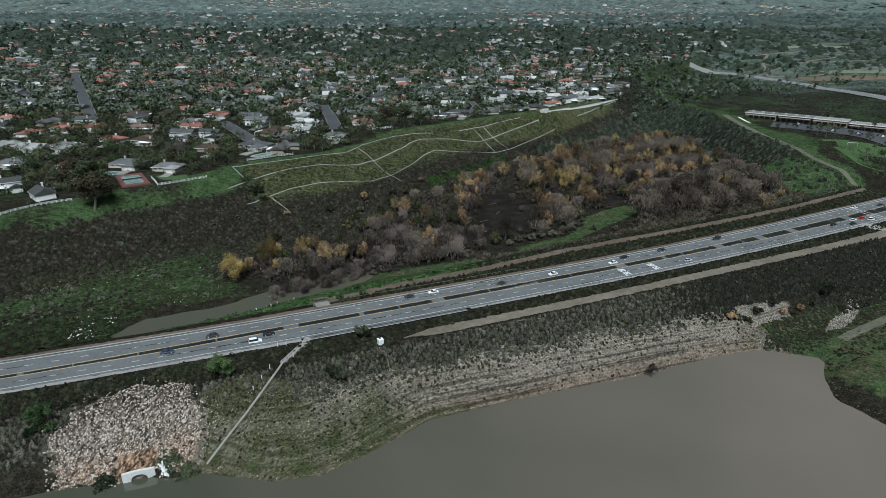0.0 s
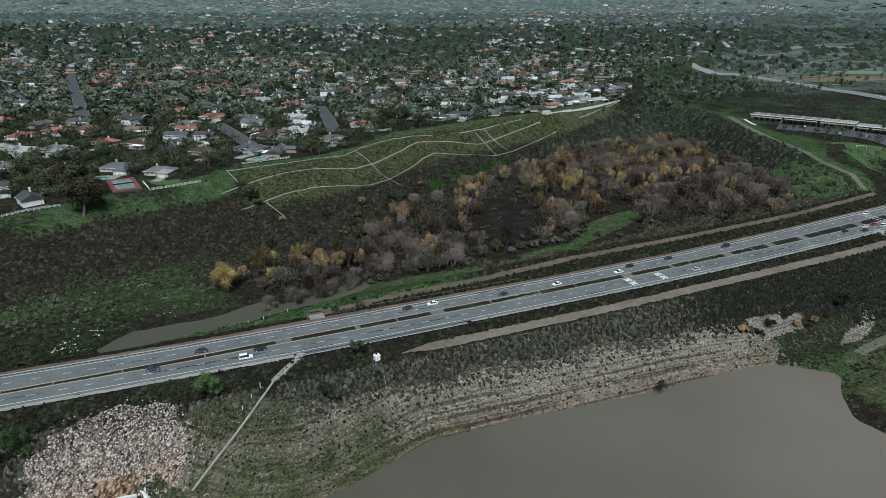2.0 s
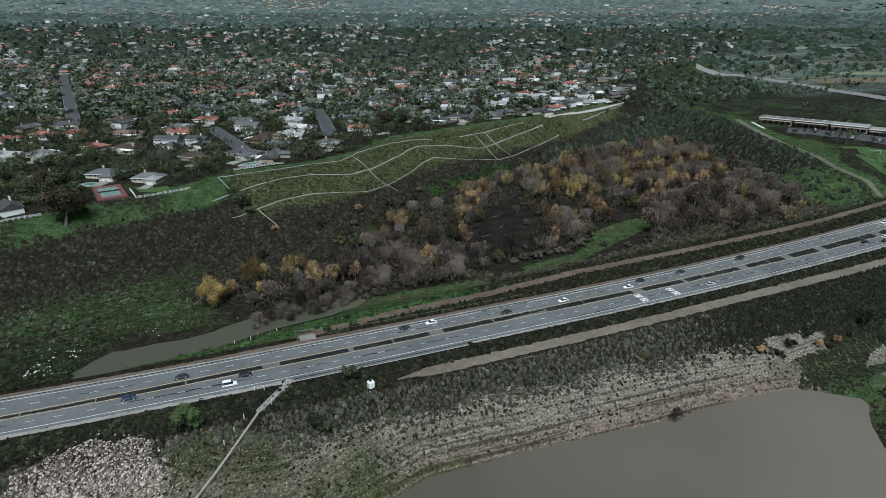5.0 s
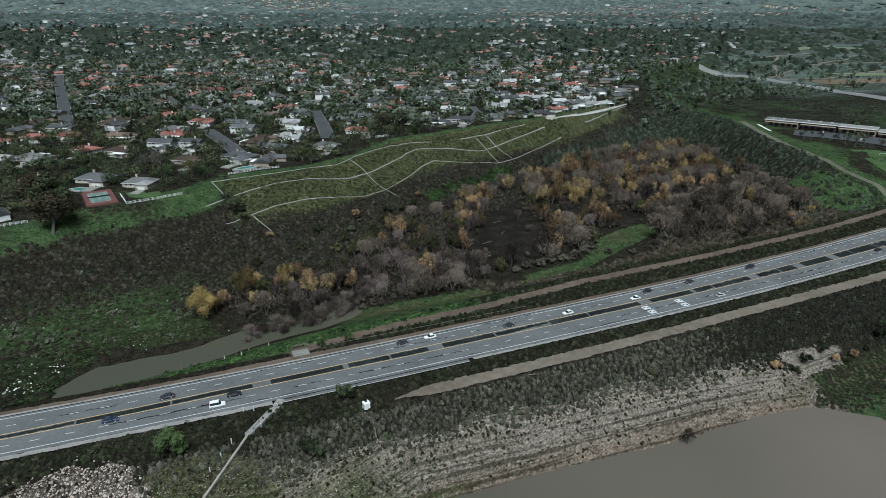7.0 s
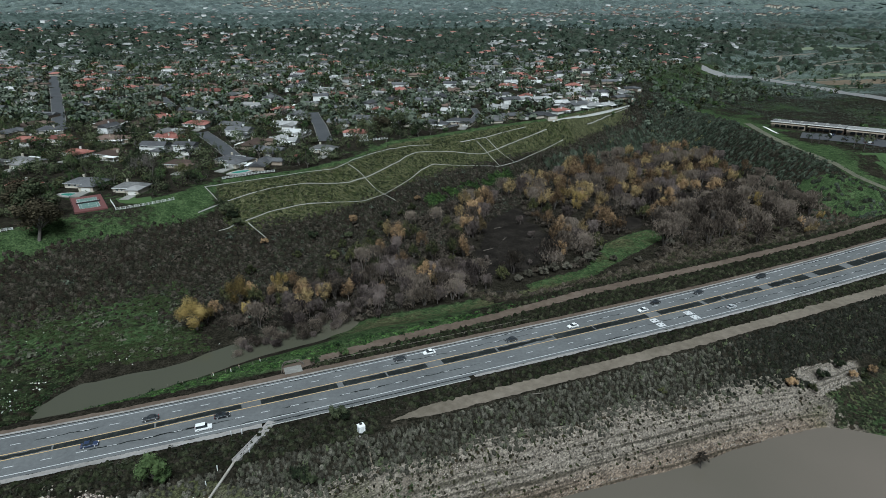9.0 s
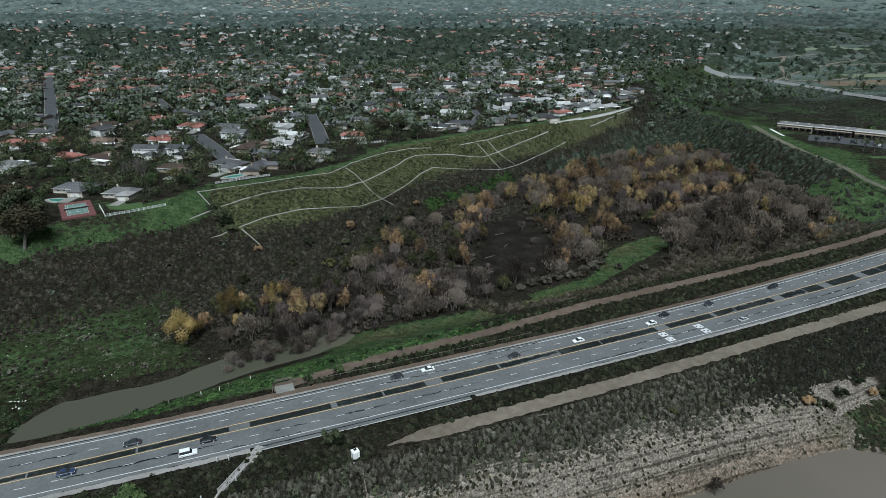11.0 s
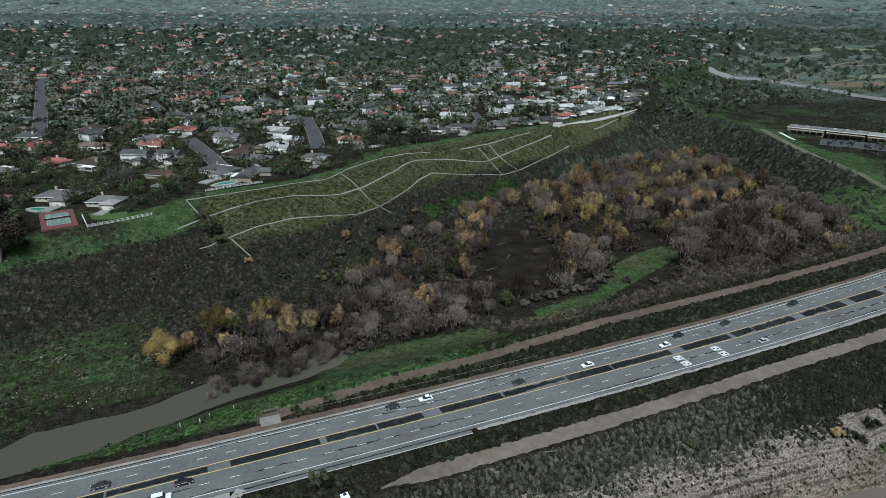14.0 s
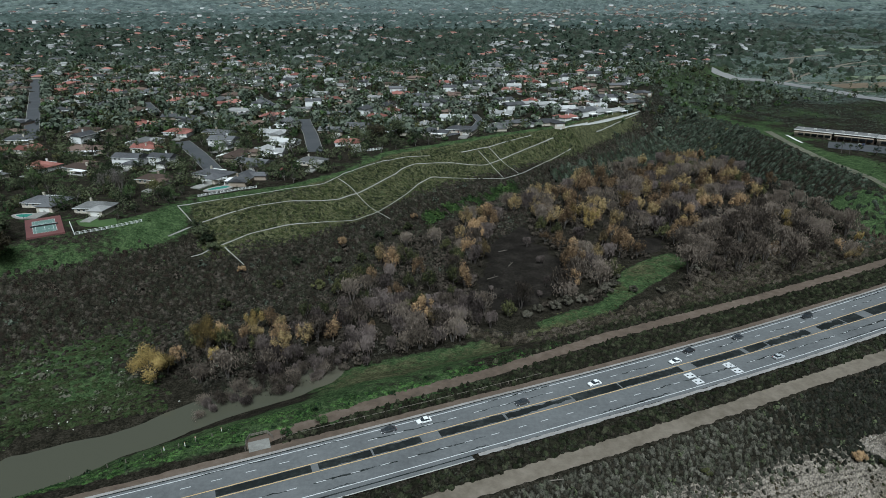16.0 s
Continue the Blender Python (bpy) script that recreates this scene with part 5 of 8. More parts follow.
rs = random.Random(8)
spots = []
for kind, u_, v_, s in (("full_gold", -144, 81, 1.45), ("full_gold", -124, 97, 1.15), ("gold", -104, 105, 0.95), ("gold", -140, 85, 0.85), ("gold", -122, 87, 0.7), ("bare", -120, 82, 0.6),
                        ("orange", -88, 95, 0.55), ("gold", 228, 120, 0.8), ("gold", 233, 113, 0.85), ("gold", 238, 105, 0.85), ("gold", 213, 99, 0.7), ("gold", 222, 104, 0.5), ("orange", 181, 150, 0.95), ("gold", 163, 137, 0.8), ("gold", 170, 131, 0.6),
                        ("orange", 172, 76, 0.8), ("orange", 214, 66, 0.75), ("orange", 219, 62, 0.6), ("tan", 197, 50, 0.6), ("tan", 191, 43, 0.6), ("gold", 236, 68, 0.6), ("olive", 265, 158, 0.8), ("olive", 281, 192, 0.9),
                        ("orange", 70, 140, 0.85), ("orange", 74, 131, 0.8), ("tan", 72, 122, 0.85), ("tan", 76, 112, 0.9), ("orange", 68, 151, 0.75), ("tan", 97, 134, 0.8), ("orange", 110, 141, 0.75)):
    spots.append((u_, v_))
    willow(kind, u_, v_, s, rs.uniform(0, 360), rs.randrange(9))
tries = 0
for k in range(16):
    u_, v_ = -128 + 3.0 * k + rs.uniform(-1, 1), rs.uniform(56, 67)
    spots.append((u_, v_))
    willow("bare", u_, v_, rs.uniform(0.42, 0.6), rs.uniform(0, 360), rs.randrange(9))
for k in range(26):
    u_ = rs.uniform(-132, -66)
    v_ = float(np.interp(u_, (-132, -126, -113, -99, -88, -77, -66), (50, 52, 54, 56, 60, 62, 62))) + rs.uniform(0, 13)
    spots.append((u_, v_))
    willow("mauve" if k % 3 else "bare", u_, v_, rs.uniform(0.34, 0.56), rs.uniform(0, 360), rs.randrange(9))
while len(spots) < 400 and tries < 40000:
    tries += 1
    u_, v_ = rs.uniform(-150, 372), rs.uniform(50, 345)
    if not inside(FOREST, u_, v_) or east_side(u_, v_) > -16:
        continue
    if in_gap(u_, v_):
        continue
    gap = 5.4 if u_ < 20 else 6.6
    if any((u_ - a) ** 2 + (v_ - b) ** 2 < gap * gap for a, b in spots):
        continue
    spots.append((u_, v_))
    f = 0.8 * vnoise(u_ / 26, v_ / 26, 5) + rs.uniform(-0.75, 0.75) - 0.15
    near = v_ < np.interp(u_, (-150, -60, 0, 60, 150, 250, 400), (74, 78, 88, 92, 112, 140, 180))
    if near:
        kind = "bare" if f > -0.75 else "olive"
    elif u_ < 10 and rs.random() < 0.3:
        kind = "olive"
    else:
        kind = "gold" if f > 1.0 else "orange" if f > 0.2 else "tan" if f > -0.12 else "bare" if f > -0.5 else "mauve" if f > -0.95 else "olive"
    willow(kind, u_, v_, rs.uniform(0.7, 1.1) if u_ < 20 else rs.uniform(0.92, 1.32), rs.uniform(0, 360), rs.randrange(9))



# the grey belt along the near side, and a few that stand in the wet black soil
belt, tries = [], 0
while len(belt) < 52 and tries < 5000:
    tries += 1
    u_ = rs.uniform(-112, -8)
    v_ = rs.uniform(66, np.interp(u_, (-112, -60, -8), (98, 112, 100)))
    if inside(DARK_PATCH, u_, v_) and rs.random() < 0.6:
        continue
    if any((u_ - a) ** 2 + (v_ - b) ** 2 < 14 for a, b in belt):
        continue
    belt.append((u_, v_))
    willow("mauve", u_, v_, rs.uniform(0.6, 1.0), rs.uniform(0, 360), rs.randrange(9))
for u_, v_, s in ((-6, 98, 0.5), (2, 116, 0.5), (9, 90, 0.45), (14, 141, 0.5), (26, 90, 0.4), (36, 100, 0.5), (48, 124, 0.55), (55, 150, 0.6), (30, 165, 0.55), (44, 178, 0.6), (8, 105, 0.35)):
    willow("mauve", u_, v_, s, 40 * u_, int(v_))


far_stands()


def thicket(name, n, seed, mat, label, r0, h0, pieces, leaf):
    """Undergrowth between the willows, joined."""
    r = np.random.RandomState(seed)
    out = []
    while len(out) < n:
        u_, v_ = r.uniform(-150, 372), r.uniform(50, 345)
        if not inside(FOREST, u_, v_) or east_side(u_, v_) > -12 or in_gap(u_, v_):
            continue
        out.append(xy(u_, v_))
    spots = np.array([(float(a), float(b)) for a, b in out])
    z = height(spots[:, 0], spots[:, 1])
    rr, hh = r0 * r.uniform(0.6, 1.4, n), h0 * r.uniform(0.6, 1.4, n)
    d = r.normal(size=(n, pieces, 3))
    d /= np.linalg.norm(d, axis=2)[:, :, None]
    d *= r.uniform(0.5, 1.0, (n, pieces, 1))
    c = np.stack([spots[:, 0], spots[:, 1], z + hh * 0.5], 1)[:, None] + d * np.stack([rr, rr, hh * 0.55], 1)[:, None]
    v, f = leaf_quads(c.reshape(-1, 3), np.repeat(rr, pieces) * leaf, r, 0.3, 1.4, (d / np.linalg.norm(d, axis=2)[:, :, None]).reshape(-1, 3))
    tagged(new(name, quick_mesh(name, v, f, mat)), label, "thicket", kind="stuff")


# Shade between the crowns is put into the undergrowth's dark brown colour.
thicket("willow_thicket", 900, 1, BRUSH_BROWN, "dark grey-brown undergrowth that stands for shade between the willows", 2.2, 4.6, 46, 0.27)
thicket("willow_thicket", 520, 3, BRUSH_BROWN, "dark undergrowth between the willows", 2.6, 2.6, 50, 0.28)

# ---------------------------------------------------------------- town trees
TOWN_TREES = [tree_meshes("t", 60 + k, m, h, w, 950, 0.35, 0.25, 0.2) for k, (m, h, w) in enumerate(
    ((LEAF_GREEN, 9, 4.5), (LEAF_GREEN, 11, 4.5), (LEAF_GREEN_B, 8, 4.2), (LEAF_OLIVE, 9, 4.4), (LEAF_GREEN, 13, 3.4), (LEAF_GREEN_B, 10, 5)))]
TREE_WORDS = ("broad dark green tree in a garden", "tall dark green tree in a garden", "rounded green tree in a garden",
              "olive green tree in a garden", "slim tall dark green tree in a garden", "wide green tree in a garden")


def free_spot(x, y, gap):
    return all((x - a) ** 2 + (y - b) ** 2 > gap * gap for a, b in TAKEN) and not near_street(x, y, 2.5)


POOL_SPOTS = ((-202, 382, 24), (-220, 399, 10), (-135, 448, 14))


def garden_tree(k, x, y, s):
    tree_thing("tree", TOWN_TREES[k], TREE_WORDS[k], "garden trees", pose(x, y, stand(x, y), 0, 0, x * 37 % 360) @ Matrix.Diagonal((s, s, s, 1)))


GUM = [tree_meshes("e", 120 + k, (LEAF_BRONZE, LEAF_GREEN)[k], 21, 8.5, 2600, 0.72, 0.3, 0.35) for k in range(2)]
for k, (x, y, s) in enumerate(((-202, 338, 1.0), (-214, 361, 1.0), (-228, 374, 0.85), (-37, 585, 0.75), (-52, 572, 0.7))):
    tree_thing("gum_tree", GUM[k % 2], ("large dense bronze-leaved gum tree by the slope's edge", "large dense dark green gum tree by the slope's edge")[k % 2], "gum trees", pose(x, y, stand(x, y), 0, 0, 80 * k) @ Matrix.Diagonal((1.3 * s, 1.3 * s, 0.95 * s, 1)))
for k, x, y, s in ((1, -60, 560, 1.5), (0, -45, 575, 1.5), (1, -35, 590, 1.4), (0, -20, 560, 1.2), (1, -10, 566, 1.0),
                   (0, -70, 545, 1.2), (4, -250, 520, 1.2), (0, -262, 560, 1.4), (1, -250, 575, 1.4), (0, -275, 600, 1.3), (2, -152, 425, 0.8), (0, -160, 428, 0.8)):
    garden_tree(k, x, y, s)
rs = random.Random(4)
n = 0
for _ in range(9000):
    if n >= 190:
        break
    y = rs.uniform(330, 640)
    x = rs.uniform(-0.75 * y, 0.4 * y)
    u_, v_ = uv(x, y)
    if v_ < np.interp(u_, *EDGE) + 3 or not free_spot(x, y + 3, 14.5) or any(math.hypot(x - a, y - b) < c for a, b, c in POOL_SPOTS):
        continue
    garden_tree(rs.choice((0, 0, 1, 1, 2, 3, 4, 5)), x, y, rs.uniform(0.5, 1.1))
    n += 1


def tree_field(name, spots, mat, label, r0, h0, pieces, leaf, seed):
    """Many trees too far to tell apart: crowns of sprays, joined."""
    rs = np.random.RandomState(seed)
    spots = np.asarray(spots)
    n = len(spots)
    z = height(spots[:, 0], spots[:, 1])
    r = r0 * rs.uniform(0.6, 1.4, n)
    h = h0 * rs.uniform(0.6, 1.4, n)
    d = rs.normal(size=(n, pieces, 3))
    d /= np.linalg.norm(d, axis=2)[:, :, None]
    d *= rs.uniform(0.55, 1.0, (n, pieces, 1))
    c = np.stack([spots[:, 0], spots[:, 1], z + h * 0.5], 1)[:, None] + d * np.stack([r, r, h * 0.5], 1)[:, None]
    v, f = leaf_quads(c.reshape(-1, 3), np.repeat(r, pieces) * leaf, rs, 0.4, 1.0, (d / np.linalg.norm(d, axis=2)[:, :, None]).reshape(-1, 3))
    tagged(new(name, quick_mesh(name, v, f, mat)), label, "trees", kind="stuff")


def town_spots(n, y0, y1, seed, power=1.0, gap=9.0):
    r = np.random.RandomState(seed)
    out = []
    for _ in range(n):
        y = y0 + (y1 - y0) * r.uniform() ** power
        x = r.uniform(-0.8, 0.8) * y
        u_, v_ = uv(x, y)
        if v_ < np.interp(u_, *EDGE) + 6:
            if v_ < 330 and (r.uniform() > 0.03 or east_side(u_, v_) < 60 or v_ < 60):
                continue
            if r.uniform() > (0.5 if u_ < 650 else 0.2):
                continue
        if x > 60 and 640 < y < 900 and r.uniform() < 0.5:
            continue
        if y < 1150 and not free_spot(x, y, gap):
            continue
        if any(math.hypot(x - a, y - b) < c for a, b, c in POOL_SPOTS):
            continue
        out.append((x, y))
    return np.array(out)


tree_field("garden_trees", town_spots(1600, 350, 640, 11, gap=10.5), LEAF_GREEN, "dark green trees between the houses", 3.5, 8.2, 90, 0.2, 11)
tree_field("garden_trees", town_spots(420, 350, 640, 13, gap=10), LEAF_GREEN_B, "green garden trees between the houses", 2.8, 6.0, 84, 0.21, 13)
tree_field("garden_trees", town_spots(260, 350, 640, 14, gap=9), LEAF_OLIVE, "olive green trees between the houses", 3.0, 7.0, 84, 0.21, 14)
tree_field("garden_trees", town_spots(4300, 600, 1150, 1, gap=10), LEAF_MID, "dense dark green trees between the houses", 4.2, 8.5, 24, 0.52, 1)
tree_field("garden_trees", town_spots(2000, 600, 1150, 2, gap=10), LEAF_GREEN_B, "green garden trees between the houses", 3.2, 6, 30, 0.48, 2)
tree_field("garden_trees", town_spots(1050, 600, 1150, 3, gap=8), LEAF_OLIVE, "olive green trees between the houses", 3.6, 8, 30, 0.48, 3)
HOME_CELLS = {(int(x // 11), int((y + o) // 11)) for x, y in FAR_HOMES + TAKEN for o in (0, -11)}


def far_wood_cover(u, v, x, y):
    """Share of the far land under trees: gaps at the houses, few trees on the open fields."""
    free = np.array([(a, b) not in HOME_CELLS for a, b in zip((x // 11).astype(int).tolist(), (y // 11).astype(int).tolist())], float)
    free *= np.where(v < np.interp(u, *EDGE) + 6, 0.22, 1.0)
    free *= 1 - ((np.abs(x - np.interp(y, (760, 838, 958, 1042, 1074, 1089), (538, 551, 549, 520, 496, 430))) < 22) & (y < 1110) & (x > 400))
    return free * (0.35 + 0.75 * smooth(-0.3, 0.25, fbm(x / 130, y / 130, 64, 3)))


def far_canopy(name, y0, y1, step, cell, lift, colours, label, seed):
    """Distant woods: the tree tops as one uneven canopy, with gaps."""
    xs, ys = np.arange(-0.84 * y1, 0.84 * y1, step), np.arange(y0, y1, step)
    x, y = np.meshgrid(xs, ys)
    r = np.random.RandomState(seed)
    x, y = x + r.uniform(-0.35, 0.35, x.shape) * step, y + r.uniform(-0.35, 0.35, x.shape) * step
    seen = np.abs(x) < 0.82 * y + 40
    top, tint = np.zeros(x.shape), np.zeros(x.shape)
    top[seen], tint[seen] = domes(x[seen], y[seen], cell, seed, far_wood_cover)
    top[0] = 0
    z = height(x, y) + np.where(top > 0.01, lift * top * r.uniform(0.45, 1.25, x.shape), -1.0)
    f = grid_faces(len(ys), len(xs))
    f = f[(top.ravel()[f] > 0.03).any(axis=1)]
    used, back = np.unique(f, return_inverse=True)
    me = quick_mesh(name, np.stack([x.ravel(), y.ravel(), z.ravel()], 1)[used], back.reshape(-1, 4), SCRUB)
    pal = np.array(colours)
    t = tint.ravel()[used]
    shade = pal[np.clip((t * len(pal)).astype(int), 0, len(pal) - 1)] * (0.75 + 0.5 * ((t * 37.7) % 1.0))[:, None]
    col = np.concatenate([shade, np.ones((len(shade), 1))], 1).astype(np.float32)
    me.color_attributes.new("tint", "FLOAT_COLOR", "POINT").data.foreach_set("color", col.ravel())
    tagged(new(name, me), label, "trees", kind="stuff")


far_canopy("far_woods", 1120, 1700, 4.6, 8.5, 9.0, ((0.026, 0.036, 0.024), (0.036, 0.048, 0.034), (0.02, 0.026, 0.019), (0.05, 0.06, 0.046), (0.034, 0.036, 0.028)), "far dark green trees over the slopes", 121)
# Both farther bands carry haze in their tints, paler and bluer with distance.
far_canopy("far_woods", 1700, 2350, 7.5, 12.0, 10.0, ((0.048, 0.064, 0.056), (0.064, 0.082, 0.073), (0.036, 0.047, 0.042), (0.082, 0.1, 0.09)), "far trees over the slopes, grey-green paled for haze", 122)
far_canopy("far_woods", 2350, 3300, 12.0, 18.0, 11.0, ((0.082, 0.102, 0.095), (0.102, 0.124, 0.116), (0.068, 0.084, 0.08), (0.12, 0.142, 0.132)), "distant woods below the hills, coloured pale blue-grey for haze", 123)
tree_field("far_woods", town_spots(2200, 1130, 1800, 4, 1.0), LEAF_MID, "single far trees that stand out of the woods", 4.5, 11, 14, 0.6, 4)

tree_field("cypress_trees", town_spots(1100, 480, 1300, 12, gap=9), LEAF_GREEN, "tall slim dark cypresses between the houses", 1.9, 15, 30, 0.62, 12)
r = np.random.RandomState(31)
hx, hy = r.uniform(-0.8, 0.8, 1700), 2430 + 1500 * r.uniform(0, 1, 1700) ** 1.3
hx = hx * hy
k = fbm(hx / 220, hy / 220, 63, 3) > -0.1
tree_field("hill_scrub", np.stack([hx[k], hy[k]], 1), LEAF_HAZE, "scrub on the far hills, its grey-green paled for haze", 6, 5, 8, 0.7, 6)

# ---------------------------------------------------------------- garden shrubs
def garden_shrubs(name, each, size, mat, label, seed, far):
    r = np.random.RandomState(seed)
    out = []
    for x, y in TAKEN:
        if y > far:
            continue
        for _ in range(each):
            a, d = r.uniform(0, 6.28), r.uniform(8.5, 17)
            p, q = x + d * math.cos(a) * 1.25, y + d * math.sin(a)
            u_, v_ = uv(p, q)
            if v_ > np.interp(u_, *EDGE) + 1 and not near_street(p, q, 1.5) and not any(math.hypot(p - g, q - h) < c * 0.7 for g, h, c in POOL_SPOTS) and all((p - g) ** 2 + (q - h) ** 2 > 70 for g, h in TAKEN if abs(p - g) < 9):
                out.append((p, q))
    brush_field(name, out, size, mat, label, 24, seed, leaf=0.32, category="shrubs", squash=0.9)


garden_shrubs("garden_shrubs", 9, 1.5, LEAF_GREEN, "dark green shrubs and hedges round the houses", 1, 760)
garden_shrubs("garden_shrubs", 5, 1.2, LEAF_GREEN_B, "green shrubs round the houses", 2, 760)
garden_shrubs("garden_shrubs", 3, 1.3, BRUSH_BROWN, "dry brown shrubs round the houses", 3, 700)

# ---------------------------------------------------------------- brush
def on_near_bank(u, v, x, y):
    sh = np.interp(u, *SHORE)
    k = (v + 27) / (sh + 27)
    top = bank_top(u)
    open_rock = rough_rock(u, v) | (np.abs(u - np.interp(-v, (15, 17, 25.9, 34, 41, 47.6, 52.7), (-128, -130.2, -138.4, -145.9, -152.9, -160.9, -167.4))) < 2.6) & (u > -172) & (u < -125)
    return (smooth(top + 0.12, top - 0.1, k + 0.12 * fbm(x / 12, y / 12, 41)) * (u < 60) + (u >= 60) * smooth(-54, -46, v + 7 * fbm(x / 11, y / 11, 64) + np.interp(u, (100, 130), (0, 25)))) * (1 - open_rock) * (1 - inside_many(POCKET, u, v))


TRACK_MID = ((-118, -95, -73, -34, 19, 97, 195, 290), (17.5, 21.5, 24, 25.6, 30.5, 30.5, 31, 36))
BANK_TINTS = ((0.0538, 0.0517, 0.0383), (0.0618, 0.0592, 0.0457), (0.0416, 0.0403, 0.0302), (0.078, 0.0732, 0.0584), (0.0484, 0.0504, 0.0343), (0.0403, 0.0377, 0.0295))
HEDGE_TINTS = ((0.0145, 0.017, 0.009), (0.023, 0.026, 0.014), (0.017, 0.0165, 0.0105), (0.034, 0.035, 0.021), (0.012, 0.0118, 0.0076))
DARK_BANK_TINTS = ((0.0148, 0.0152, 0.0113), (0.0195, 0.0195, 0.0148), (0.0113, 0.0117, 0.0087), (0.0257, 0.0254, 0.0199), (0.0148, 0.0164, 0.0109))


def bank_turns_dark(u, v, x, y):
    return smooth(15, 60, u + 14 * fbm(x / 15, y / 15, 71))


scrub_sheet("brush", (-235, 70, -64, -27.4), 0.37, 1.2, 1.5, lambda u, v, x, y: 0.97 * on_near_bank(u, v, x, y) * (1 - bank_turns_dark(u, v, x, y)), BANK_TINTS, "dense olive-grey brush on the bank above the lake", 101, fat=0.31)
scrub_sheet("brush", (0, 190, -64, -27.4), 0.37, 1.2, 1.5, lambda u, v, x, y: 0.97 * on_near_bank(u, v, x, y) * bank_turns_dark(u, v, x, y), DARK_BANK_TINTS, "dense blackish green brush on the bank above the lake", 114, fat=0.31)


def strand(u, v):
    """Old waterlines along the shore: long uneven bands, from -1 to 1."""
    d = v - np.interp(u, *SHORE) + 0.9 * fbm(u / 30, v / 9, 45)
    return np.clip(1.2 * vnoise(d / 0.45, u / 80, 46) + 0.6 * vnoise(d / 0.25, u / 30, 47), -1, 1)


def shore_bed():
    """The drawn-down shore: gravel and stones in low steps along the old waterlines, greener by the drain."""
    us, vs = np.arange(-172, 90, 0.55), np.arange(-70, -28, 0.3)
    gu, gv = np.meshgrid(us, vs)
    r = np.random.RandomState(17)
    gu, gv = gu + r.uniform(-0.2, 0.2, gu.shape), gv + r.uniform(-0.1, 0.1, gu.shape)
    x, y = xy(gu, gv)
    sh = np.interp(gu, *SHORE)
    k = (gv + 27) / (sh + 27)
    blot, blot2 = fbm(x / 25, y / 25, 21), fbm(x / 6, y / 6, 22)
    band = strand(gu, gv)
    open_bed = (k + 0.12 * fbm(x / 12, y / 12, 41) > bank_top(gu) - 0.1) & (k < 1.06) & ~rough_rock(gu - 2, gv) & (gu + 4 * blot2 + r.uniform(-2, 2, gu.shape) < np.interp(gv, (-67, -61, -40), (52, 61, 60)))
    open_bed |= inside_many(POCKET, gu + 3 * blot2, gv + 2 * blot2)
    z = height(x, y) + 0.06 + 0.13 * band + np.abs(r.normal(0, 0.07, x.shape))
    f = grid_faces(len(vs), len(us))
    f = f[open_bed.ravel()[f].all(axis=1)]
    pale, tan, weed, green = (np.array(c) for c in ((0.158, 0.136, 0.112), (0.136, 0.104, 0.078), (0.022, 0.02, 0.013), (0.04, 0.046, 0.017)))
    low = smooth(0.72, 0.98, k)[..., None]
    col = pale * (1 - low) + tan * low
    dark = (smooth(0.15, 0.65, band + 0.35 * blot2) * 0.75)
    dark = np.maximum(dark, smooth(-132, -150, gu) * smooth(-45, -38, gv) * 0.7)[..., None]
    col = col * (1 - dark) + weed * dark
    turf = smooth(-172, -152, gu) * smooth(-88, -116, gu) * smooth(0.3, 0.5, k) * (0.55 + 0.6 * blot + 0.5 * blot2)
    turf = np.maximum(turf, smooth(-118, -140, gu) * (0.6 + 0.45 * blot2))
    turf = np.maximum(turf, smooth(0.82, 0.97, k) * smooth(-70, -95, gu) * (0.6 + 0.5 * blot2))
    turf = np.maximum(turf, 0.75 * smooth(-0.1, 0.35, blot) * smooth(0.75, 0.5, k) * smooth(-60, -100, gu))
    turf = np.maximum(turf, smooth(40, 62, gu) * smooth(-56, -60, gv) * (0.3 + 0.7 * blot2)).clip(0, 0.85)[..., None]
    col = col * (1 - turf) + green * turf * (0.7 + 0.5 * r.uniform(0, 1, x.shape)[..., None])
    col = col * r.uniform(0.35, 1.55, x.shape)[..., None]
    used, back = np.unique(f, return_inverse=True)
    me = quick_mesh("shore_bed", np.stack([x.ravel(), y.ravel(), z.ravel()], 1)[used], back.reshape(-1, 4), GRAVEL)
    col = np.concatenate([col.reshape(-1, 3), np.ones((col.size // 3, 1))], 1).astype(np.float32)[used]
    me.color_attributes.new("tint", "FLOAT_COLOR", "POINT").data.foreach_set("color", col.ravel())
    tagged(new("shore_bed", me), "stony drawn-down shore with old waterlines", "shore", kind="stuff")


shore_bed()


def shore_bushes(u, v, x, y):
    sh = np.interp(u, *SHORE)
    k = (v + 27) / (sh + 27)
    return (k > bank_top(u) - 0.05) * (k < 0.97) * np.interp(k, (0.3, 0.55, 0.75, 1), (0.34, 0.22, 0.14, 0.1)) * (0.3 + 1.2 * (strand(u, v) > 0)) * (1 - rough_rock(u, v)) * (u < 58)


scrub_sheet("shore_weeds", (-172, 60, -68, -29), 0.3, 0.8, 0.45, shore_bushes, ((0.014, 0.013, 0.008), (0.02, 0.018, 0.012), (0.022, 0.024, 0.011), (0.028, 0.022, 0.014)), "low dark weeds in rows on the stony shore", 102)
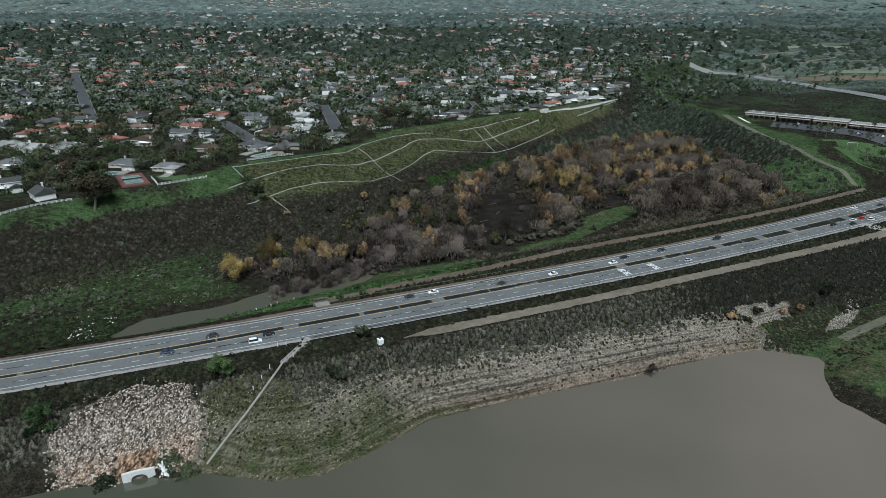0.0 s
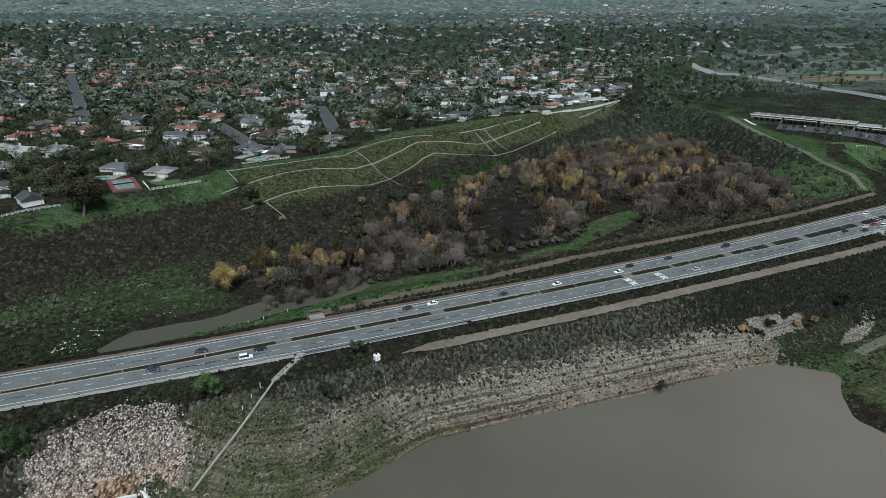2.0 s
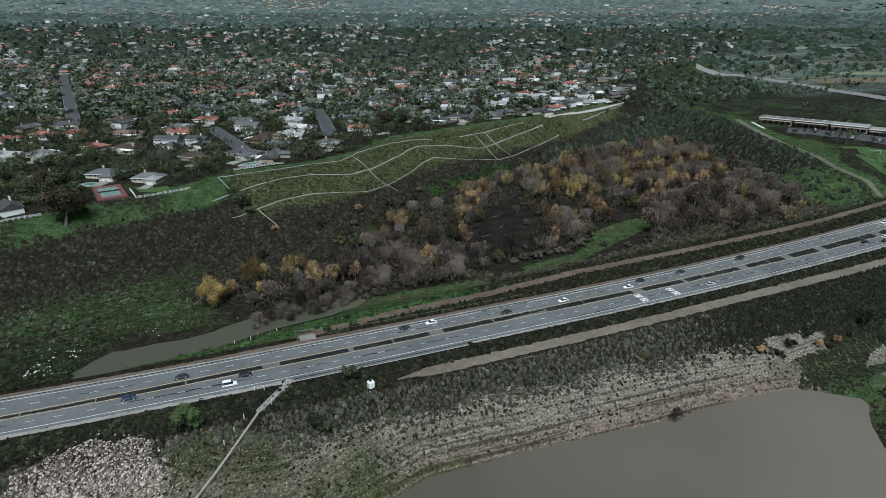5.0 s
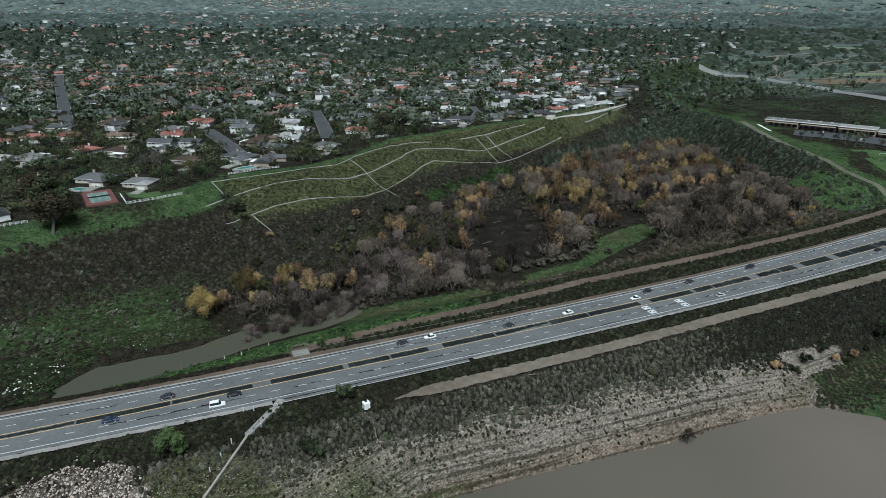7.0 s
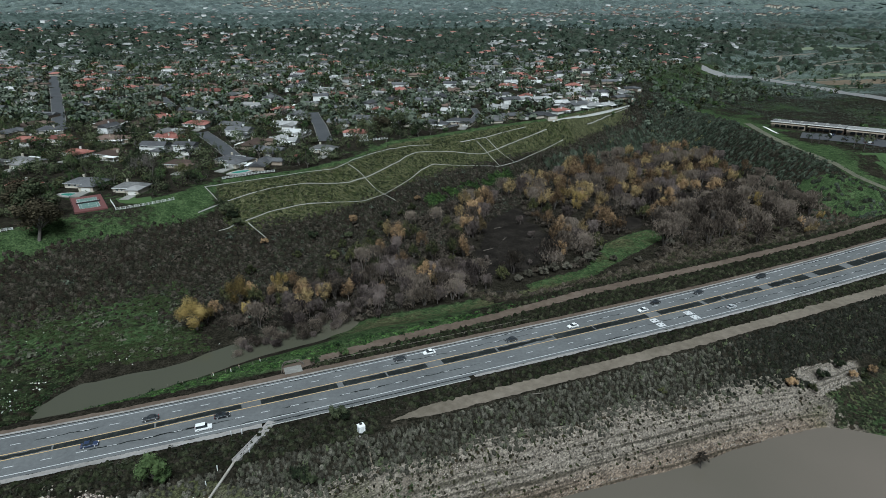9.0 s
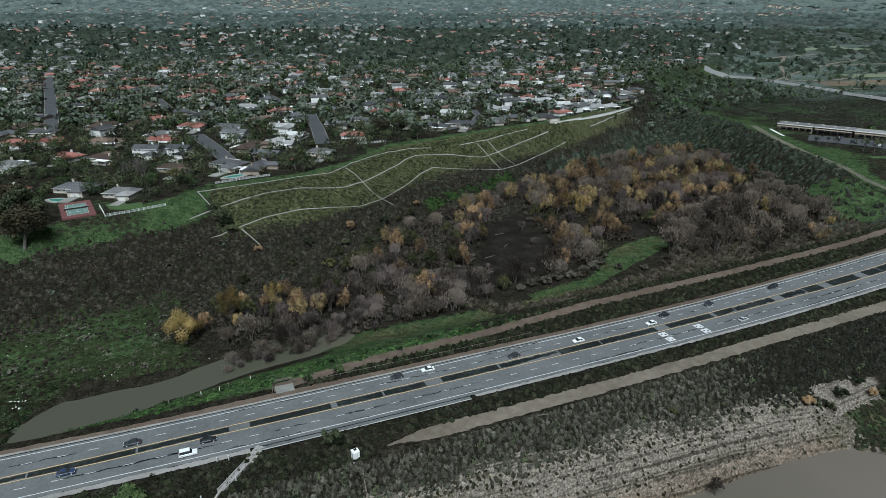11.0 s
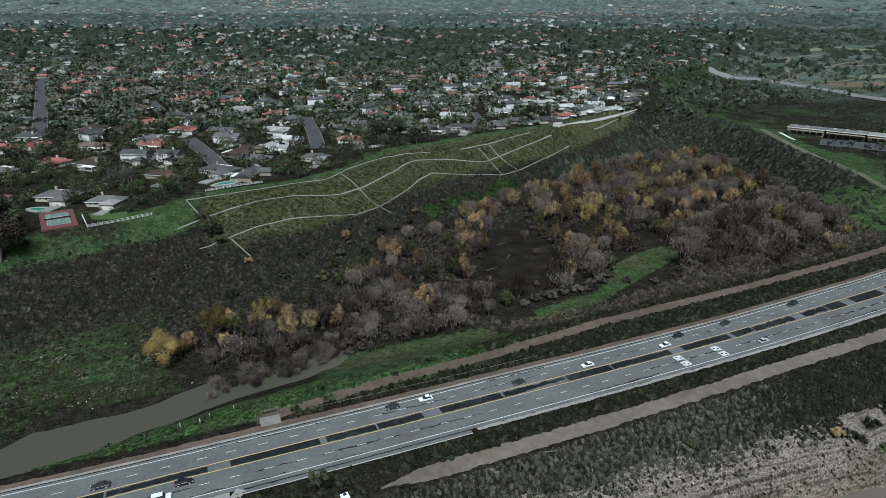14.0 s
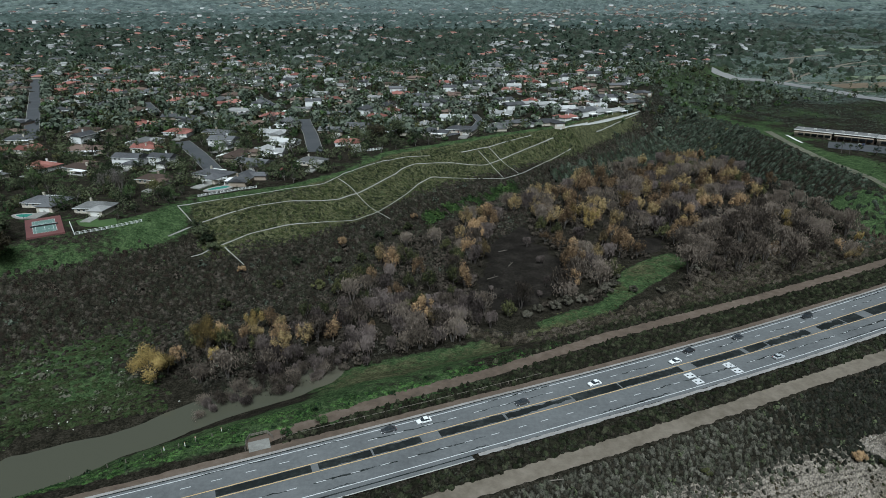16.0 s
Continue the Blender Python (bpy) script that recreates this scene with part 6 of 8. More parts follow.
brush_field("shore_weeds", scatter(2600, (-170, -85, -68, -34), lambda u, v, x, y: (0.15 + 0.85 * (strand(u, v) > 0.1)) * (fbm(x / 10, y / 10, 58) > 0.0) * smooth(np.interp(u, *SHORE), np.interp(u, *SHORE) + 1.5, v) * (u > -166 - 0.9 * (v + 52)), 24), 0.3, LEAF_GREEN_B, "low green weeds on the shore by the drain", 5, 24, leaf=0.9, squash=0.4)
def beside_road(u, v, x, y):
    path_top = -20.4 - 1.5 * smooth(60, 200, u)
    return 0.94 * np.where(u > -95, v > path_top, v > -27.5) * (v < np.interp(u, *NEAR_LINE) - np.interp(u, (-128, -120, -60, -50), (3.9, 4.4, 4.4, 3.6))) * (1 - rough_rock(u, v))


def beside_track(u, v, x, y):
    d = v - np.interp(u, *TRACK_MID)
    near_road = (d < -2.9) * (v > np.interp(u, *FAR_LINE) + 5.2) * (u > -108)
    return 0.95 * np.maximum(near_road, (d > 2.9) * (d < 8.2 + 2 * fbm(x / 10, y / 10, 55)) * (u > -30))


scrub_sheet("verge_brush", (-290, 300, -27.6, -13.4), 0.45, 1.6, 1.4, beside_road, HEDGE_TINTS, "dark green brush along the road", 103, fat=0.34)
scrub_sheet("verge_brush", (-112, 300, 13, 44), 0.5, 1.7, 1.6, beside_track, HEDGE_TINTS, "dark green brush beside the dirt track", 104, fat=0.34)
spray_field("verge_brush", scatter(12000, (-290, 300, -27.5, -14.5), beside_road, 3), 0.42, 1.7, BRUSH, "dark low brush along the road", 3, 2.2)


def on_pond_bank(u, v, x, y):
    d = v - np.interp(u, (-190, -150, *TRACK_MID[0]), (14, 15, *TRACK_MID[1]))
    return smooth(1.5, 3.5, d) * smooth(0, -8, d - np.interp(u, (-110, -85), (18, 10))) * smooth(-188, -155, u) * smooth(15, -30, u) * (0.2 + 0.8 * (fbm(x / 9, y / 9, 57) > -0.15))


spray_field("bank_weeds", scatter(42000, (-185, 20, 15, 52), on_pond_bank, 44), 0.42, 0.7, LEAF_BRIGHT, "bright green weeds on the bank below the track", 44, 4)
scrub_sheet("bank_weeds", (-188, 20, 15, 58), 0.5, 1.3, 0.6, lambda u, v, x, y: 0.9 * on_pond_bank(u, v, x, y), ((0.04, 0.075, 0.022), (0.055, 0.095, 0.03), (0.035, 0.055, 0.02), (0.03, 0.036, 0.02)), "bright green weeds on the bank below the track", 105, category="weeds")
brush_field("bank_weeds", scatter(700, (-185, 20, 15, 52), on_pond_bank, 43), 0.8, LEAF_GREEN_B, "taller green weeds on the bank below the track", 14, 43)
scrub_sheet("pond_weeds", (-290, -180, 15, 70), 0.6, 2.0, 1.0, lambda u, v, x, y: 0.9 * (u < np.interp(v, (15, 44, 57, 70), (-200, -198, -189, -180))), ((0.012, 0.016, 0.008), (0.018, 0.023, 0.011), (0.014, 0.012, 0.008), (0.026, 0.032, 0.016)), "dark weeds round the end of the pond", 106, category="weeds")
spray_field("pond_weeds", scatter(4000, (-275, -186, 15, 70), lambda u, v, x, y: (u < np.interp(v, (15, 44, 57, 70), (-198, -196, -187, -180))) * 0.8, 46), 0.5, 0.9, LEAF_GREEN_B, "green weeds round the end of the pond", 46, 6)
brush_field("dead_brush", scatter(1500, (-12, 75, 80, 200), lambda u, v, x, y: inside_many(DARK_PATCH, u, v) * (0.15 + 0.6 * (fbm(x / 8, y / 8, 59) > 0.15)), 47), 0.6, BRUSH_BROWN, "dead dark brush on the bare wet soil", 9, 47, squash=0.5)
brush_field("glade_tufts", scatter(1800, (4, 134, 52, 118), lambda u, v, x, y: inside_many(GLADE, u, v) * 0.35, 48), 0.5, LEAF_OLIVE, "olive tufts in the grassy glade", 8, 48, squash=0.5)
def by_glade(u, v, x, y):
    return 0.9 * (1 - inside_many(GLADE, u, v)) * (v < np.interp(u, (-30, 4, 100, 140, 200, 250), (84, 58, 68, 90, 94, 96))) * (v > np.interp(u, *TRACK_MID) + 7.5) * (v > np.interp(u, (-30, -18, -8, 4), (70, 66, 42, 38)))


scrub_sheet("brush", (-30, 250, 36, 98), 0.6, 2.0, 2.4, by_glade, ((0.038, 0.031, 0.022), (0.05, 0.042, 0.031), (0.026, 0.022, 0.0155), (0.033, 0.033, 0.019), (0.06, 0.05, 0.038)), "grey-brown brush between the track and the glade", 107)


def on_bluff(u, v, x, y):
    ed, ft = np.interp(u, *EDGE), np.interp(u, *FOOT)
    s = (v - ft) / (ed - ft)
    top = np.interp(u, (-330, -160, -125, -110, 200, 215, 300, 330), (0.72, 0.7, 0.6, 0.43, 0.4, 0.48, 0.6, 1.0))
    low = np.interp(u, (-330, -160, -120, 420), (-0.7, -0.5, -0.9, -0.6))
    return (s > low) * smooth(top + 0.06, top - 0.08, s + 0.08 * fbm(x / 20, y / 20, 43)) * (0.9 - 0.75 * (smooth(-142, -165, u) * (s < -0.05)))


def off_paths(x, y, gap):
    """Away from the drain paths across the slope."""
    free = np.ones(np.shape(x), bool)
    for pts in SLOPE_PATHS:
        for (ax, ay), (bx, by) in zip(pts, pts[1:]):
            t = np.clip(((x - ax) * (bx - ax) + (y - ay) * (by - ay)) / ((bx - ax) ** 2 + (by - ay) ** 2), 0, 1)
            free &= np.hypot(x - ax - t * (bx - ax), y - ay - t * (by - ay)) > gap
    return free


SLOPE_TINTS = ((0.0212, 0.0195, 0.014), (0.0307, 0.0272, 0.0203), (0.0154, 0.015, 0.0109), (0.0456, 0.039, 0.0312), (0.0254, 0.027, 0.0172), (0.0191, 0.0145, 0.0112))
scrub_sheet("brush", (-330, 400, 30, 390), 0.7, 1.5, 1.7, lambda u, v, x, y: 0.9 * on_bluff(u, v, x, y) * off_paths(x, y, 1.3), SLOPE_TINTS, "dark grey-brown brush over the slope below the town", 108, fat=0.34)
spray_field("brush", scatter_band(40000, lambda u, v, x, y: on_bluff(u, v, x, y) * smooth(-150, -90, u), 6), 0.5, 1.6, BRUSH_GREY, "grey dry brush over the slope below the town", 6, 2.6)


def on_shelf(u, v, x, y):
    return 0.92 * (1 - inside_many(FOREST, u, v)) * (v < np.interp(u, *FOOT) + 10) * (east_side(u, v) < -2)


FAR_TINTS = ((0.0238, 0.0305, 0.0195), (0.0322, 0.0391, 0.027), (0.0182, 0.0217, 0.015), (0.0462, 0.0551, 0.0405), (0.0266, 0.0268, 0.0188))
scrub_sheet("brush", (150, 420, 230, 430), 1.0, 3.2, 3.4, on_shelf, FAR_TINTS, "grey-green scrub between the willows and the slope", 109, fat=0.36)


def on_swale(u, v, x, y):
    return smooth(7, 3, np.abs(v - np.interp(u, (16, 26, 41, 55, 75, 93, 112), (214, 219, 227, 233, 241, 249, 256)))) * smooth(12, 22, u) * smooth(114, 98, u) * (fbm(x / 12, y / 12, 56) > -0.25)


spray_field("swale_weeds", scatter(90000, (10, 116, 205, 265), on_swale, 75), 0.55, 3.4, LEAF_BRIGHT, "bright green weeds in the swale above the willows", 75, 5)

brush_field("tall_brush", scatter_band(420, lambda u, v, x, y: on_bluff(u, v, x, y) * 0.8, 81), 1.7, BRUSH_BROWN, "taller brown bushes standing out of the slope's brush", 26, 81, leaf=0.3, squash=0.9)
brush_field("tall_brush", scatter_band(420, lambda u, v, x, y: on_bluff(u, v, x, y) * 0.8, 82), 1.5, BRUSH_FAR, "taller grey-green bushes standing out of the slope's brush", 26, 82, leaf=0.3, squash=0.9)
brush_field("tall_brush", scatter(420, (-240, 280, -60, -28), lambda u, v, x, y: on_near_bank(u, v, x, y) * 0.8, 83), 1.0, LEAF_GREEN, "taller dark green bushes on the bank above the lake", 24, 83, leaf=0.32, squash=0.9)
brush_field("tall_brush", scatter(500, (-290, -150, 62, 130), lambda u, v, x, y: 0.5 * (v < np.interp(u, *FOOT)), 84), 1.4, BRUSH, "dark weed clumps over the wet meadow", 24, 84, leaf=0.3, squash=0.6)
brush_field("tall_brush", scatter_band(260, lambda u, v, x, y: 1.0 * (v > np.interp(u, *FOOT) + 0.4 * (np.interp(u, *EDGE) - np.interp(u, *FOOT))) * (u > -120) * (u < 200), 85, 0.3), 1.2, LEAF_GREEN, "single dark bushes on the terraced slope", 24, 85, leaf=0.32)


def on_meadow(u, v, x, y):
    return (v > 62) * (v < np.interp(u, *FOOT) + 8) * smooth(-136, -150, u) * (0.25 + 0.75 * (fbm(x / 14, y / 14, 47) > 0.0))


scrub_sheet("meadow_weeds", (-290, -130, 58, 136), 0.5, 1.3, 0.55, lambda u, v, x, y: 0.95 * on_meadow(u, v, x, y), ((0.021, 0.03, 0.012), (0.028, 0.039, 0.016), (0.025, 0.026, 0.014), (0.034, 0.046, 0.0195), (0.027, 0.0325, 0.015)), "dark green weeds over the wet meadow", 110, category="weeds")


brush_field("slope_weeds", scatter_band(9000, lambda u, v, x, y: (v > np.interp(u, *FOOT) + 0.5 * (np.interp(u, *EDGE) - np.interp(u, *FOOT))) * (u < -118) * (0.2 + 0.8 * (fbm(x / 11, y / 11, 49) > 0.05)), 73), 0.55, LEAF_GREEN_B, "green weeds on the upper slope", 9, 73, squash=0.5)
scrub_sheet("point_weeds", (50, 140, -92, -53), 0.4, 1.1, 0.55, lambda u, v, x, y: (u > np.interp(v, *SPIT) + 1) * (u > np.interp(v, (-67, -61, -55), (54, 63, 63))) * (1 - inside_many(POCKET, u, v)) * (1 - inside_many(ROCK_BAND, u, v)) * (np.abs(v - np.interp(u, (72, 80, 98, 124), (-80, -80, -77.3, -75))) > 2.6) * np.interp(v, (-84, -76, -70), (0.25, 0.5, 0.85)), ((0.015, 0.018, 0.01), (0.021, 0.024, 0.0135), (0.019, 0.0175, 0.012), (0.028, 0.031, 0.0175), (0.024, 0.0195, 0.014)), "low dull green weeds beside the stony shore", 113, category="weeds")
brush_field("point_weeds", scatter(2600, (50, 150, -135, -66), lambda u, v, x, y: (u > np.interp(v, *SPIT) + 1) * (0.25 + 0.75 * (fbm(x / 9, y / 9, 53) > 0.1)), 74), 0.5, LEAF_GREEN, "dark green weeds on the grassy point", 10, 74, squash=0.5)


def off_shops(x, y):
    """Away from the shops, their car park and the playing field."""
    t = np.clip(((x - 290) * 145 + (y - 600) * -95) / (145 ** 2 + 95 ** 2), 0, 1.2)
    return np.hypot(x - 290 - 145 * t, y - 600 + 95 * t) > 34


def on_terrace(u, v, x, y):
    ed, ft = np.interp(u, *EDGE), np.interp(u, *FOOT)
    s = (v - ft) / (ed - ft)
    return (s > 0.37) * (s < 0.93) * (u > -122) * (u < 205) * 0.8


scrub_sheet("low_scrub", (-124, 206, 160, 330), 0.7, 1.3, 0.65, lambda u, v, x, y: on_terrace(u, v, x, y) * (0.55 + 0.45 * (np.sin(v * 2.1 + 0.6 * np.sin(u / 17)) > 0.0)) * off_paths(x, y, 0.9), ((0.03, 0.036, 0.0145), (0.041, 0.045, 0.019), (0.021, 0.0245, 0.0115), (0.052, 0.052, 0.024), (0.017, 0.019, 0.0105)), "low olive scrub in rows on the terraced slope", 111)
scrub_sheet("brush", (215, 400, 40, 330), 0.8, 2.4, 2.0, lambda u, v, x, y: (east_side(u, v) < -5) * (east_side(u, v) > -125) * (v > np.interp(u, *TRACK_MID) + 8) * (1 - inside_many(FOREST, u, v)) * (0.9 - 0.65 * inside_many(GREEN_SLOPE, u, v)), FAR_TINTS, "dark brush on the slope of the hollow's far end", 112, fat=0.33)
spray_field("brush", scatter(130000, (300, 900, 60, 620), lambda u, v, x, y: (v < np.interp(u, *EDGE)) * (v > 330) * (u < 690) * 0.9 + (v <= 330) * (east_side(u, v) > 40) * off_shops(x, y) * 0.45, 9, 14), 1.1, 2.6, BRUSH_FAR, "rough dark scrub on the land behind the hollow", 9, 6)
spray_field("rim_weeds", scatter(22000, (240, 460, 45, 420), lambda u, v, x, y: (east_side(u, v) > -14) * (east_side(u, v) < 62) * off_shops(x, y) * (0.2 + 0.6 * (fbm(x / 14, y / 14, 46) > 0.05)), 88), 0.8, 0.8, LEAF_GREEN_B, "green weeds along the rim of the hollow", 88, 9)
brush_field("tall_brush", scatter(420, (150, 420, 225, 400), lambda u, v, x, y: on_shelf(u, v, x, y) * (0.2 + 0.8 * (fbm(x / 22, y / 22, 87) > 0.0)), 86), 2.3, LEAF_MID, "grey-green bushes standing between the willows and the slope", 34, 86, leaf=0.26, squash=1.0)
brush_field("tall_brush", scatter(300, (150, 420, 225, 400), lambda u, v, x, y: on_shelf(u, v, x, y) * (0.2 + 0.8 * (fbm(x / 22, y / 22, 89) > 0.1)), 88), 2.1, LEAF_OLIVE, "olive bushes standing between the willows and the slope", 34, 88, leaf=0.26, squash=1.0)
brush_field("reeds", scatter(2600, (-128, -20, 54, 78), lambda u, v, x, y: 0.8 * (v > np.interp(u, (-128, -90, -60, -20), (54, 61, 69, 72))), 10), 0.7, BRUSH_GREY, "dry grey reeds at the water's edge", 10, 10, squash=1.4)

# ---------------------------------------------------------------- stones of the shore
def stone_mesh(name, seed, mat):
    rs = random.Random(seed)
    bm = bmesh.new()
    for _ in range(11):
        p = Vector((rs.gauss(0, 1), rs.gauss(0, 1), rs.gauss(0, 1))).normalized() * rs.uniform(0.45, 0.62)
        bm.verts.new((p.x * 1.25, p.y, p.z * 0.7))
    hull = bmesh.ops.convex_hull(bm, input=bm.verts)
    bmesh.ops.delete(bm, geom=[g for g in hull["geom_interior"] if isinstance(g, bmesh.types.BMVert)], context="VERTS")
    me = bpy.data.meshes.new(name)
    bm.to_mesh(me)
    bm.free()
    me.materials.append(mat)
    return me


def stone_field(name, spots, size, mat, label, seed):
    """Loose stones joined into one mesh: blunt six-cornered lumps."""
    rs = np.random.RandomState(seed)
    spots = np.asarray(spots)
    n = len(spots)
    z = height(spots[:, 0], spots[:, 1])
    r = size * rs.uniform(0.45, 1.5, n)
    base = np.array([(-.5, -.4, 0), (.5, -.45, 0), (.45, .5, 0), (-.45, .4, 0), (-.3, -.25, .55), (.3, -.3, .5), (.28, .3, .6), (-.25, .28, .45)])
    v = base[None] * rs.uniform(0.7, 1.3, (n, 8, 3))
    a = rs.uniform(0, 6.28, n)
    c, s = np.cos(a)[:, None], np.sin(a)[:, None]
    v = np.stack([v[:, :, 0] * c - v[:, :, 1] * s, v[:, :, 0] * s + v[:, :, 1] * c, v[:, :, 2] - 0.12], 2) * r[:, None, None]
    v += np.stack([spots[:, 0], spots[:, 1], z], 1)[:, None]
    q = np.array([(4, 5, 6, 7), (0, 1, 5, 4), (1, 2, 6, 5), (2, 3, 7, 6), (3, 0, 4, 7)])
    f = (q[None] + (np.arange(n) * 8)[:, None, None]).reshape(-1, 4)
    tagged(new(name, quick_mesh(name, v.reshape(-1, 3), f, mat)), label, "stones", kind="stuff")


def on_beach(u, v, x, y):
    sh = np.interp(u, *SHORE)
    k = (v + 27) / (sh + 27)
    return smooth(bank_top(u) - 0.04, bank_top(u) + 0.08, k + 0.12 * fbm(x / 14, y / 14, 51)) * (k < 1.02) * (0.3 + 0.7 * (np.sin((v - sh) * 3.3 + 0.9 * np.sin(u / 13) + 5 * fbm(u / 25, v / 25, 45)) < 0.3)) * (1 - rough_rock(u, v))


stone_field("shore_stones", scatter(20000, (-172, 62, -68, -29), on_beach, 61), 0.27, COBBLE, "loose grey-brown stones of the drawn-down shore", 1)
stone_field("shore_stones", scatter(8000, (-172, 62, -68, -29), on_beach, 62), 0.33, STONE, "paler loose stones of the drawn-down shore", 2)
stone_field("riprap_stones", scatter(10000, (-216, -160, -56, -16), lambda u, v, x, y: (1 - (np.abs(u + 187.5) < 6) * (v < -43.5)) * np.maximum(1.0 * rough_rock(u, v), 0.16 * inside_many(RIPRAP, u * 0.9 - 18.8, v * 0.85 - 6.5)), 63), 0.42, STONE, "pale broken rock spread on the bank", 3)
stone_field("shore_stones", scatter(5200, (54, 92, -60, -43), lambda u, v, x, y: 0.85 * inside_many(POCKET, u, v), 68), 0.3, COBBLE, "loose stones beside the grassy point", 11)
stone_field("riprap_stones", scatter(3600, (86, 127, -74, -55), lambda u, v, x, y: 0.9 * inside_many(ROCK_BAND, u + 2 * fbm(x / 4, y / 4, 93), v), 64), 0.5, COBBLE, "pale rocks beside the grassy point", 4)
stone_field("pale_stones", scatter(260, (-216, -198, 42, 64), lambda u, v, x, y: (fbm(x / 5, y / 5, 79) > -0.05) * 0.9, 67), 0.55, PALE_ROCK, "clusters of white stones in dark weeds by the pond", 7)
stone_field("pale_stones", scatter(420, (-235, -90, 58, 105), lambda u, v, x, y: 0.04 + 0.9 * (fbm(x / 12, y / 12, 77) > 0.38), 65), 0.4, PALE_ROCK, "small white stones strewn by the pond", 5)
stone_field("pale_stones", scatter(160, (-235, -140, 92, 108), lambda u, v, x, y: 0.05 + 0.8 * (fbm(x / 10, y / 10, 78) > 0.3), 66), 0.35, PALE_ROCK, "small white stones strewn on the slope", 6)

def rubble_bed():
    """A bed of small broken rock with an uneven face, under the larger stones; tan earth shows low down and over the culvert."""
    us, vs = np.arange(-217, -159, 0.5), np.arange(-55, -17, 0.5)
    gu, gv = np.meshgrid(us, vs)
    x, y = xy(gu, gv)
    r = np.random.RandomState(14)
    x, y = x + r.uniform(-0.2, 0.2, x.shape), y + r.uniform(-0.2, 0.2, x.shape)
    over = (np.abs(gu + 187.0) < 5.2) & (gv < -43.8)
    z = height(x, y) + 0.02 + np.abs(r.normal(0, 0.15, x.shape)) + 0.35 * over
    inside_bed = (rough_rock(gu, gv) | over) & ~((np.abs(gu + 187.0) < 5.5) & (gv < -49.9))
    f = grid_faces(len(vs), len(us))
    f = f[inside_bed.ravel()[f].all(axis=1)]
    grey, tan = np.array((0.15, 0.124, 0.104)), np.array((0.2, 0.13, 0.086))
    low = np.maximum(smooth(-38, -48, gv + 4 * fbm(x / 5, y / 5, 97)) * 0.8, over)[..., None]
    col = (grey * (1 - low) + tan * low) * (0.5 + 0.5 * smooth(-29, -36, gv + 3 * fbm(x / 6, y / 6, 98)))[..., None] * (r.uniform(0.0, 1.0, x.shape) ** 1.6 * 1.7 + 0.06)[..., None]
    me = quick_mesh("rubble_bed", np.stack([x.ravel(), y.ravel(), z.ravel()], 1), f, GRAVEL)
    col = np.concatenate([col.reshape(-1, 3), np.ones((col.size // 3, 1))], 1).astype(np.float32)
    me.color_attributes.new("tint", "FLOAT_COLOR", "POINT").data.foreach_set("color", col.ravel())
    tagged(new("rubble_bed", me), "bed of small pinkish broken rock on the bank", "stones", kind="stuff")


rubble_bed()
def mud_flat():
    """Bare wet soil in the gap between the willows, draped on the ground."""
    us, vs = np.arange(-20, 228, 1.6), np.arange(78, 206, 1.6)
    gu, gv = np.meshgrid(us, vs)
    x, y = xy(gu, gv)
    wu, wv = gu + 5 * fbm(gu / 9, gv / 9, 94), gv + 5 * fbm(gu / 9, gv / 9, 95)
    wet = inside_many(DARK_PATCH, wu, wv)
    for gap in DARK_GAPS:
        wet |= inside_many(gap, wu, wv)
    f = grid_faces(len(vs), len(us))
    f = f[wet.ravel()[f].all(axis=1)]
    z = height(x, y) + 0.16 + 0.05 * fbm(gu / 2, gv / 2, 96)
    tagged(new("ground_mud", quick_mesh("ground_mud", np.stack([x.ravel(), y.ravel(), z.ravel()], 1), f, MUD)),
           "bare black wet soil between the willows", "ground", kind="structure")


mud_flat()
riprap = empty_thing("riprap_bank", "bank of large pale quarry stones above the culvert", "stones")
STONES = [stone_mesh("boulder", k, STONE) for k in range(9)]
rs = random.Random(3)
n = 0
while n < 280:
    u_, v_ = rs.uniform(-212, -164), rs.uniform(-52, -21)
    if rough_rock(u_, v_) and not (abs(u_ + 187.5) < 6.5 and v_ < -43):
        x, y = map(float, xy(u_, v_))
        b = new("boulder", rs.choice(STONES))
        b.parent = riprap
        s = rs.choice((0.4, 0.5, 0.55, 0.65, 0.75, 0.95))
        b.matrix_basis = pose(x, y, stand(x, y) + 0.15 * s, rs.uniform(-20, 20), rs.uniform(-20, 20), rs.uniform(0, 360)) @ Matrix.Diagonal((s, s, s, 1))
        n += 1


# ---------------------------------------------------------------- frames of reference on the road
ROAD_TURN = math.degrees(math.atan2(D[1], D[0]))


def at_road(u_, v_, z=None, turn=0.0):
    """A pose at a place along the road, its x axis along the road."""
    x, y = map(float, xy(u_, v_))
    bend = math.degrees(math.atan(2 * BEND * u_))
    return pose(x, y, stand(x, y) if z is None else z, 0, 0, ROAD_TURN + bend + turn)


def box_part(name, mat, parent, *blocks, label=""):
    bm = bmesh.new()
    for b in blocks:
        box(bm, *b)
    return part(name, bm, mat, parent, label)


brush_field("shore_weeds", scatter(6000, (-168, -80, -70, -40), lambda u, v, x, y: smooth(-0.5, 1, v - np.interp(u, *SHORE)) * smooth(16, 5, v - np.interp(u, *SHORE) + 5 * fbm(x / 8, y / 8, 91)) * smooth(-80, -110, u) * 0.7, 91), 0.4, LEAF_GREEN_B, "low green weeds along the waterline", 8, 91, squash=0.5)
brush_field("shore_weeds", scatter(3000, (-168, -60, -70, -36), lambda u, v, x, y: smooth(-0.5, 1, v - np.interp(u, *SHORE)) * 0.4, 92), 0.4, LEAF_OLIVE, "low olive weeds along the waterline", 8, 92, squash=0.5)

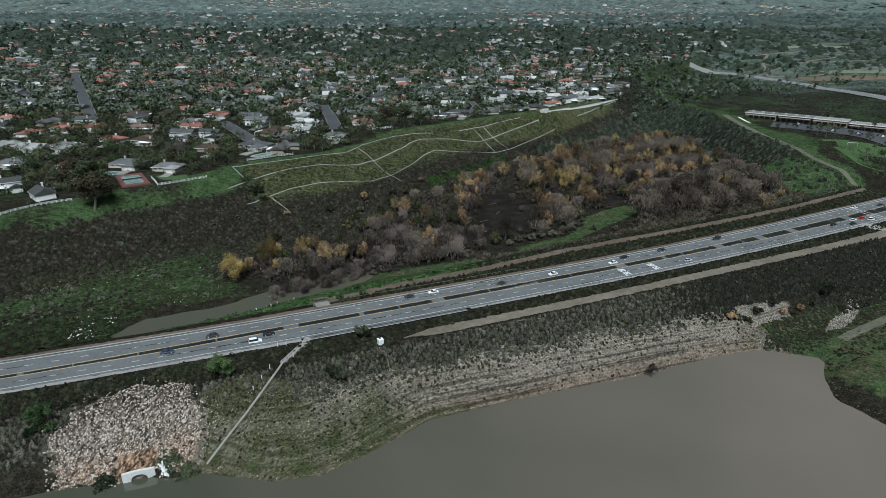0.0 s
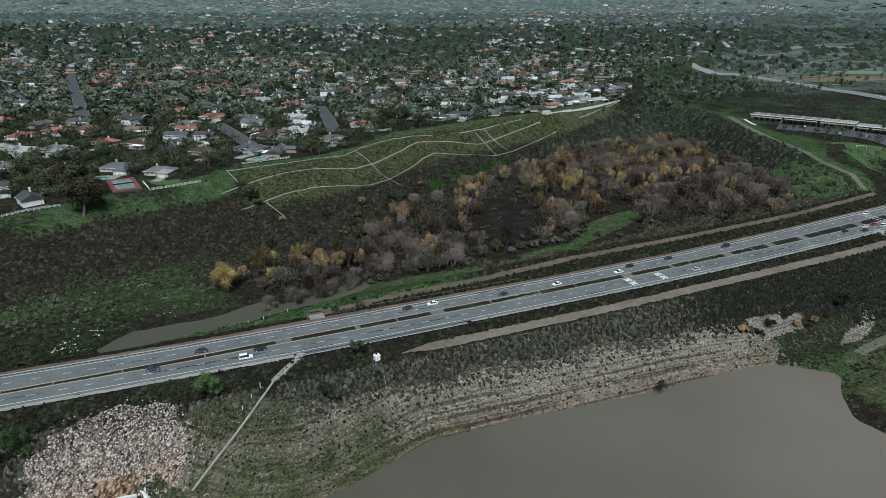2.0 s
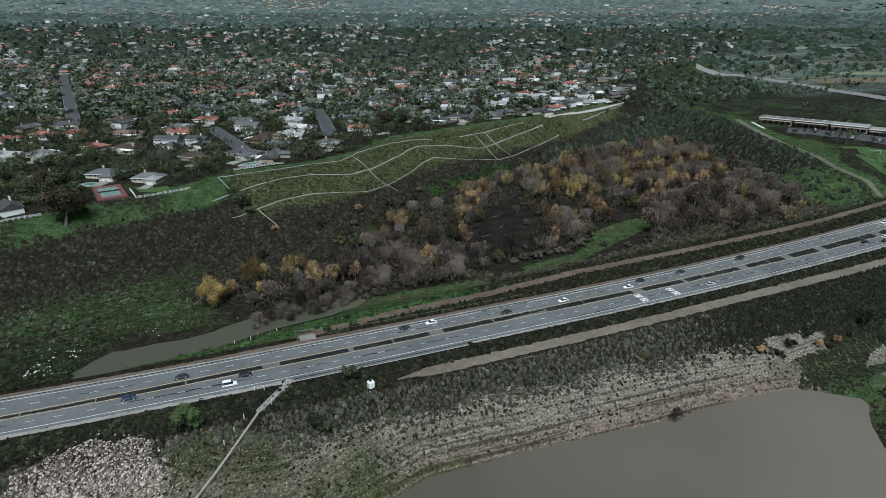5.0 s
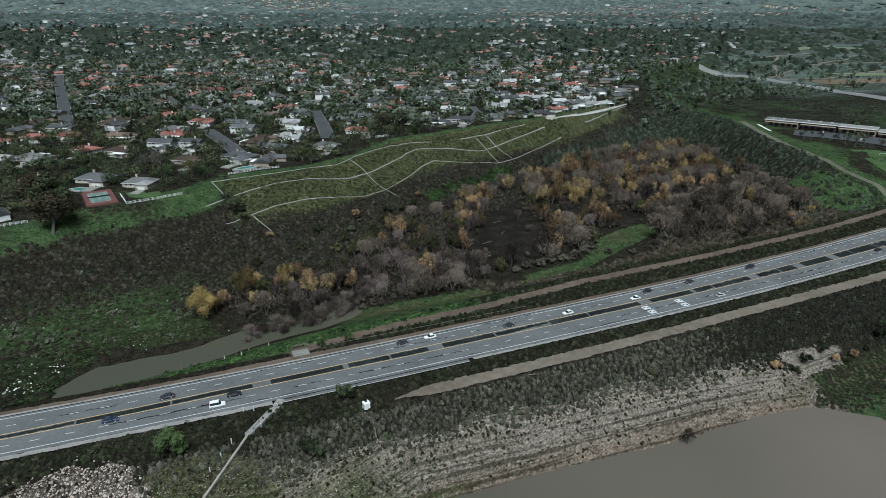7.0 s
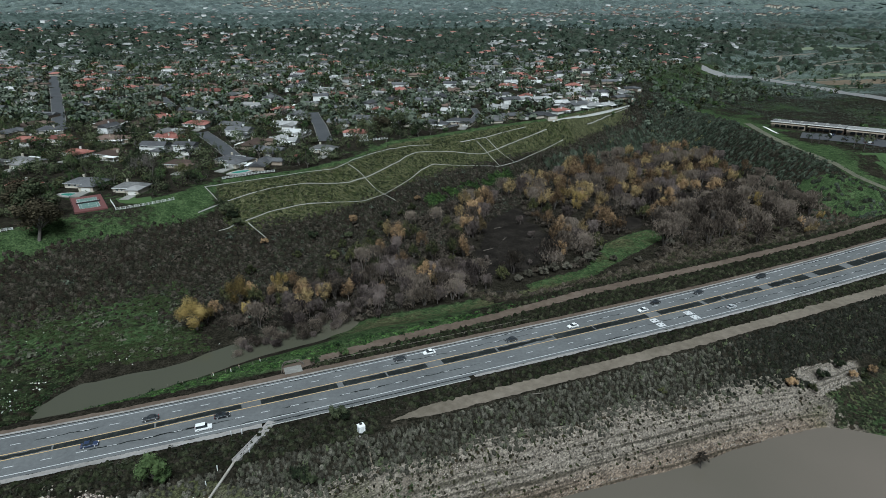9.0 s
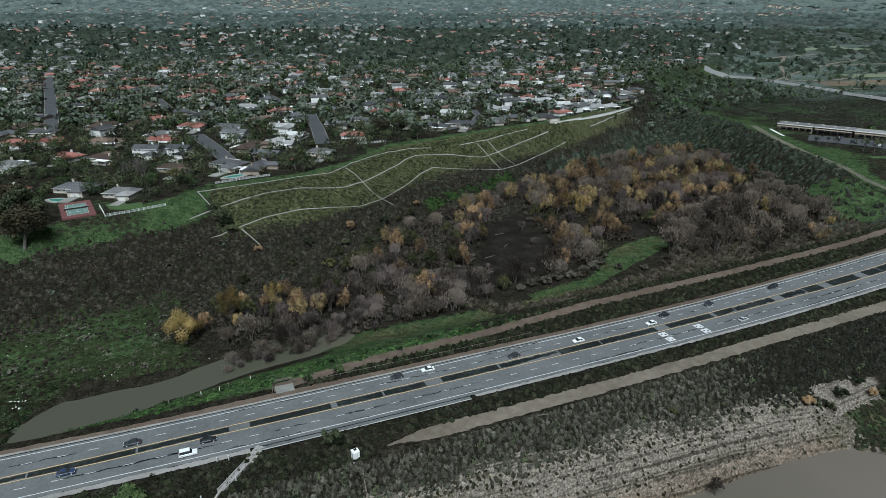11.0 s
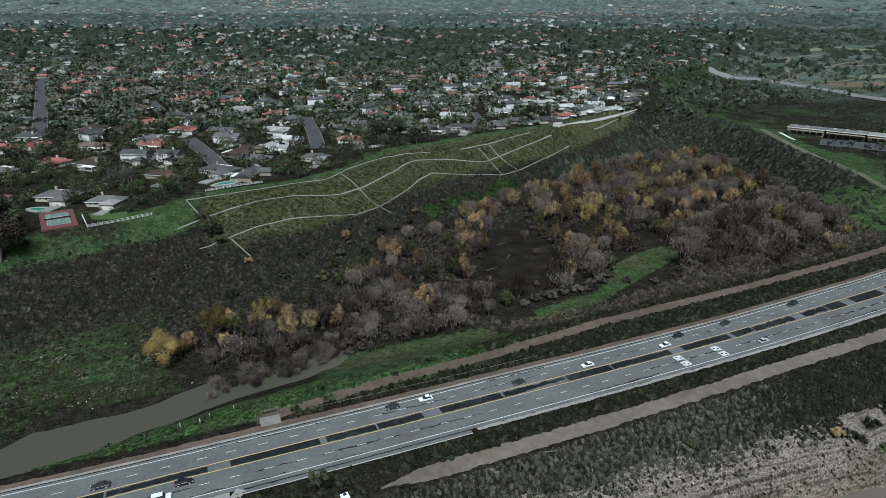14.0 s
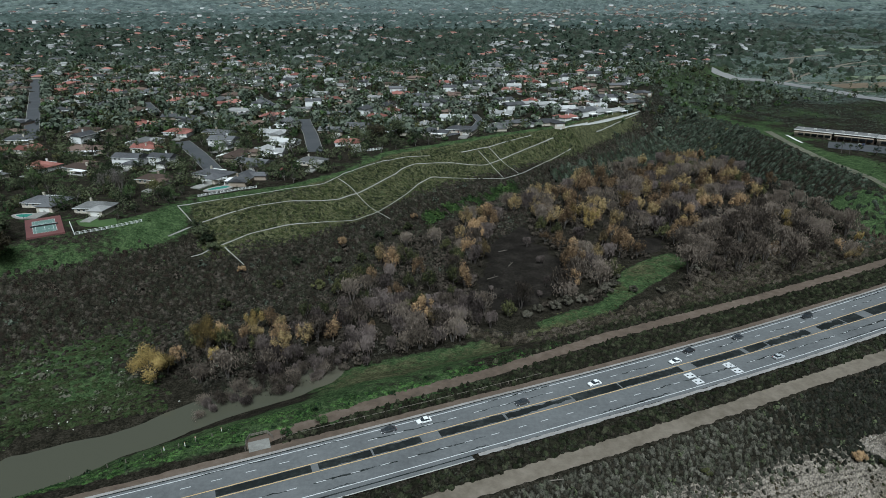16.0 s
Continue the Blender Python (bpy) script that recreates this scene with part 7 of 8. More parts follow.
# ---------------------------------------------------------------- culvert
def culvert():
    root = empty_thing("culvert", "pale concrete culvert headwall with an arched mouth", "culvert")
    bm = bmesh.new()
    W_, H_, R, T = 4.6, 3.6, 2.3, 0.9
    arch = [(-R, 0)] + [(-R * math.cos(math.pi * k / 12), 0.6 + R * 0.72 * math.sin(math.pi * k / 12)) for k in range(13)] + [(R, 0)]
    outer = [(-W_, 0)] + [(-W_ + 2 * W_ * k / 12, H_ - 0.25 * abs(k - 6) / 6) for k in range(13)] + [(W_, 0)]
    rows = []
    for y in (0, T):
        rows.append([bm.verts.new((x, y, z)) for x, z in arch])
        rows.append([bm.verts.new((x, y, z)) for x, z in outer])
    for k in range(len(arch) - 1):
        bm.faces.new((rows[0][k], rows[0][k + 1], rows[1][k + 1], rows[1][k]))
        bm.faces.new((rows[2][k + 1], rows[2][k], rows[3][k], rows[3][k + 1]))
        bm.faces.new((rows[0][k + 1], rows[0][k], rows[2][k], rows[2][k + 1]))
        bm.faces.new((rows[1][k], rows[1][k + 1], rows[3][k + 1], rows[3][k]))
    part("headwall", bm, PALE_ROCK, root)
    bm = bmesh.new()
    deep = []
    for y in (T, 7):
        deep.append([bm.verts.new((x, y, z)) for x, z in arch])
    for k in range(len(arch) - 1):
        bm.faces.new((deep[0][k], deep[0][k + 1], deep[1][k + 1], deep[1][k]))
    bm.faces.new(deep[1])
    part("barrel", bm, METAL_DARK, root)
    root.matrix_basis = at_road(-187.0, -50.8, WATER - 0.3)


culvert()
for k, (u_, v_, n_) in enumerate(((-196.8, -50.2, 70), (-177.8, -49.0, 44), (-173, -53.2, 70))):
    r = np.random.RandomState(k)
    uu, vv = u_ + r.normal(0, 1.5, n_), v_ + r.normal(0, 1.7, n_)
    brush_field("shore_bush", np.stack(xy(uu, vv), 1), 0.9, LEAF_GREEN, "dark green bushes beside the culvert", 18, 70 + k, leaf=0.45)
stone_field("pale_stones", np.stack(xy(-179.5 + np.random.RandomState(9).normal(0, 0.9, 60), -49.5 + np.random.RandomState(10).normal(0, 1.4, 60)), 1), 0.9, PALE_ROCK, "white stones beside the culvert", 7)
stone_field("pale_stones", np.stack(xy(-195.5 + np.random.RandomState(11).normal(0, 1.0, 50), -51.5 + np.random.RandomState(12).normal(0, 1.0, 50)), 1), 0.7, PALE_ROCK, "white stones beside the culvert", 8)


# ---------------------------------------------------------------- drain flume down the bank
def flume():
    root = empty_thing("drain_flume", "pale concrete drain running down the bank into the lake", "drain")
    line = [(-138.0, -25.5), (-145.9, -34.0), (-152.9, -41.0), (-160.9, -47.6), (-167.4, -52.7)]
    for (a, b), (c, d) in zip(line, line[1:]):
        x0, y0 = map(float, xy(a, b))
        x1, y1 = map(float, xy(c, d))
        z0, z1 = stand(x0, y0) + 0.4, max(stand(x1, y1), WATER - 0.3) + 0.4
        L = math.hypot(x1 - x0, y1 - y0)
        bm = bmesh.new()
        for w0, w1, h in ((-0.28, -0.18, 0.5), (0.18, 0.28, 0.5), (-0.18, 0.18, 0.3)):
            box(bm, 0, w0, 0, 1, w1, h)
        for v in bm.verts:
            t = v.co.x
            v.co = Vector((x0 + (x1 - x0) * t - (y1 - y0) / L * v.co.y, y0 + (y1 - y0) * t + (x1 - x0) / L * v.co.y, z0 + (z1 - z0) * t + v.co.z))
        part("channel", bm, FLUME_CONCRETE, root)
    x0, y0 = map(float, xy(-130.4, -17.3))
    x1, y1 = map(float, xy(-138.3, -25.8))
    bm = bmesh.new()
    L = math.hypot(x1 - x0, y1 - y0)
    box(bm, 0, -0.7, -0.9, 1, 0.7, 0.5)
    box(bm, 0, -1.0, -0.9, 1, -0.7, 0.8)
    box(bm, 0, 0.7, -0.9, 1, 1.0, 0.8)
    for v in bm.verts:
        t = v.co.x
        v.co = Vector((x0 + (x1 - x0) * t - (y1 - y0) / L * v.co.y, y0 + (y1 - y0) * t + (x1 - x0) / L * v.co.y, -0.6 - 0.3 * t + v.co.z))
    part("inlet_slab", bm, SHOULDER, root)


flume()
ribbon("inlet_apron", [tuple(map(float, xy(-126, -11.9))), tuple(map(float, xy(-130.3, -17.4)))], 2.6, 0.35, SHOULDER, "concrete apron leading off the road", "apron", edge=0.3, step=1.0)


# ---------------------------------------------------------------- white utility shed
def shed():
    root = empty_thing("utility_shed", "white metal utility shed with a dark roof vent", "shed")
    paint = plain("white_metal_paint", (0.75, 0.75, 0.74), 0.5)
    box_part("body", paint, root, (-0.95, -0.95, -0.3, 0.95, 0.95, 2.6))
    box_part("roof", paint, root, (-1.05, -1.05, 2.6, 1.05, 1.05, 2.75))
    box_part("vent", METAL_DARK, root, (-0.3, 0.1, 2.75, 0.5, 0.7, 3.0))
    box_part("door", plain("shed_door_paint", (0.62, 0.62, 0.61), 0.5), root, (-0.45, -1.0, 0.1, 0.45, -0.93, 2.2))
    box_part("base", CONCRETE, root, (-1.2, -1.2, -0.5, 1.2, 1.2, 0.05))
    root.matrix_basis = at_road(-102, -26, None, 8)


shed()


# ---------------------------------------------------------------- lookout apron and its railing
def lookout():
    pad = ribbon("concrete_pad", [tuple(map(float, xy(-117.5, 15.4))), tuple(map(float, xy(-111.5, 15.4)))], 5.2, 0.3, PATH_CONCRETE, "pale concrete pad off the road's shoulder", "pad", step=1.0)
    root = empty_thing("railing", "weathered timber railing round the concrete pad", "railing")
    pts = [(-118.5, 14.6), (-117.8, 18.2), (-116.6, 20.4), (-111.5, 20.4), (-110.4, 17.5)]
    for k, (a, b) in enumerate(pts):
        p = box_part("post", WOOD, root, (-0.09, -0.09, -1.5, 0.09, 0.09, 1.2))
        p.matrix_basis = at_road(a, b, -0.5)
    for (a, b), (c, d) in zip(pts, pts[1:]):
        x0, y0 = map(float, xy(a, b))
        x1, y1 = map(float, xy(c, d))
        L, ang = math.hypot(x1 - x0, y1 - y0), math.degrees(math.atan2(y1 - y0, x1 - x0))
        for z in (0.45, 0.8, 1.1):
            r = box_part("rail", WOOD, root, (0, -0.04, z - 0.07, L, 0.04, z + 0.07))
            r.matrix_basis = pose(x0, y0, -0.5, 0, 0, ang)


lookout()
ribbon("foot_trail", [tuple(map(float, xy(u_, v_))) for u_, v_ in ((-101, -29), (-101.8, -35), (-101.7, -41), (-102, -46))], 0.3, 0.45, DIRT, "thin pale trail down the bank below the shed", "path", edge=0.15, step=1.0)


def fence(name, pts, gap, height_, mat, label, rails=(0.4, 0.9), group="", post=0.08):
    """Posts and rails along a line of plan points, following the ground."""
    root = empty_thing(name, label, "fence", group=group)
    bm = bmesh.new()
    box(bm, -post, -post, -0.4, post, post, height_)
    me = bpy.data.meshes.new("post")
    bm.to_mesh(me)
    bm.free()
    me.materials.append(mat)
    pts = np.asarray(pts, float)
    seg = np.r_[0, np.cumsum(np.hypot(*np.diff(pts, axis=0).T))]
    n = max(1, round(seg[-1] / gap))
    t = np.linspace(0, seg[-1], n + 1)
    c = [(float(np.interp(k, seg, pts[:, 0])), float(np.interp(k, seg, pts[:, 1]))) for k in t]
    z = [stand(*p) for p in c]
    for p, h in zip(c, z):
        o = new("post", me)
        o.parent = root
        o.matrix_basis = pose(p[0], p[1], h)
    for k in range(n):
        (x0, y0), (x1, y1) = c[k], c[k + 1]
        L = math.hypot(x1 - x0, y1 - y0) + 1e-6
        bm = bmesh.new()
        if not rails:
            bm.free()
            break
        for r in rails:
            box(bm, 0, -post * 0.6, r * height_ - 0.06, 1, post * 0.6, r * height_ + 0.06)
        for v in bm.verts:
            s = v.co.x
            v.co = Vector((x0 + (x1 - x0) * s - (y1 - y0) / L * v.co.y, y0 + (y1 - y0) * s + (x1 - x0) / L * v.co.y, z[k] + (z[k + 1] - z[k]) * s + v.co.z))
        part("rail", bm, mat, root)
    return root


FENCE_WHITE = plain("white_fence_paint", (0.62, 0.62, 0.6), 0.6)
fence("white_fence", ((-242, 310), (-239, 316), (-230, 329), (-216, 341)), 2.5, 1.4, FENCE_WHITE, "white post-and-rail fence along the slope's edge", (0.3, 0.6, 0.95), post=0.12)
fence("white_fence", ((-190, 387), (-180, 373), (-169, 383), (-157, 395)), 2.5, 1.4, FENCE_WHITE, "white balustrade fence round a lawn", (0.15, 0.5, 0.95), post=0.12)
fence("white_fence", ((-141, 432), (-122, 445), (-112, 450)), 2.2, 1.3, FENCE_WHITE, "white balustrade fence below a pool terrace", (0.15, 0.5, 0.95), post=0.12)
fence("white_fence", ((-67, 540), (-52, 545), (-45, 549)), 2.4, 1.7, FENCE_WHITE, "tall white picket fence at the garden's end", (0.2, 0.5, 0.9), post=0.2)
fence("white_fence", ((-244, 350), (-231, 335)), 2.5, 1.2, FENCE_WHITE, "white rail fence beside a drive", (0.3, 0.9), post=0.12)
fence("wire_fence", tuple(tuple(map(float, xy(u_, 16.3))) for u_ in (-108, -60, -20)), 3.2, 1.1, WOOD, "low timber post fence along the verge", (0.85,), post=0.07)
fence("pond_fence", tuple(tuple(map(float, xy(u_, v_))) for u_, v_ in ((-165, 27), (-150, 27.5), (-135, 28), (-122, 27))), 5, 1.3, WOOD, "thin timber posts beside the pond", (), post=0.1)
fence("marsh_fence", tuple(tuple(map(float, xy(u_, v_))) for u_, v_ in ((-24, 76), (-16, 69), (-6, 63), (4, 60))), 2.2, 1.6, DARK_WOOD, "old dark timber fence across the marsh", (0.45, 0.9), post=0.11)
for u_, v_ in ((-131.5, 28.7), (-134.5, 26.5), (-140.5, 29.5), (-124, 30)):
    root = empty_thing("marker_post", "slim white marker post in the weeds", "post", group="marker posts")
    box_part("post", FENCE_WHITE, root, (-0.12, -0.12, -0.4, 0.12, 0.12, 1.35))
    box_part("cap", plain("marker_cap", (0.5, 0.32, 0.2), 0.6), root, (-0.14, -0.14, 1.35, 0.14, 0.14, 1.5))
    root.matrix_basis = at_road(u_, v_)


def white_wall():
    root = empty_thing("garden_wall", "long white retaining wall above the grassy slope", "wall")
    pts = [(105, 635), (135, 662), (172, 700), (207, 739)]
    for (x0, y0), (x1, y1) in zip(pts, pts[1:]):
        L, ang = math.hypot(x1 - x0, y1 - y0), math.degrees(math.atan2(y1 - y0, x1 - x0))
        z = min(stand(x0, y0), stand(x1, y1))
        w = box_part("wall_run", WHITE_WALL, root, (0, -0.2, -1.5, L, 0.2, 2.2))
        w.matrix_basis = pose(x0, y0, z, 0, 0, ang)
        w = box_part("coping", CONCRETE, root, (0, -0.3, 2.2, L, 0.3, 2.35))
        w.matrix_basis = pose(x0, y0, z, 0, 0, ang)


white_wall()


# ---------------------------------------------------------------- tennis court and pools
def tennis_court():
    root = empty_thing("tennis_court", "green tennis court with a red surround and white lines", "tennis court")
    box_part("surround", COURT_RED, root, (-17.5, -8.8, -2.5, 17.5, 8.8, 0.0))
    box_part("playing_field", COURT_GREEN, root, (-11.9, -5.5, 0.0, 11.9, 5.5, 0.02))
    for b in ((-11.9, -5.5, 11.9, -5.35), (-11.9, 5.35, 11.9, 5.5), (-11.9, -4.15, 11.9, -4.05), (-11.9, 4.05, 11.9, 4.15), (-11.9, -5.35, -11.75, 5.35),
              (11.75, -5.35, 11.9, 5.35), (-6.45, -4.05, -6.35, 4.05), (6.35, -4.05, 6.45, 4.05), (-6.35, -0.06, 6.35, 0.06)):
        box_part("line", PAINT_WHITE, root, (b[0], b[1], 0.021, b[2], b[3], 0.03))
    box_part("net", METAL_DARK, root, (-0.03, -6.3, 0.1, 0.03, 6.3, 0.95))
    box_part("net_band", PAINT_WHITE, root, (-0.05, -6.3, 0.95, 0.05, 6.3, 1.05))
    for y in (-6.4, 6.4):
        box_part("net_post", METAL_DARK, root, (-0.08, y - 0.08, 0, 0.08, y + 0.08, 1.15))
    for x in np.linspace(-17.4, 17.4, 9):
        for y in (-8.7, 8.7):
            box_part("fence_post", METAL_DARK, root, (x - 0.05, y - 0.05, 0, x + 0.05, y + 0.05, 3.0))
    root.matrix_basis = pose(-200, 382, 16.15, 0, 0, -56) @ Matrix.Diagonal((0.92, 0.92, 1, 1))


tennis_court()


def pool(name, x, y, turn, L, W_, label):
    root = empty_thing("swimming_pool", label, "pool", group="garden pools")
    z = max(stand(x + a, y + b) for a in (-L / 2, L / 2) for b in (-W_ / 2, W_ / 2)) + 0.25
    for part_name, mat, r, z0, z1 in (("deck", SHOULDER, 2.2, -2.5, 0.0), ("coping", CONCRETE, 0.5, 0.0, 0.05), ("pool_water", POOL, 0.0, 0.05, 0.07)):
        bm = bmesh.new()
        ring = [((L / 2 + r) * math.cos(a) * (1 + 0.12 * math.cos(2 * a)), (W_ / 2 + r) * math.sin(a) * (1 + 0.15 * math.cos(a))) for a in np.linspace(0, 2 * math.pi, 28)[:-1]]
        lo, hi = [bm.verts.new((*p, z0)) for p in ring], [bm.verts.new((*p, z1)) for p in ring]
        bm.faces.new(hi)
        for k in range(len(ring)):
            j = (k + 1) % len(ring)
            bm.faces.new((lo[k], lo[j], hi[j], hi[k]))
        part(part_name, bm, mat, root)
    root.matrix_basis = pose(x, y, z, 0, 0, turn)


pool("a", -220, 398.5, -10, 10, 5, "turquoise garden swimming pool behind a tennis court")
pool("b", -134.5, 448, 38, 12, 5.5, "turquoise garden swimming pool on a terrace")


def pergola():
    root = empty_thing("pergola", "white pergola over a pool terrace", "pergola")
    for x in (-7, -2.3, 2.3, 7):
        for y in (-1.8, 1.8):
            box_part("post", FENCE_WHITE, root, (x - 0.12, y - 0.12, -0.6, x + 0.12, y + 0.12, 2.6))
    for y in (-1.8, 1.8):
        box_part("beam", FENCE_WHITE, root, (-7.6, y - 0.1, 2.6, 7.6, y + 0.1, 2.85))
    for x in np.linspace(-7.3, 7.3, 17):
        box_part("slat", FENCE_WHITE, root, (x - 0.14, -2.6, 2.85, x + 0.14, 2.6, 3.0))
    root.matrix_basis = pose(-140.5, 459, stand(-140.5, 459), 0, 0, 25)


pergola()


def gazebo():
    root = empty_thing("gazebo", "small garden gazebo with a red roof", "gazebo")
    for x in (-1.7, 1.7):
        for y in (-1.7, 1.7):
            box_part("post", WOOD, root, (x - 0.1, y - 0.1, -0.4, x + 0.1, y + 0.1, 2.4))
    bm = bmesh.new()
    c = [bm.verts.new(p) for p in ((-2.3, -2.3, 2.4), (2.3, -2.3, 2.4), (2.3, 2.3, 2.4), (-2.3, 2.3, 2.4), (0, 0, 3.9))]
    for k in range(4):
        bm.faces.new((c[k], c[(k + 1) % 4], c[4]))
    bm.faces.new(c[3::-1])
    part("roof", bm, ROOF_TERRA, root)
    root.matrix_basis = pose(-104, 483, stand(-104, 483), 0, 0, 20)


gazebo()


# ---------------------------------------------------------------- cars
def car(paint, label, van=False):
    root = empty_thing("car", label, "car", group="cars on the road")
    L, W_ = (4.9, 1.95) if van else (4.6, 1.82)
    top = 1.85 if van else 1.45
    belt = 1.0 if van else 0.9
    body = [(-L / 2, 0.35), (-L / 2, 0.72), (-L / 2 + 0.1, belt), (L / 2 - 1.25, belt), (L / 2 - 0.15, 0.75), (L / 2, 0.6), (L / 2, 0.35)]
    bm = bmesh.new()
    sides = []
    for y, k in ((-W_ / 2, 1), (-W_ / 2 + 0.08, 0), (W_ / 2 - 0.08, 0), (W_ / 2, 1)):
        sides.append([bm.verts.new((x * (1 if k else 1.0), y, z - (0.06 if k and z > 0.7 else 0))) for x, z in body])
    for a, b in zip(sides, sides[1:]):
        for k in range(len(body)):
            j = (k + 1) % len(body)
            bm.faces.new((a[k], b[k], b[j], a[j]))
    bm.faces.new(sides[0])
    bm.faces.new(sides[-1][::-1])
    part("body", bm, paint, root)
    cab = [(-L / 2 + (0.15 if van else 0.55), belt), (-L / 2 + (0.35 if van else 1.15), top), (L / 2 - (1.95 if van else 2.2), top), (L / 2 - 1.3, belt)]
    bm = bmesh.new()
    lo = [[bm.verts.new((x, s * (W_ / 2 - (0.08 if z == belt else 0.22)), z)) for x, z in cab] for s in (-1, 1)]
    for k in range(4):
        j = (k + 1) % 4
        bm.faces.new((lo[0][k], lo[0][j], lo[1][j], lo[1][k]))
    bm.faces.new(lo[0][::-1])
    bm.faces.new(lo[1])
    part("cabin_glass", bm, GLASS, root, "dark car windows")
    box_part("roof_panel", paint, root, (cab[1][0] - 0.05, -W_ / 2 + 0.2, top - 0.02, cab[2][0] + 0.05, W_ / 2 - 0.2, top + 0.05))
    for x in (-L / 2 + 0.85, L / 2 - 0.9):
        for s in (-1, 1):
            bm = bmesh.new()
            bmesh.ops.create_cone(bm, cap_ends=True, segments=14, radius1=0.33, radius2=0.33, depth=0.22, matrix=pose(x, s * (W_ / 2 - 0.1), 0.33, 90))
            w = part("wheel", bm, RUBBER, root)
            bm = bmesh.new()
            bmesh.ops.create_cone(bm, cap_ends=True, segments=10, radius1=0.2, radius2=0.2, depth=0.24, matrix=pose(x, s * (W_ / 2 - 0.1), 0.33, 90))
            part("rim", bm, LAMP_GLASS, w)
    for s in (-1, 1):
        box_part("headlight", LAMP_GLASS, root, (L / 2 - 0.12, s * 0.62 - 0.2, 0.58, L / 2 + 0.02, s * 0.62 + 0.2, 0.72))
        box_part("tail_light", TAIL_RED, root, (-L / 2 - 0.02, s * 0.68 - 0.15, 0.65, -L / 2 + 0.1, s * 0.68 + 0.15, 0.82))
        box_part("side_mirror", paint, root, (L / 2 - 1.55, s * (W_ / 2 + 0.08) - 0.08, 0.9, L / 2 - 1.4, s * (W_ / 2 + 0.08) + 0.08, 1.04))
    return root


PAINTS = {"white": (0.75, 0.75, 0.74), "black": (0.015, 0.015, 0.017), "red": (0.42, 0.02, 0.025), "grey": (0.035, 0.037, 0.04), "blue": (0.03, 0.042, 0.085), "silver": (0.42, 0.43, 0.44)}
CARS = {}
for c, rgb in PAINTS.items():
    CARS[c] = car(plain(c + "_car_paint", rgb, 0.3), f"{c} saloon car on the asphalt road")
CARS["van"] = car(plain("black_van_paint", (0.02, 0.021, 0.022), 0.3), "black tall van on the asphalt road", True)
CARS["suv"] = car(plain("white_suv_paint", (0.72, 0.72, 0.72), 0.3), "white tall estate car on the asphalt road", True)
ON_ROAD = (("grey", -160.0, 1), ("black", -139.7, 2), ("suv", -145.3, 3), ("grey", -78.2, 0), ("white", -66.8, 0), ("grey", -34.6, 1),
           ("white", -6.8, 1), ("white", 28.1, 1), ("black", 38, 0), ("grey", 62.6, 0), ("silver", 64.8, 3), ("van", 102.4, 0),
           ("white", 227, 0), ("white", 202.3, 2), ("red", 211.2, 2), ("suv", 213.7, 3), ("black", 184, 2), ("black", 196.2, 3), ("grey", 248, 1), ("blue", -176, 2))
for c, u_, k in ON_ROAD:
    copy_thing(CARS[c], at_road(u_, lane(u_, k), 0.06, 0 if k > 1 else 180))

# ---------------------------------------------------------------- crossing at the road's far end
for u_ in (222.5, 226.5):
    strip("crossing_line", (u_, u_ + 0.5), 12, -11, 0.068, PAINT_WHITE, "", drape=False, parent=road)
ribbon("side_road", [tuple(map(float, xy(u_, v_))) for u_, v_ in ((200, -12), (207, -22), (216, -34), (235, -52))], 8, 0.5, SHOULDER, "pale concrete side road leading off the road", "road", edge=0.4)


def signal_mast(u_, v_, turn):
    root = empty_thing("traffic_signal", "grey metal traffic signal mast at the crossing", "traffic signal", group="traffic signals")
    bm = bmesh.new()
    bmesh.ops.create_cone(bm, cap_ends=True, segments=10, radius1=0.16, radius2=0.11, depth=7, matrix=pose(0, 0, 3.3))
    part("mast", bm, METAL_DARK, root)
    bm = bmesh.new()
    bmesh.ops.create_cone(bm, cap_ends=True, segments=8, radius1=0.1, radius2=0.06, depth=9, matrix=pose(4.5, 0, 6.4, 0, 90))
    part("arm", bm, METAL_DARK, root)
    for x in (4, 8):
        box_part("signal_head", METAL_DARK, root, (x - 0.2, -0.2, 5.6, x + 0.2, 0.2, 6.6))
    root.matrix_basis = at_road(u_, v_, None, turn)


signal_mast(224, 14.5, -90)
signal_mast(232, -13.5, 90)


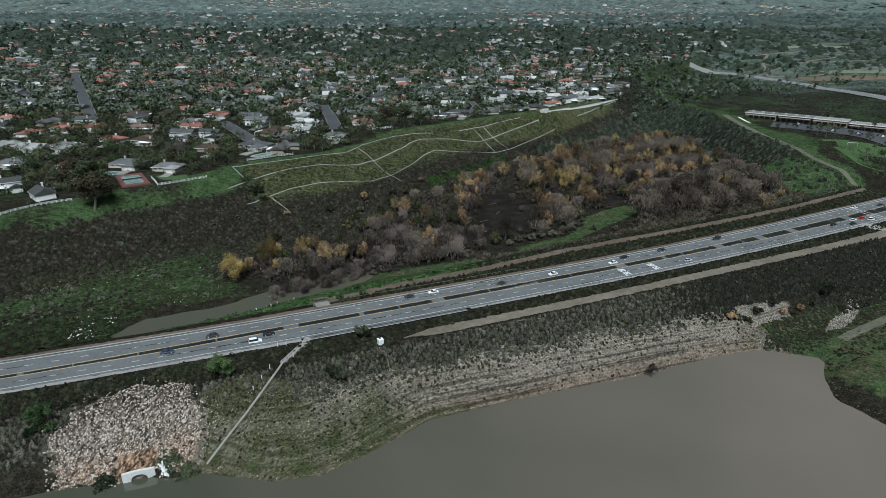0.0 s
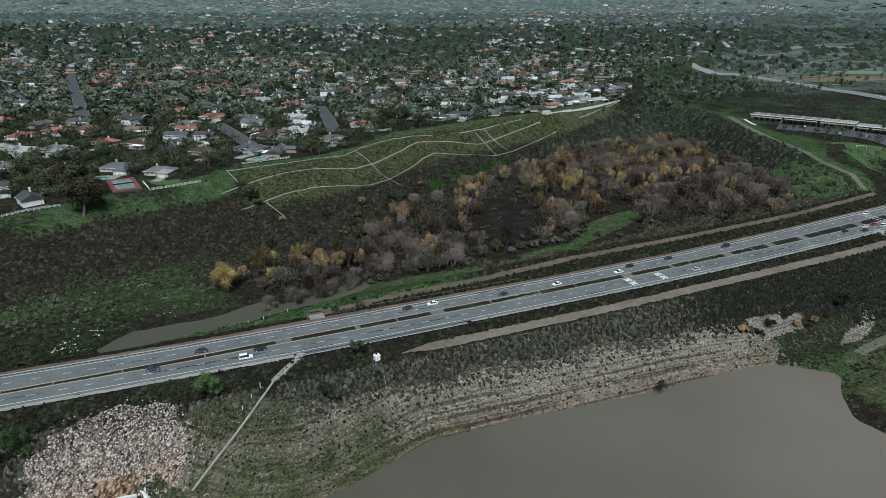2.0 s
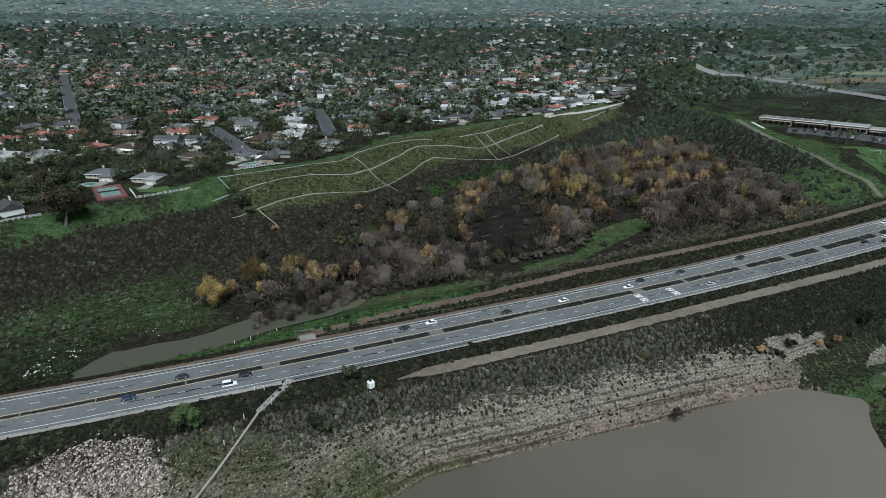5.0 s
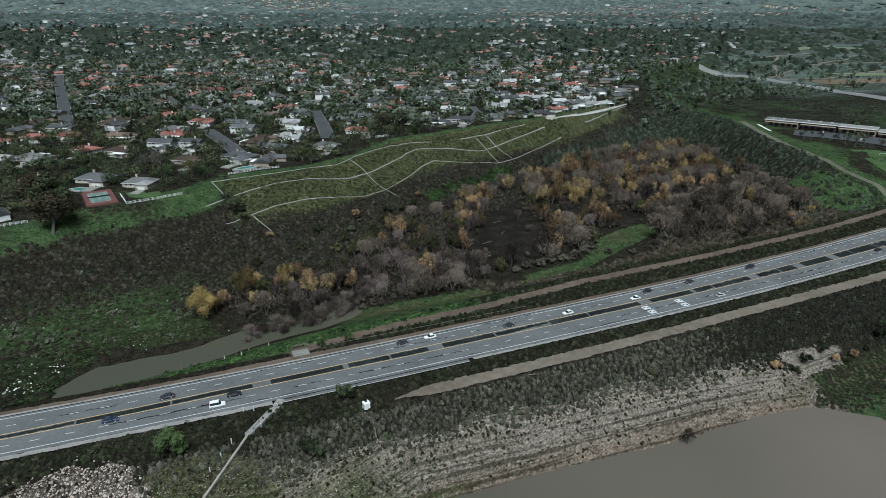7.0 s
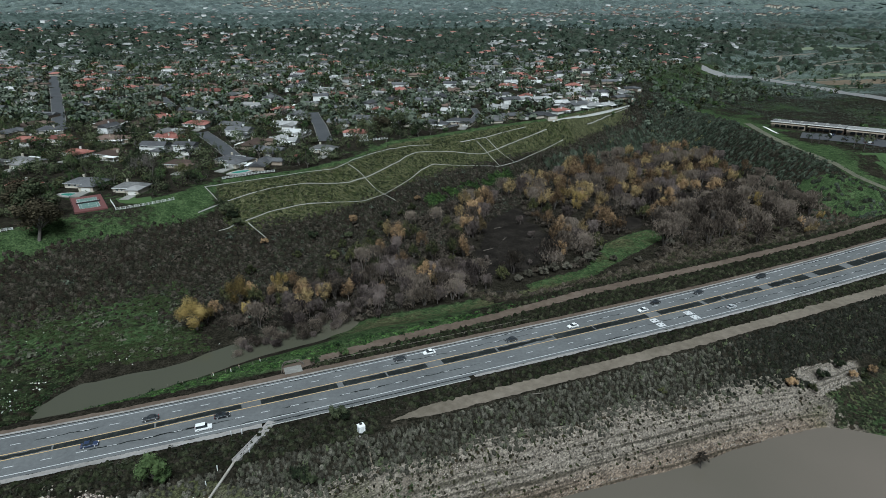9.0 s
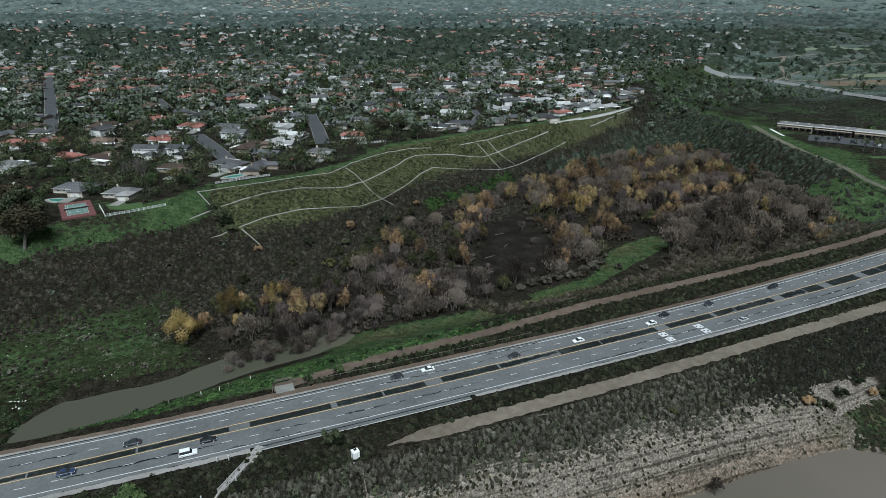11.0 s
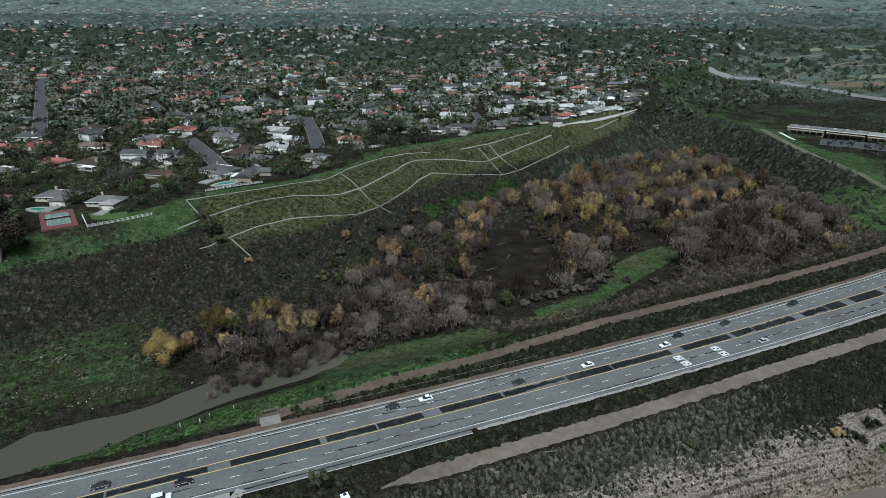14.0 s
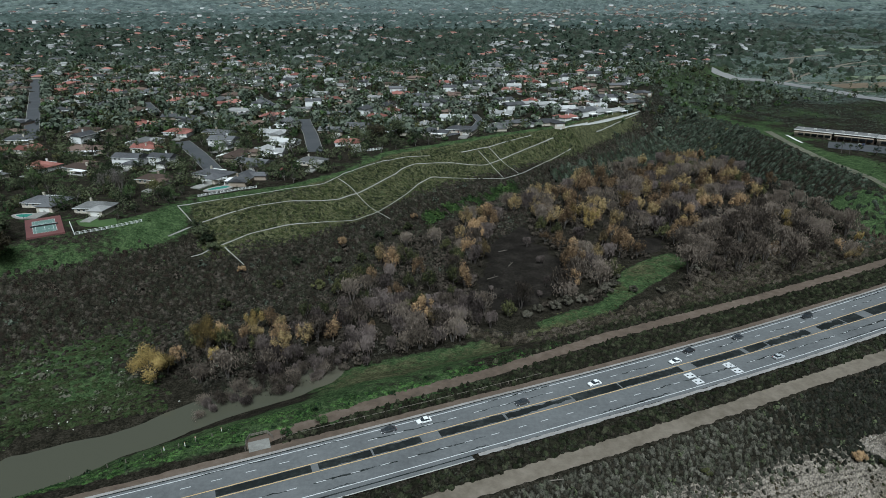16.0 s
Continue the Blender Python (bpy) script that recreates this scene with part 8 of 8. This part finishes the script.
# ---------------------------------------------------------------- shops behind the hollow
def shop(x, y, turn, L, W_, h, dark):
    root = empty_thing("shop_building", "low shop building with a flat pale roof and dark front", "building", group="row of shops")
    box_part("wall", TAN_WALL if not dark else ROOF_BROWN, root, (-L / 2, -W_ / 2, -4, L / 2, W_ / 2, h))
    box_part("fascia", WHITE_WALL, root, (-L / 2 - 0.8, -W_ / 2 - 0.95, h + 0.1, L / 2 + 0.8, -W_ / 2 - 0.805, h + 0.75))
    box_part("roof", ROOF_PALE, root, (-L / 2 - 0.8, -W_ / 2 - 0.8, h, L / 2 + 0.8, W_ / 2 + 0.8, h + 0.7))
    box_part("canopy", TAN_WALL, root, (-L / 2, -W_ / 2 - 3.2, h - 1.4, L / 2, -W_ / 2 - 0.82, h - 0.9))
    for k in range(int(L // 5)):
        cx = -L / 2 + 2.5 + 5 * k
        box_part("column", WOOD, root, (cx - 0.12, -W_ / 2 - 3.05, -4, cx + 0.12, -W_ / 2 - 2.8, h - 1.4))
        box_part("shop_window", GLASS, root, (cx + 0.5, -W_ / 2 - 0.08, 0.4, cx + 4.2, -W_ / 2 + 0.05, 2.7))
    for k in range(3):
        cx = -L / 3 + k * L / 3
        box_part("roof_unit", CONCRETE, root, (cx - 1, -1, h + 0.7, cx + 1, 1, h + 1.7))
    root.matrix_basis = pose(x, y, min(stand(x + a, y + b) for a in (-12, 12) for b in (-9, 9)) + 1, 0, 0, turn)


SHOP_TURN = math.degrees(math.atan2(537 - 611, 388 - 297))
for k in range(4):
    t = (k + 0.5) / 4
    x, y = 299 + (392 - 299) * t, 611 + (539 - 611) * t
    shop(x + 5, y + 7, SHOP_TURN, 27.5, 15, 4.6, k % 2)
shop(440, 520, SHOP_TURN, 40, 16, 4.6, 0)
ribbon("car_park", [(308, 575), (345, 552), (395, 515), (430, 492)], 30, 0.3, ASPHALT_STREET, "grey asphalt car park before the shops", "car park")
rs = random.Random(6)
for k in range(26):
    t = rs.random()
    o = rs.choice((-9, -4, 5, 10))
    x, y = 312 + (420 - 312) * t + 0.62 * o, 575 + (500 - 575) * t + 0.78 * o
    if x < 320:
        continue
    m = copy_thing(CARS[rs.choice(("white", "black", "grey", "silver", "red", "blue"))], pose(x, y, stand(x, y) + 0.35, 0, 0, SHOP_TURN + 90))
    m["label"] = m["label"].replace("on the asphalt road", "parked in the car park")
ribbon("garden_wall", [(296, 616), (293, 600), (290, 580)], 2.0, 0.5, WHITE_WALL, "low white wall on the rim of the hollow", "wall")
for x, y in ((549, 940), (552, 870), (548, 800), (545, 790)):
    copy_thing(CARS["white"], pose(x, y, stand(x, y) + 0.9, 0, 0, 95))
for pts, w in ((((528, 1060), (624, 1156), (702, 1206), (798, 1260)), 5), (((542, 1049), (624, 1063), (715, 1119), (800, 1150)), 6), (((560, 960), (640, 980), (760, 960)), 5), (((600, 1250), (720, 1290), (860, 1300)), 5), (((640, 1180), (760, 1200), (900, 1230)), 5), (((545, 1060), (590, 1170), (640, 1260)), 5)):
    ribbon("field_track", pts, w, 0.4, DIRT, "pale dirt track through the fields", "path", edge=0.8, step=8)
GRASS_FIELD = material("green_field", [(0.03, 0.055, 0.018), (0.05, 0.084, 0.027), (0.07, 0.105, 0.038)], 0.12, 1.0, 0)
PALE_FIELD = material("pale_green_field", [(0.091, 0.1105, 0.065), (0.13, 0.1495, 0.091), (0.169, 0.1846, 0.1235)], 0.05, 1.0, 0)
BROWN_FIELD = material("brown_field", [(0.081, 0.0607, 0.0405), (0.1215, 0.0918, 0.0607), (0.162, 0.1215, 0.081)], 0.05, 1.0, 0)
for pts, w, m, t in ((((705, 1350), (780, 1352), (860, 1350)), 36, PALE_FIELD, "pale green open field far off"), (((660, 1100), (780, 1110), (900, 1120)), 26, PALE_FIELD, "green open field on the plain"),
                     (((580, 1020), (680, 1045), (820, 1050)), 40, BROWN_FIELD, "brown ploughed field on the plain"), (((318, 484), (350, 486), (400, 470), (440, 452)), 50, GRASS_FIELD, "mown green playing field")):
    ribbon("field", pts, w, 0.5, m, t, "field", edge=4, step=6)


def goal(x, y, turn):
    root = empty_thing("football_goal", "white metal football goal on the grass", "goal", group="football goals")
    for a in (-3.6, 3.6):
        box_part("post", FENCE_WHITE, root, (a - 0.08, -0.08, -0.3, a + 0.08, 0.08, 2.4))
    box_part("crossbar", FENCE_WHITE, root, (-3.68, -0.08, 2.4, 3.68, 0.08, 2.56))
    root.matrix_basis = pose(x, y, stand(x, y) + 0.4, 0, 0, turn)


goal(338, 500, -20)
ribbon("lawn", [(-186, 394), (-178, 385), (-168, 391)], 9, 0.3, GRASS_FIELD, "mown green garden lawn inside a white fence", "lawn", edge=1.0)


def palm_meshes(seed):
    rs = np.random.RandomState(seed)
    tv, tf = [], []
    h = 9 + rs.uniform(-1.5, 1.5)
    limb(tv, tf, (0, 0, -0.5), (0.2, 0.1, h * 0.5), 0.28, 0.22, 7)
    limb(tv, tf, (0.2, 0.1, h * 0.5), (0.3, 0.1, h), 0.22, 0.18, 7)
    v, f = [], []
    for k in range(26):
        a, up = rs.uniform(0, 6.28), rs.uniform(-0.5, 1.0)
        d = np.array([math.cos(a), math.sin(a), 0])
        s = np.array([-math.sin(a), math.cos(a), 0])
        prev = None
        for j in range(4):
            t = j / 3
            p = np.array([0.3, 0.1, h]) + d * 2.3 * t + np.array([0, 0, up * 1.6 * t - 1.9 * t * t])
            w = 0.32 * (1 - t) + 0.05
            v += [p - s * w, p + s * w]
            if j:
                b = len(v)
                f.append((b - 4, b - 3, b - 1, b - 2))
    return quick_mesh("trunk", np.array(tv), np.array(tf), BARK), quick_mesh("crown", np.array(v), np.array(f), LEAF_GREEN)


PALMS = [palm_meshes(k) for k in range(3)]
rs = random.Random(2)
for x, y in ((330, 470), (336, 476), (341, 468), (347, 473), (352, 465), (358, 470), (362, 462), (350, 458), (368, 470), (343, 480), (300, 545), (303, 540), (322, 525), (326, 519), (380, 540), (364, 532),
             (-110, 520), (-64, 655), (-100, 470), (-96, 474), (-205, 470)):
    s = rs.uniform(0.8, 1.15)
    tree_thing("palm_tree", rs.choice(PALMS), "tall slim palm tree with a dark crown", "palm trees", pose(x, y, stand(x, y), 0, 0, rs.uniform(0, 360)) @ Matrix.Diagonal((s, s, s, 1)))

# ---------------------------------------------------------------- single bushes and trees by the road and lake
BUSHES = [tree_meshes("b", 80 + k, m, 4.4, 2.6, 1000, 0.36, 0.1, 0.1) for k, m in enumerate((LEAF_GREEN, LEAF_GREEN_B, LEAF_ORANGE, LEAF_OLIVE))]
BUSHES.append(tree_meshes("b", 95, LEAF_GREEN_B, 6.8, 3.9, 2600, 0.36, 0.1, 0.15))
BUSH_WORDS = ("dense dark green bush by the road", "bright green bush on the bank", "orange-brown bush at the shore", "olive green bush at the shore", "broad green bush among brush on the bank")
for k, u_, v_, s in ((0, -107, -17.6, 1.1), (0, -105.5, -18.6, 0.8), (4, -214, -30, 0.95), (1, -211, -32, 0.8), (1, -217, -32, 0.7), (4, -159.5, -24.5, 1.0), (1, -157, -27, 0.8), (0, -122, -35, 1.0), (0, -120, -36.5, 0.8),
                     (2, 53, -50, 0.85), (3, 58.6, -54, 0.7), (2, 79, -55, 0.7), (0, 66, -52, 0.9), (2, 89.5, -56, 0.75), (3, 99, -55, 0.6), (3, 84, -57, 0.6), (0, 78, -50, 0.8), (0, 112, -52, 1.0), (0, 118, -50, 1.1), (0, -40, 18.4, 0.6), (0, -43, 18.0, 0.5), (3, 2, -38, 0.6), (1, -95, 19, 0.7), (1, -106, 17.2, 0.6)):
    x, y = map(float, xy(u_, v_))
    tree_thing("bush", BUSHES[k], BUSH_WORDS[k], "bushes", pose(x, y, stand(x, y) - 0.2, 0, 0, u_ * 31 % 360) @ Matrix.Diagonal((s, s, s, 1)), "bush")
for k, (u_, v_, s) in enumerate(((-115, 136, 1.2), (-104, 162, 0.9), (-102, 121, 1.1), (-75, 167, 1.1), (-61, 155, 1.3), (-88, 150, 1.0), (-47, 182, 1.2), (-40, 168, 1.2), (-22, 191, 1.2), (-10, 196, 1.1), (0, 203, 1.3), (9, 214, 1.0), (-70, 140, 1.3), (-54, 168, 1.0), (-30, 178, 1.3))):
    x, y = map(float, xy(u_, v_))
    tree_thing("bush", BUSHES[(3, 2, 3, 0, 3)[k % 5]], ("olive green bush above the willows", "orange-brown bush above the willows", "olive green bush above the willows", "dark green bush above the willows", "olive green bush above the willows")[k % 5], "bushes above the willows", pose(x, y, stand(x, y) - 0.2, 0, 0, 53 * k) @ Matrix.Diagonal((s, s, s, 1)), "bush")
for k, (x, y, s) in enumerate(((-128, 397, 1.7), (-123, 393, 1.5), (-132, 402, 1.3), (-119, 390, 1.1))):
    tree_thing("bush", BUSHES[0], "large dark green bush where the drain paths meet", "bushes at the drain paths", pose(x, y, stand(x, y) - 0.3, 0, 0, 71 * k) @ Matrix.Diagonal((s, s, s, 1)), "bush")
snag = tree_meshes("s", 99, BRUSH_BROWN, 4.2, 1.7, 190, 0.4, 0.5, 0.2)
x, y = map(float, xy(-4, -64))
tree_thing("drowned_shrub", snag, "dark drowned shrub standing in shallow water", "", pose(x, y, WATER - 0.4) @ Matrix.Diagonal((1.5, 1.5, 1.3, 1)), "shrub")
PALE_TWIGS = [bare_meshes(90 + k, BARK, 11, 4.5, 8, 0.55) for k in range(2)]
for k, (x, y) in enumerate(((-200, 440), (-190, 441), (-196, 446), (-48, 700), (-150, 640))):
    tree_thing("bare_tree", PALE_TWIGS[k % 2], "leafless pale garden tree with fine twigs", "bare garden trees", pose(x, y, stand(x, y), 0, 0, 70 * k))
for k, (u_, v_, a, L) in enumerate(((12, 118, 30, 7), (24, 104, 100, 5), (30, 128, 60, 6), (8, 100, 150, 5), (36, 150, 20, 6), (215, 130, 80, 8), (-45, -27.7, 5, 4.5))):
    x, y = map(float, xy(u_, v_))
    tv, tf = [], []
    limb(tv, tf, (0, 0, 0.2), (L, 0, 0.5), 0.22, 0.1, 6)
    limb(tv, tf, (L * 0.6, 0, 0.4), (L * 0.8, 1.2, 1.2), 0.1, 0.03, 5)
    log = tagged(new("fallen_log", quick_mesh("fallen_log", np.array(tv), np.array(tf), WOOD)), "pale fallen trunk lying on the ground", "log", group="fallen logs")
    log.matrix_basis = pose(x, y, stand(x, y), 0, 0, a)
for p in CARS.values():
    for o in [*p.children_recursive, p]:
        bpy.data.objects.remove(o)
ribbon("dirt_path", [tuple(map(float, xy(u_, v_))) for u_, v_ in ((150, -74), (124, -75), (111, -76), (98, -77.3), (86, -78.8))], 4.4, 0.2, TRACK_OLIVE, "pale dirt path on the grassy point", "path", edge=0.8)

# bushes on the edge of the glade, marker stakes by the drain, trees before the shops
GLADE_BUSH = tree_meshes("b", 97, BANK_DRY, 4.6, 2.7, 700, 0.42, 0.1, 0.15)
for k, (u_, v_, s) in enumerate(((10, 74, 0.8), (18, 77, 0.9), (26, 76, 1.0), (33, 78, 1.1), (41, 77, 0.9), (50, 79, 1.0), (58, 80, 1.2), (66, 84, 1.0), (74, 92, 0.9), (72, 76, 0.8), (84, 70, 0.7), (118, 82, 0.9), (126, 92, 1.0))):
    x, y = map(float, xy(u_, v_))
    tree_thing("bush", GLADE_BUSH, "olive grey bush on the edge of the glade", "bushes of the glade", pose(x, y, stand(x, y) - 0.2, 0, 0, 47 * k) @ Matrix.Diagonal((1.3 * s, 1.3 * s, s, 1)), "bush")
for u_, v_ in ((-143.0, -27.2), (-146.4, -30.4), (-149.8, -33.6), (-134, -23.2), (-138, -13.9), (-135, -14.2)):
    x, y = map(float, xy(u_, v_))
    stake = tagged(new("marker_stake"), "short white marker stake beside the drain", "stake", group="marker stakes")
    box_part("post", PAINT_WHITE, stake, (-0.12, -0.12, -0.5, 0.12, 0.12, 1.3))
    box_part("cap", PAINT_WHITE, stake, (-0.15, -0.15, 1.3, 0.15, 0.15, 1.38))
    stake.matrix_basis = pose(x, y, stand(x, y) + 0.3)
for k, x, y, s in ((0, 316, 550, 0.7), (1, 324, 541, 0.6), (0, 332, 538, 0.8), (3, 352, 526, 0.6), (0, 362, 516, 0.8), (1, 372, 508, 0.6), (0, 392, 494, 0.7), (0, 404, 487, 0.7), (2, 306, 560, 0.5)):
    garden_tree(k, x, y, s)
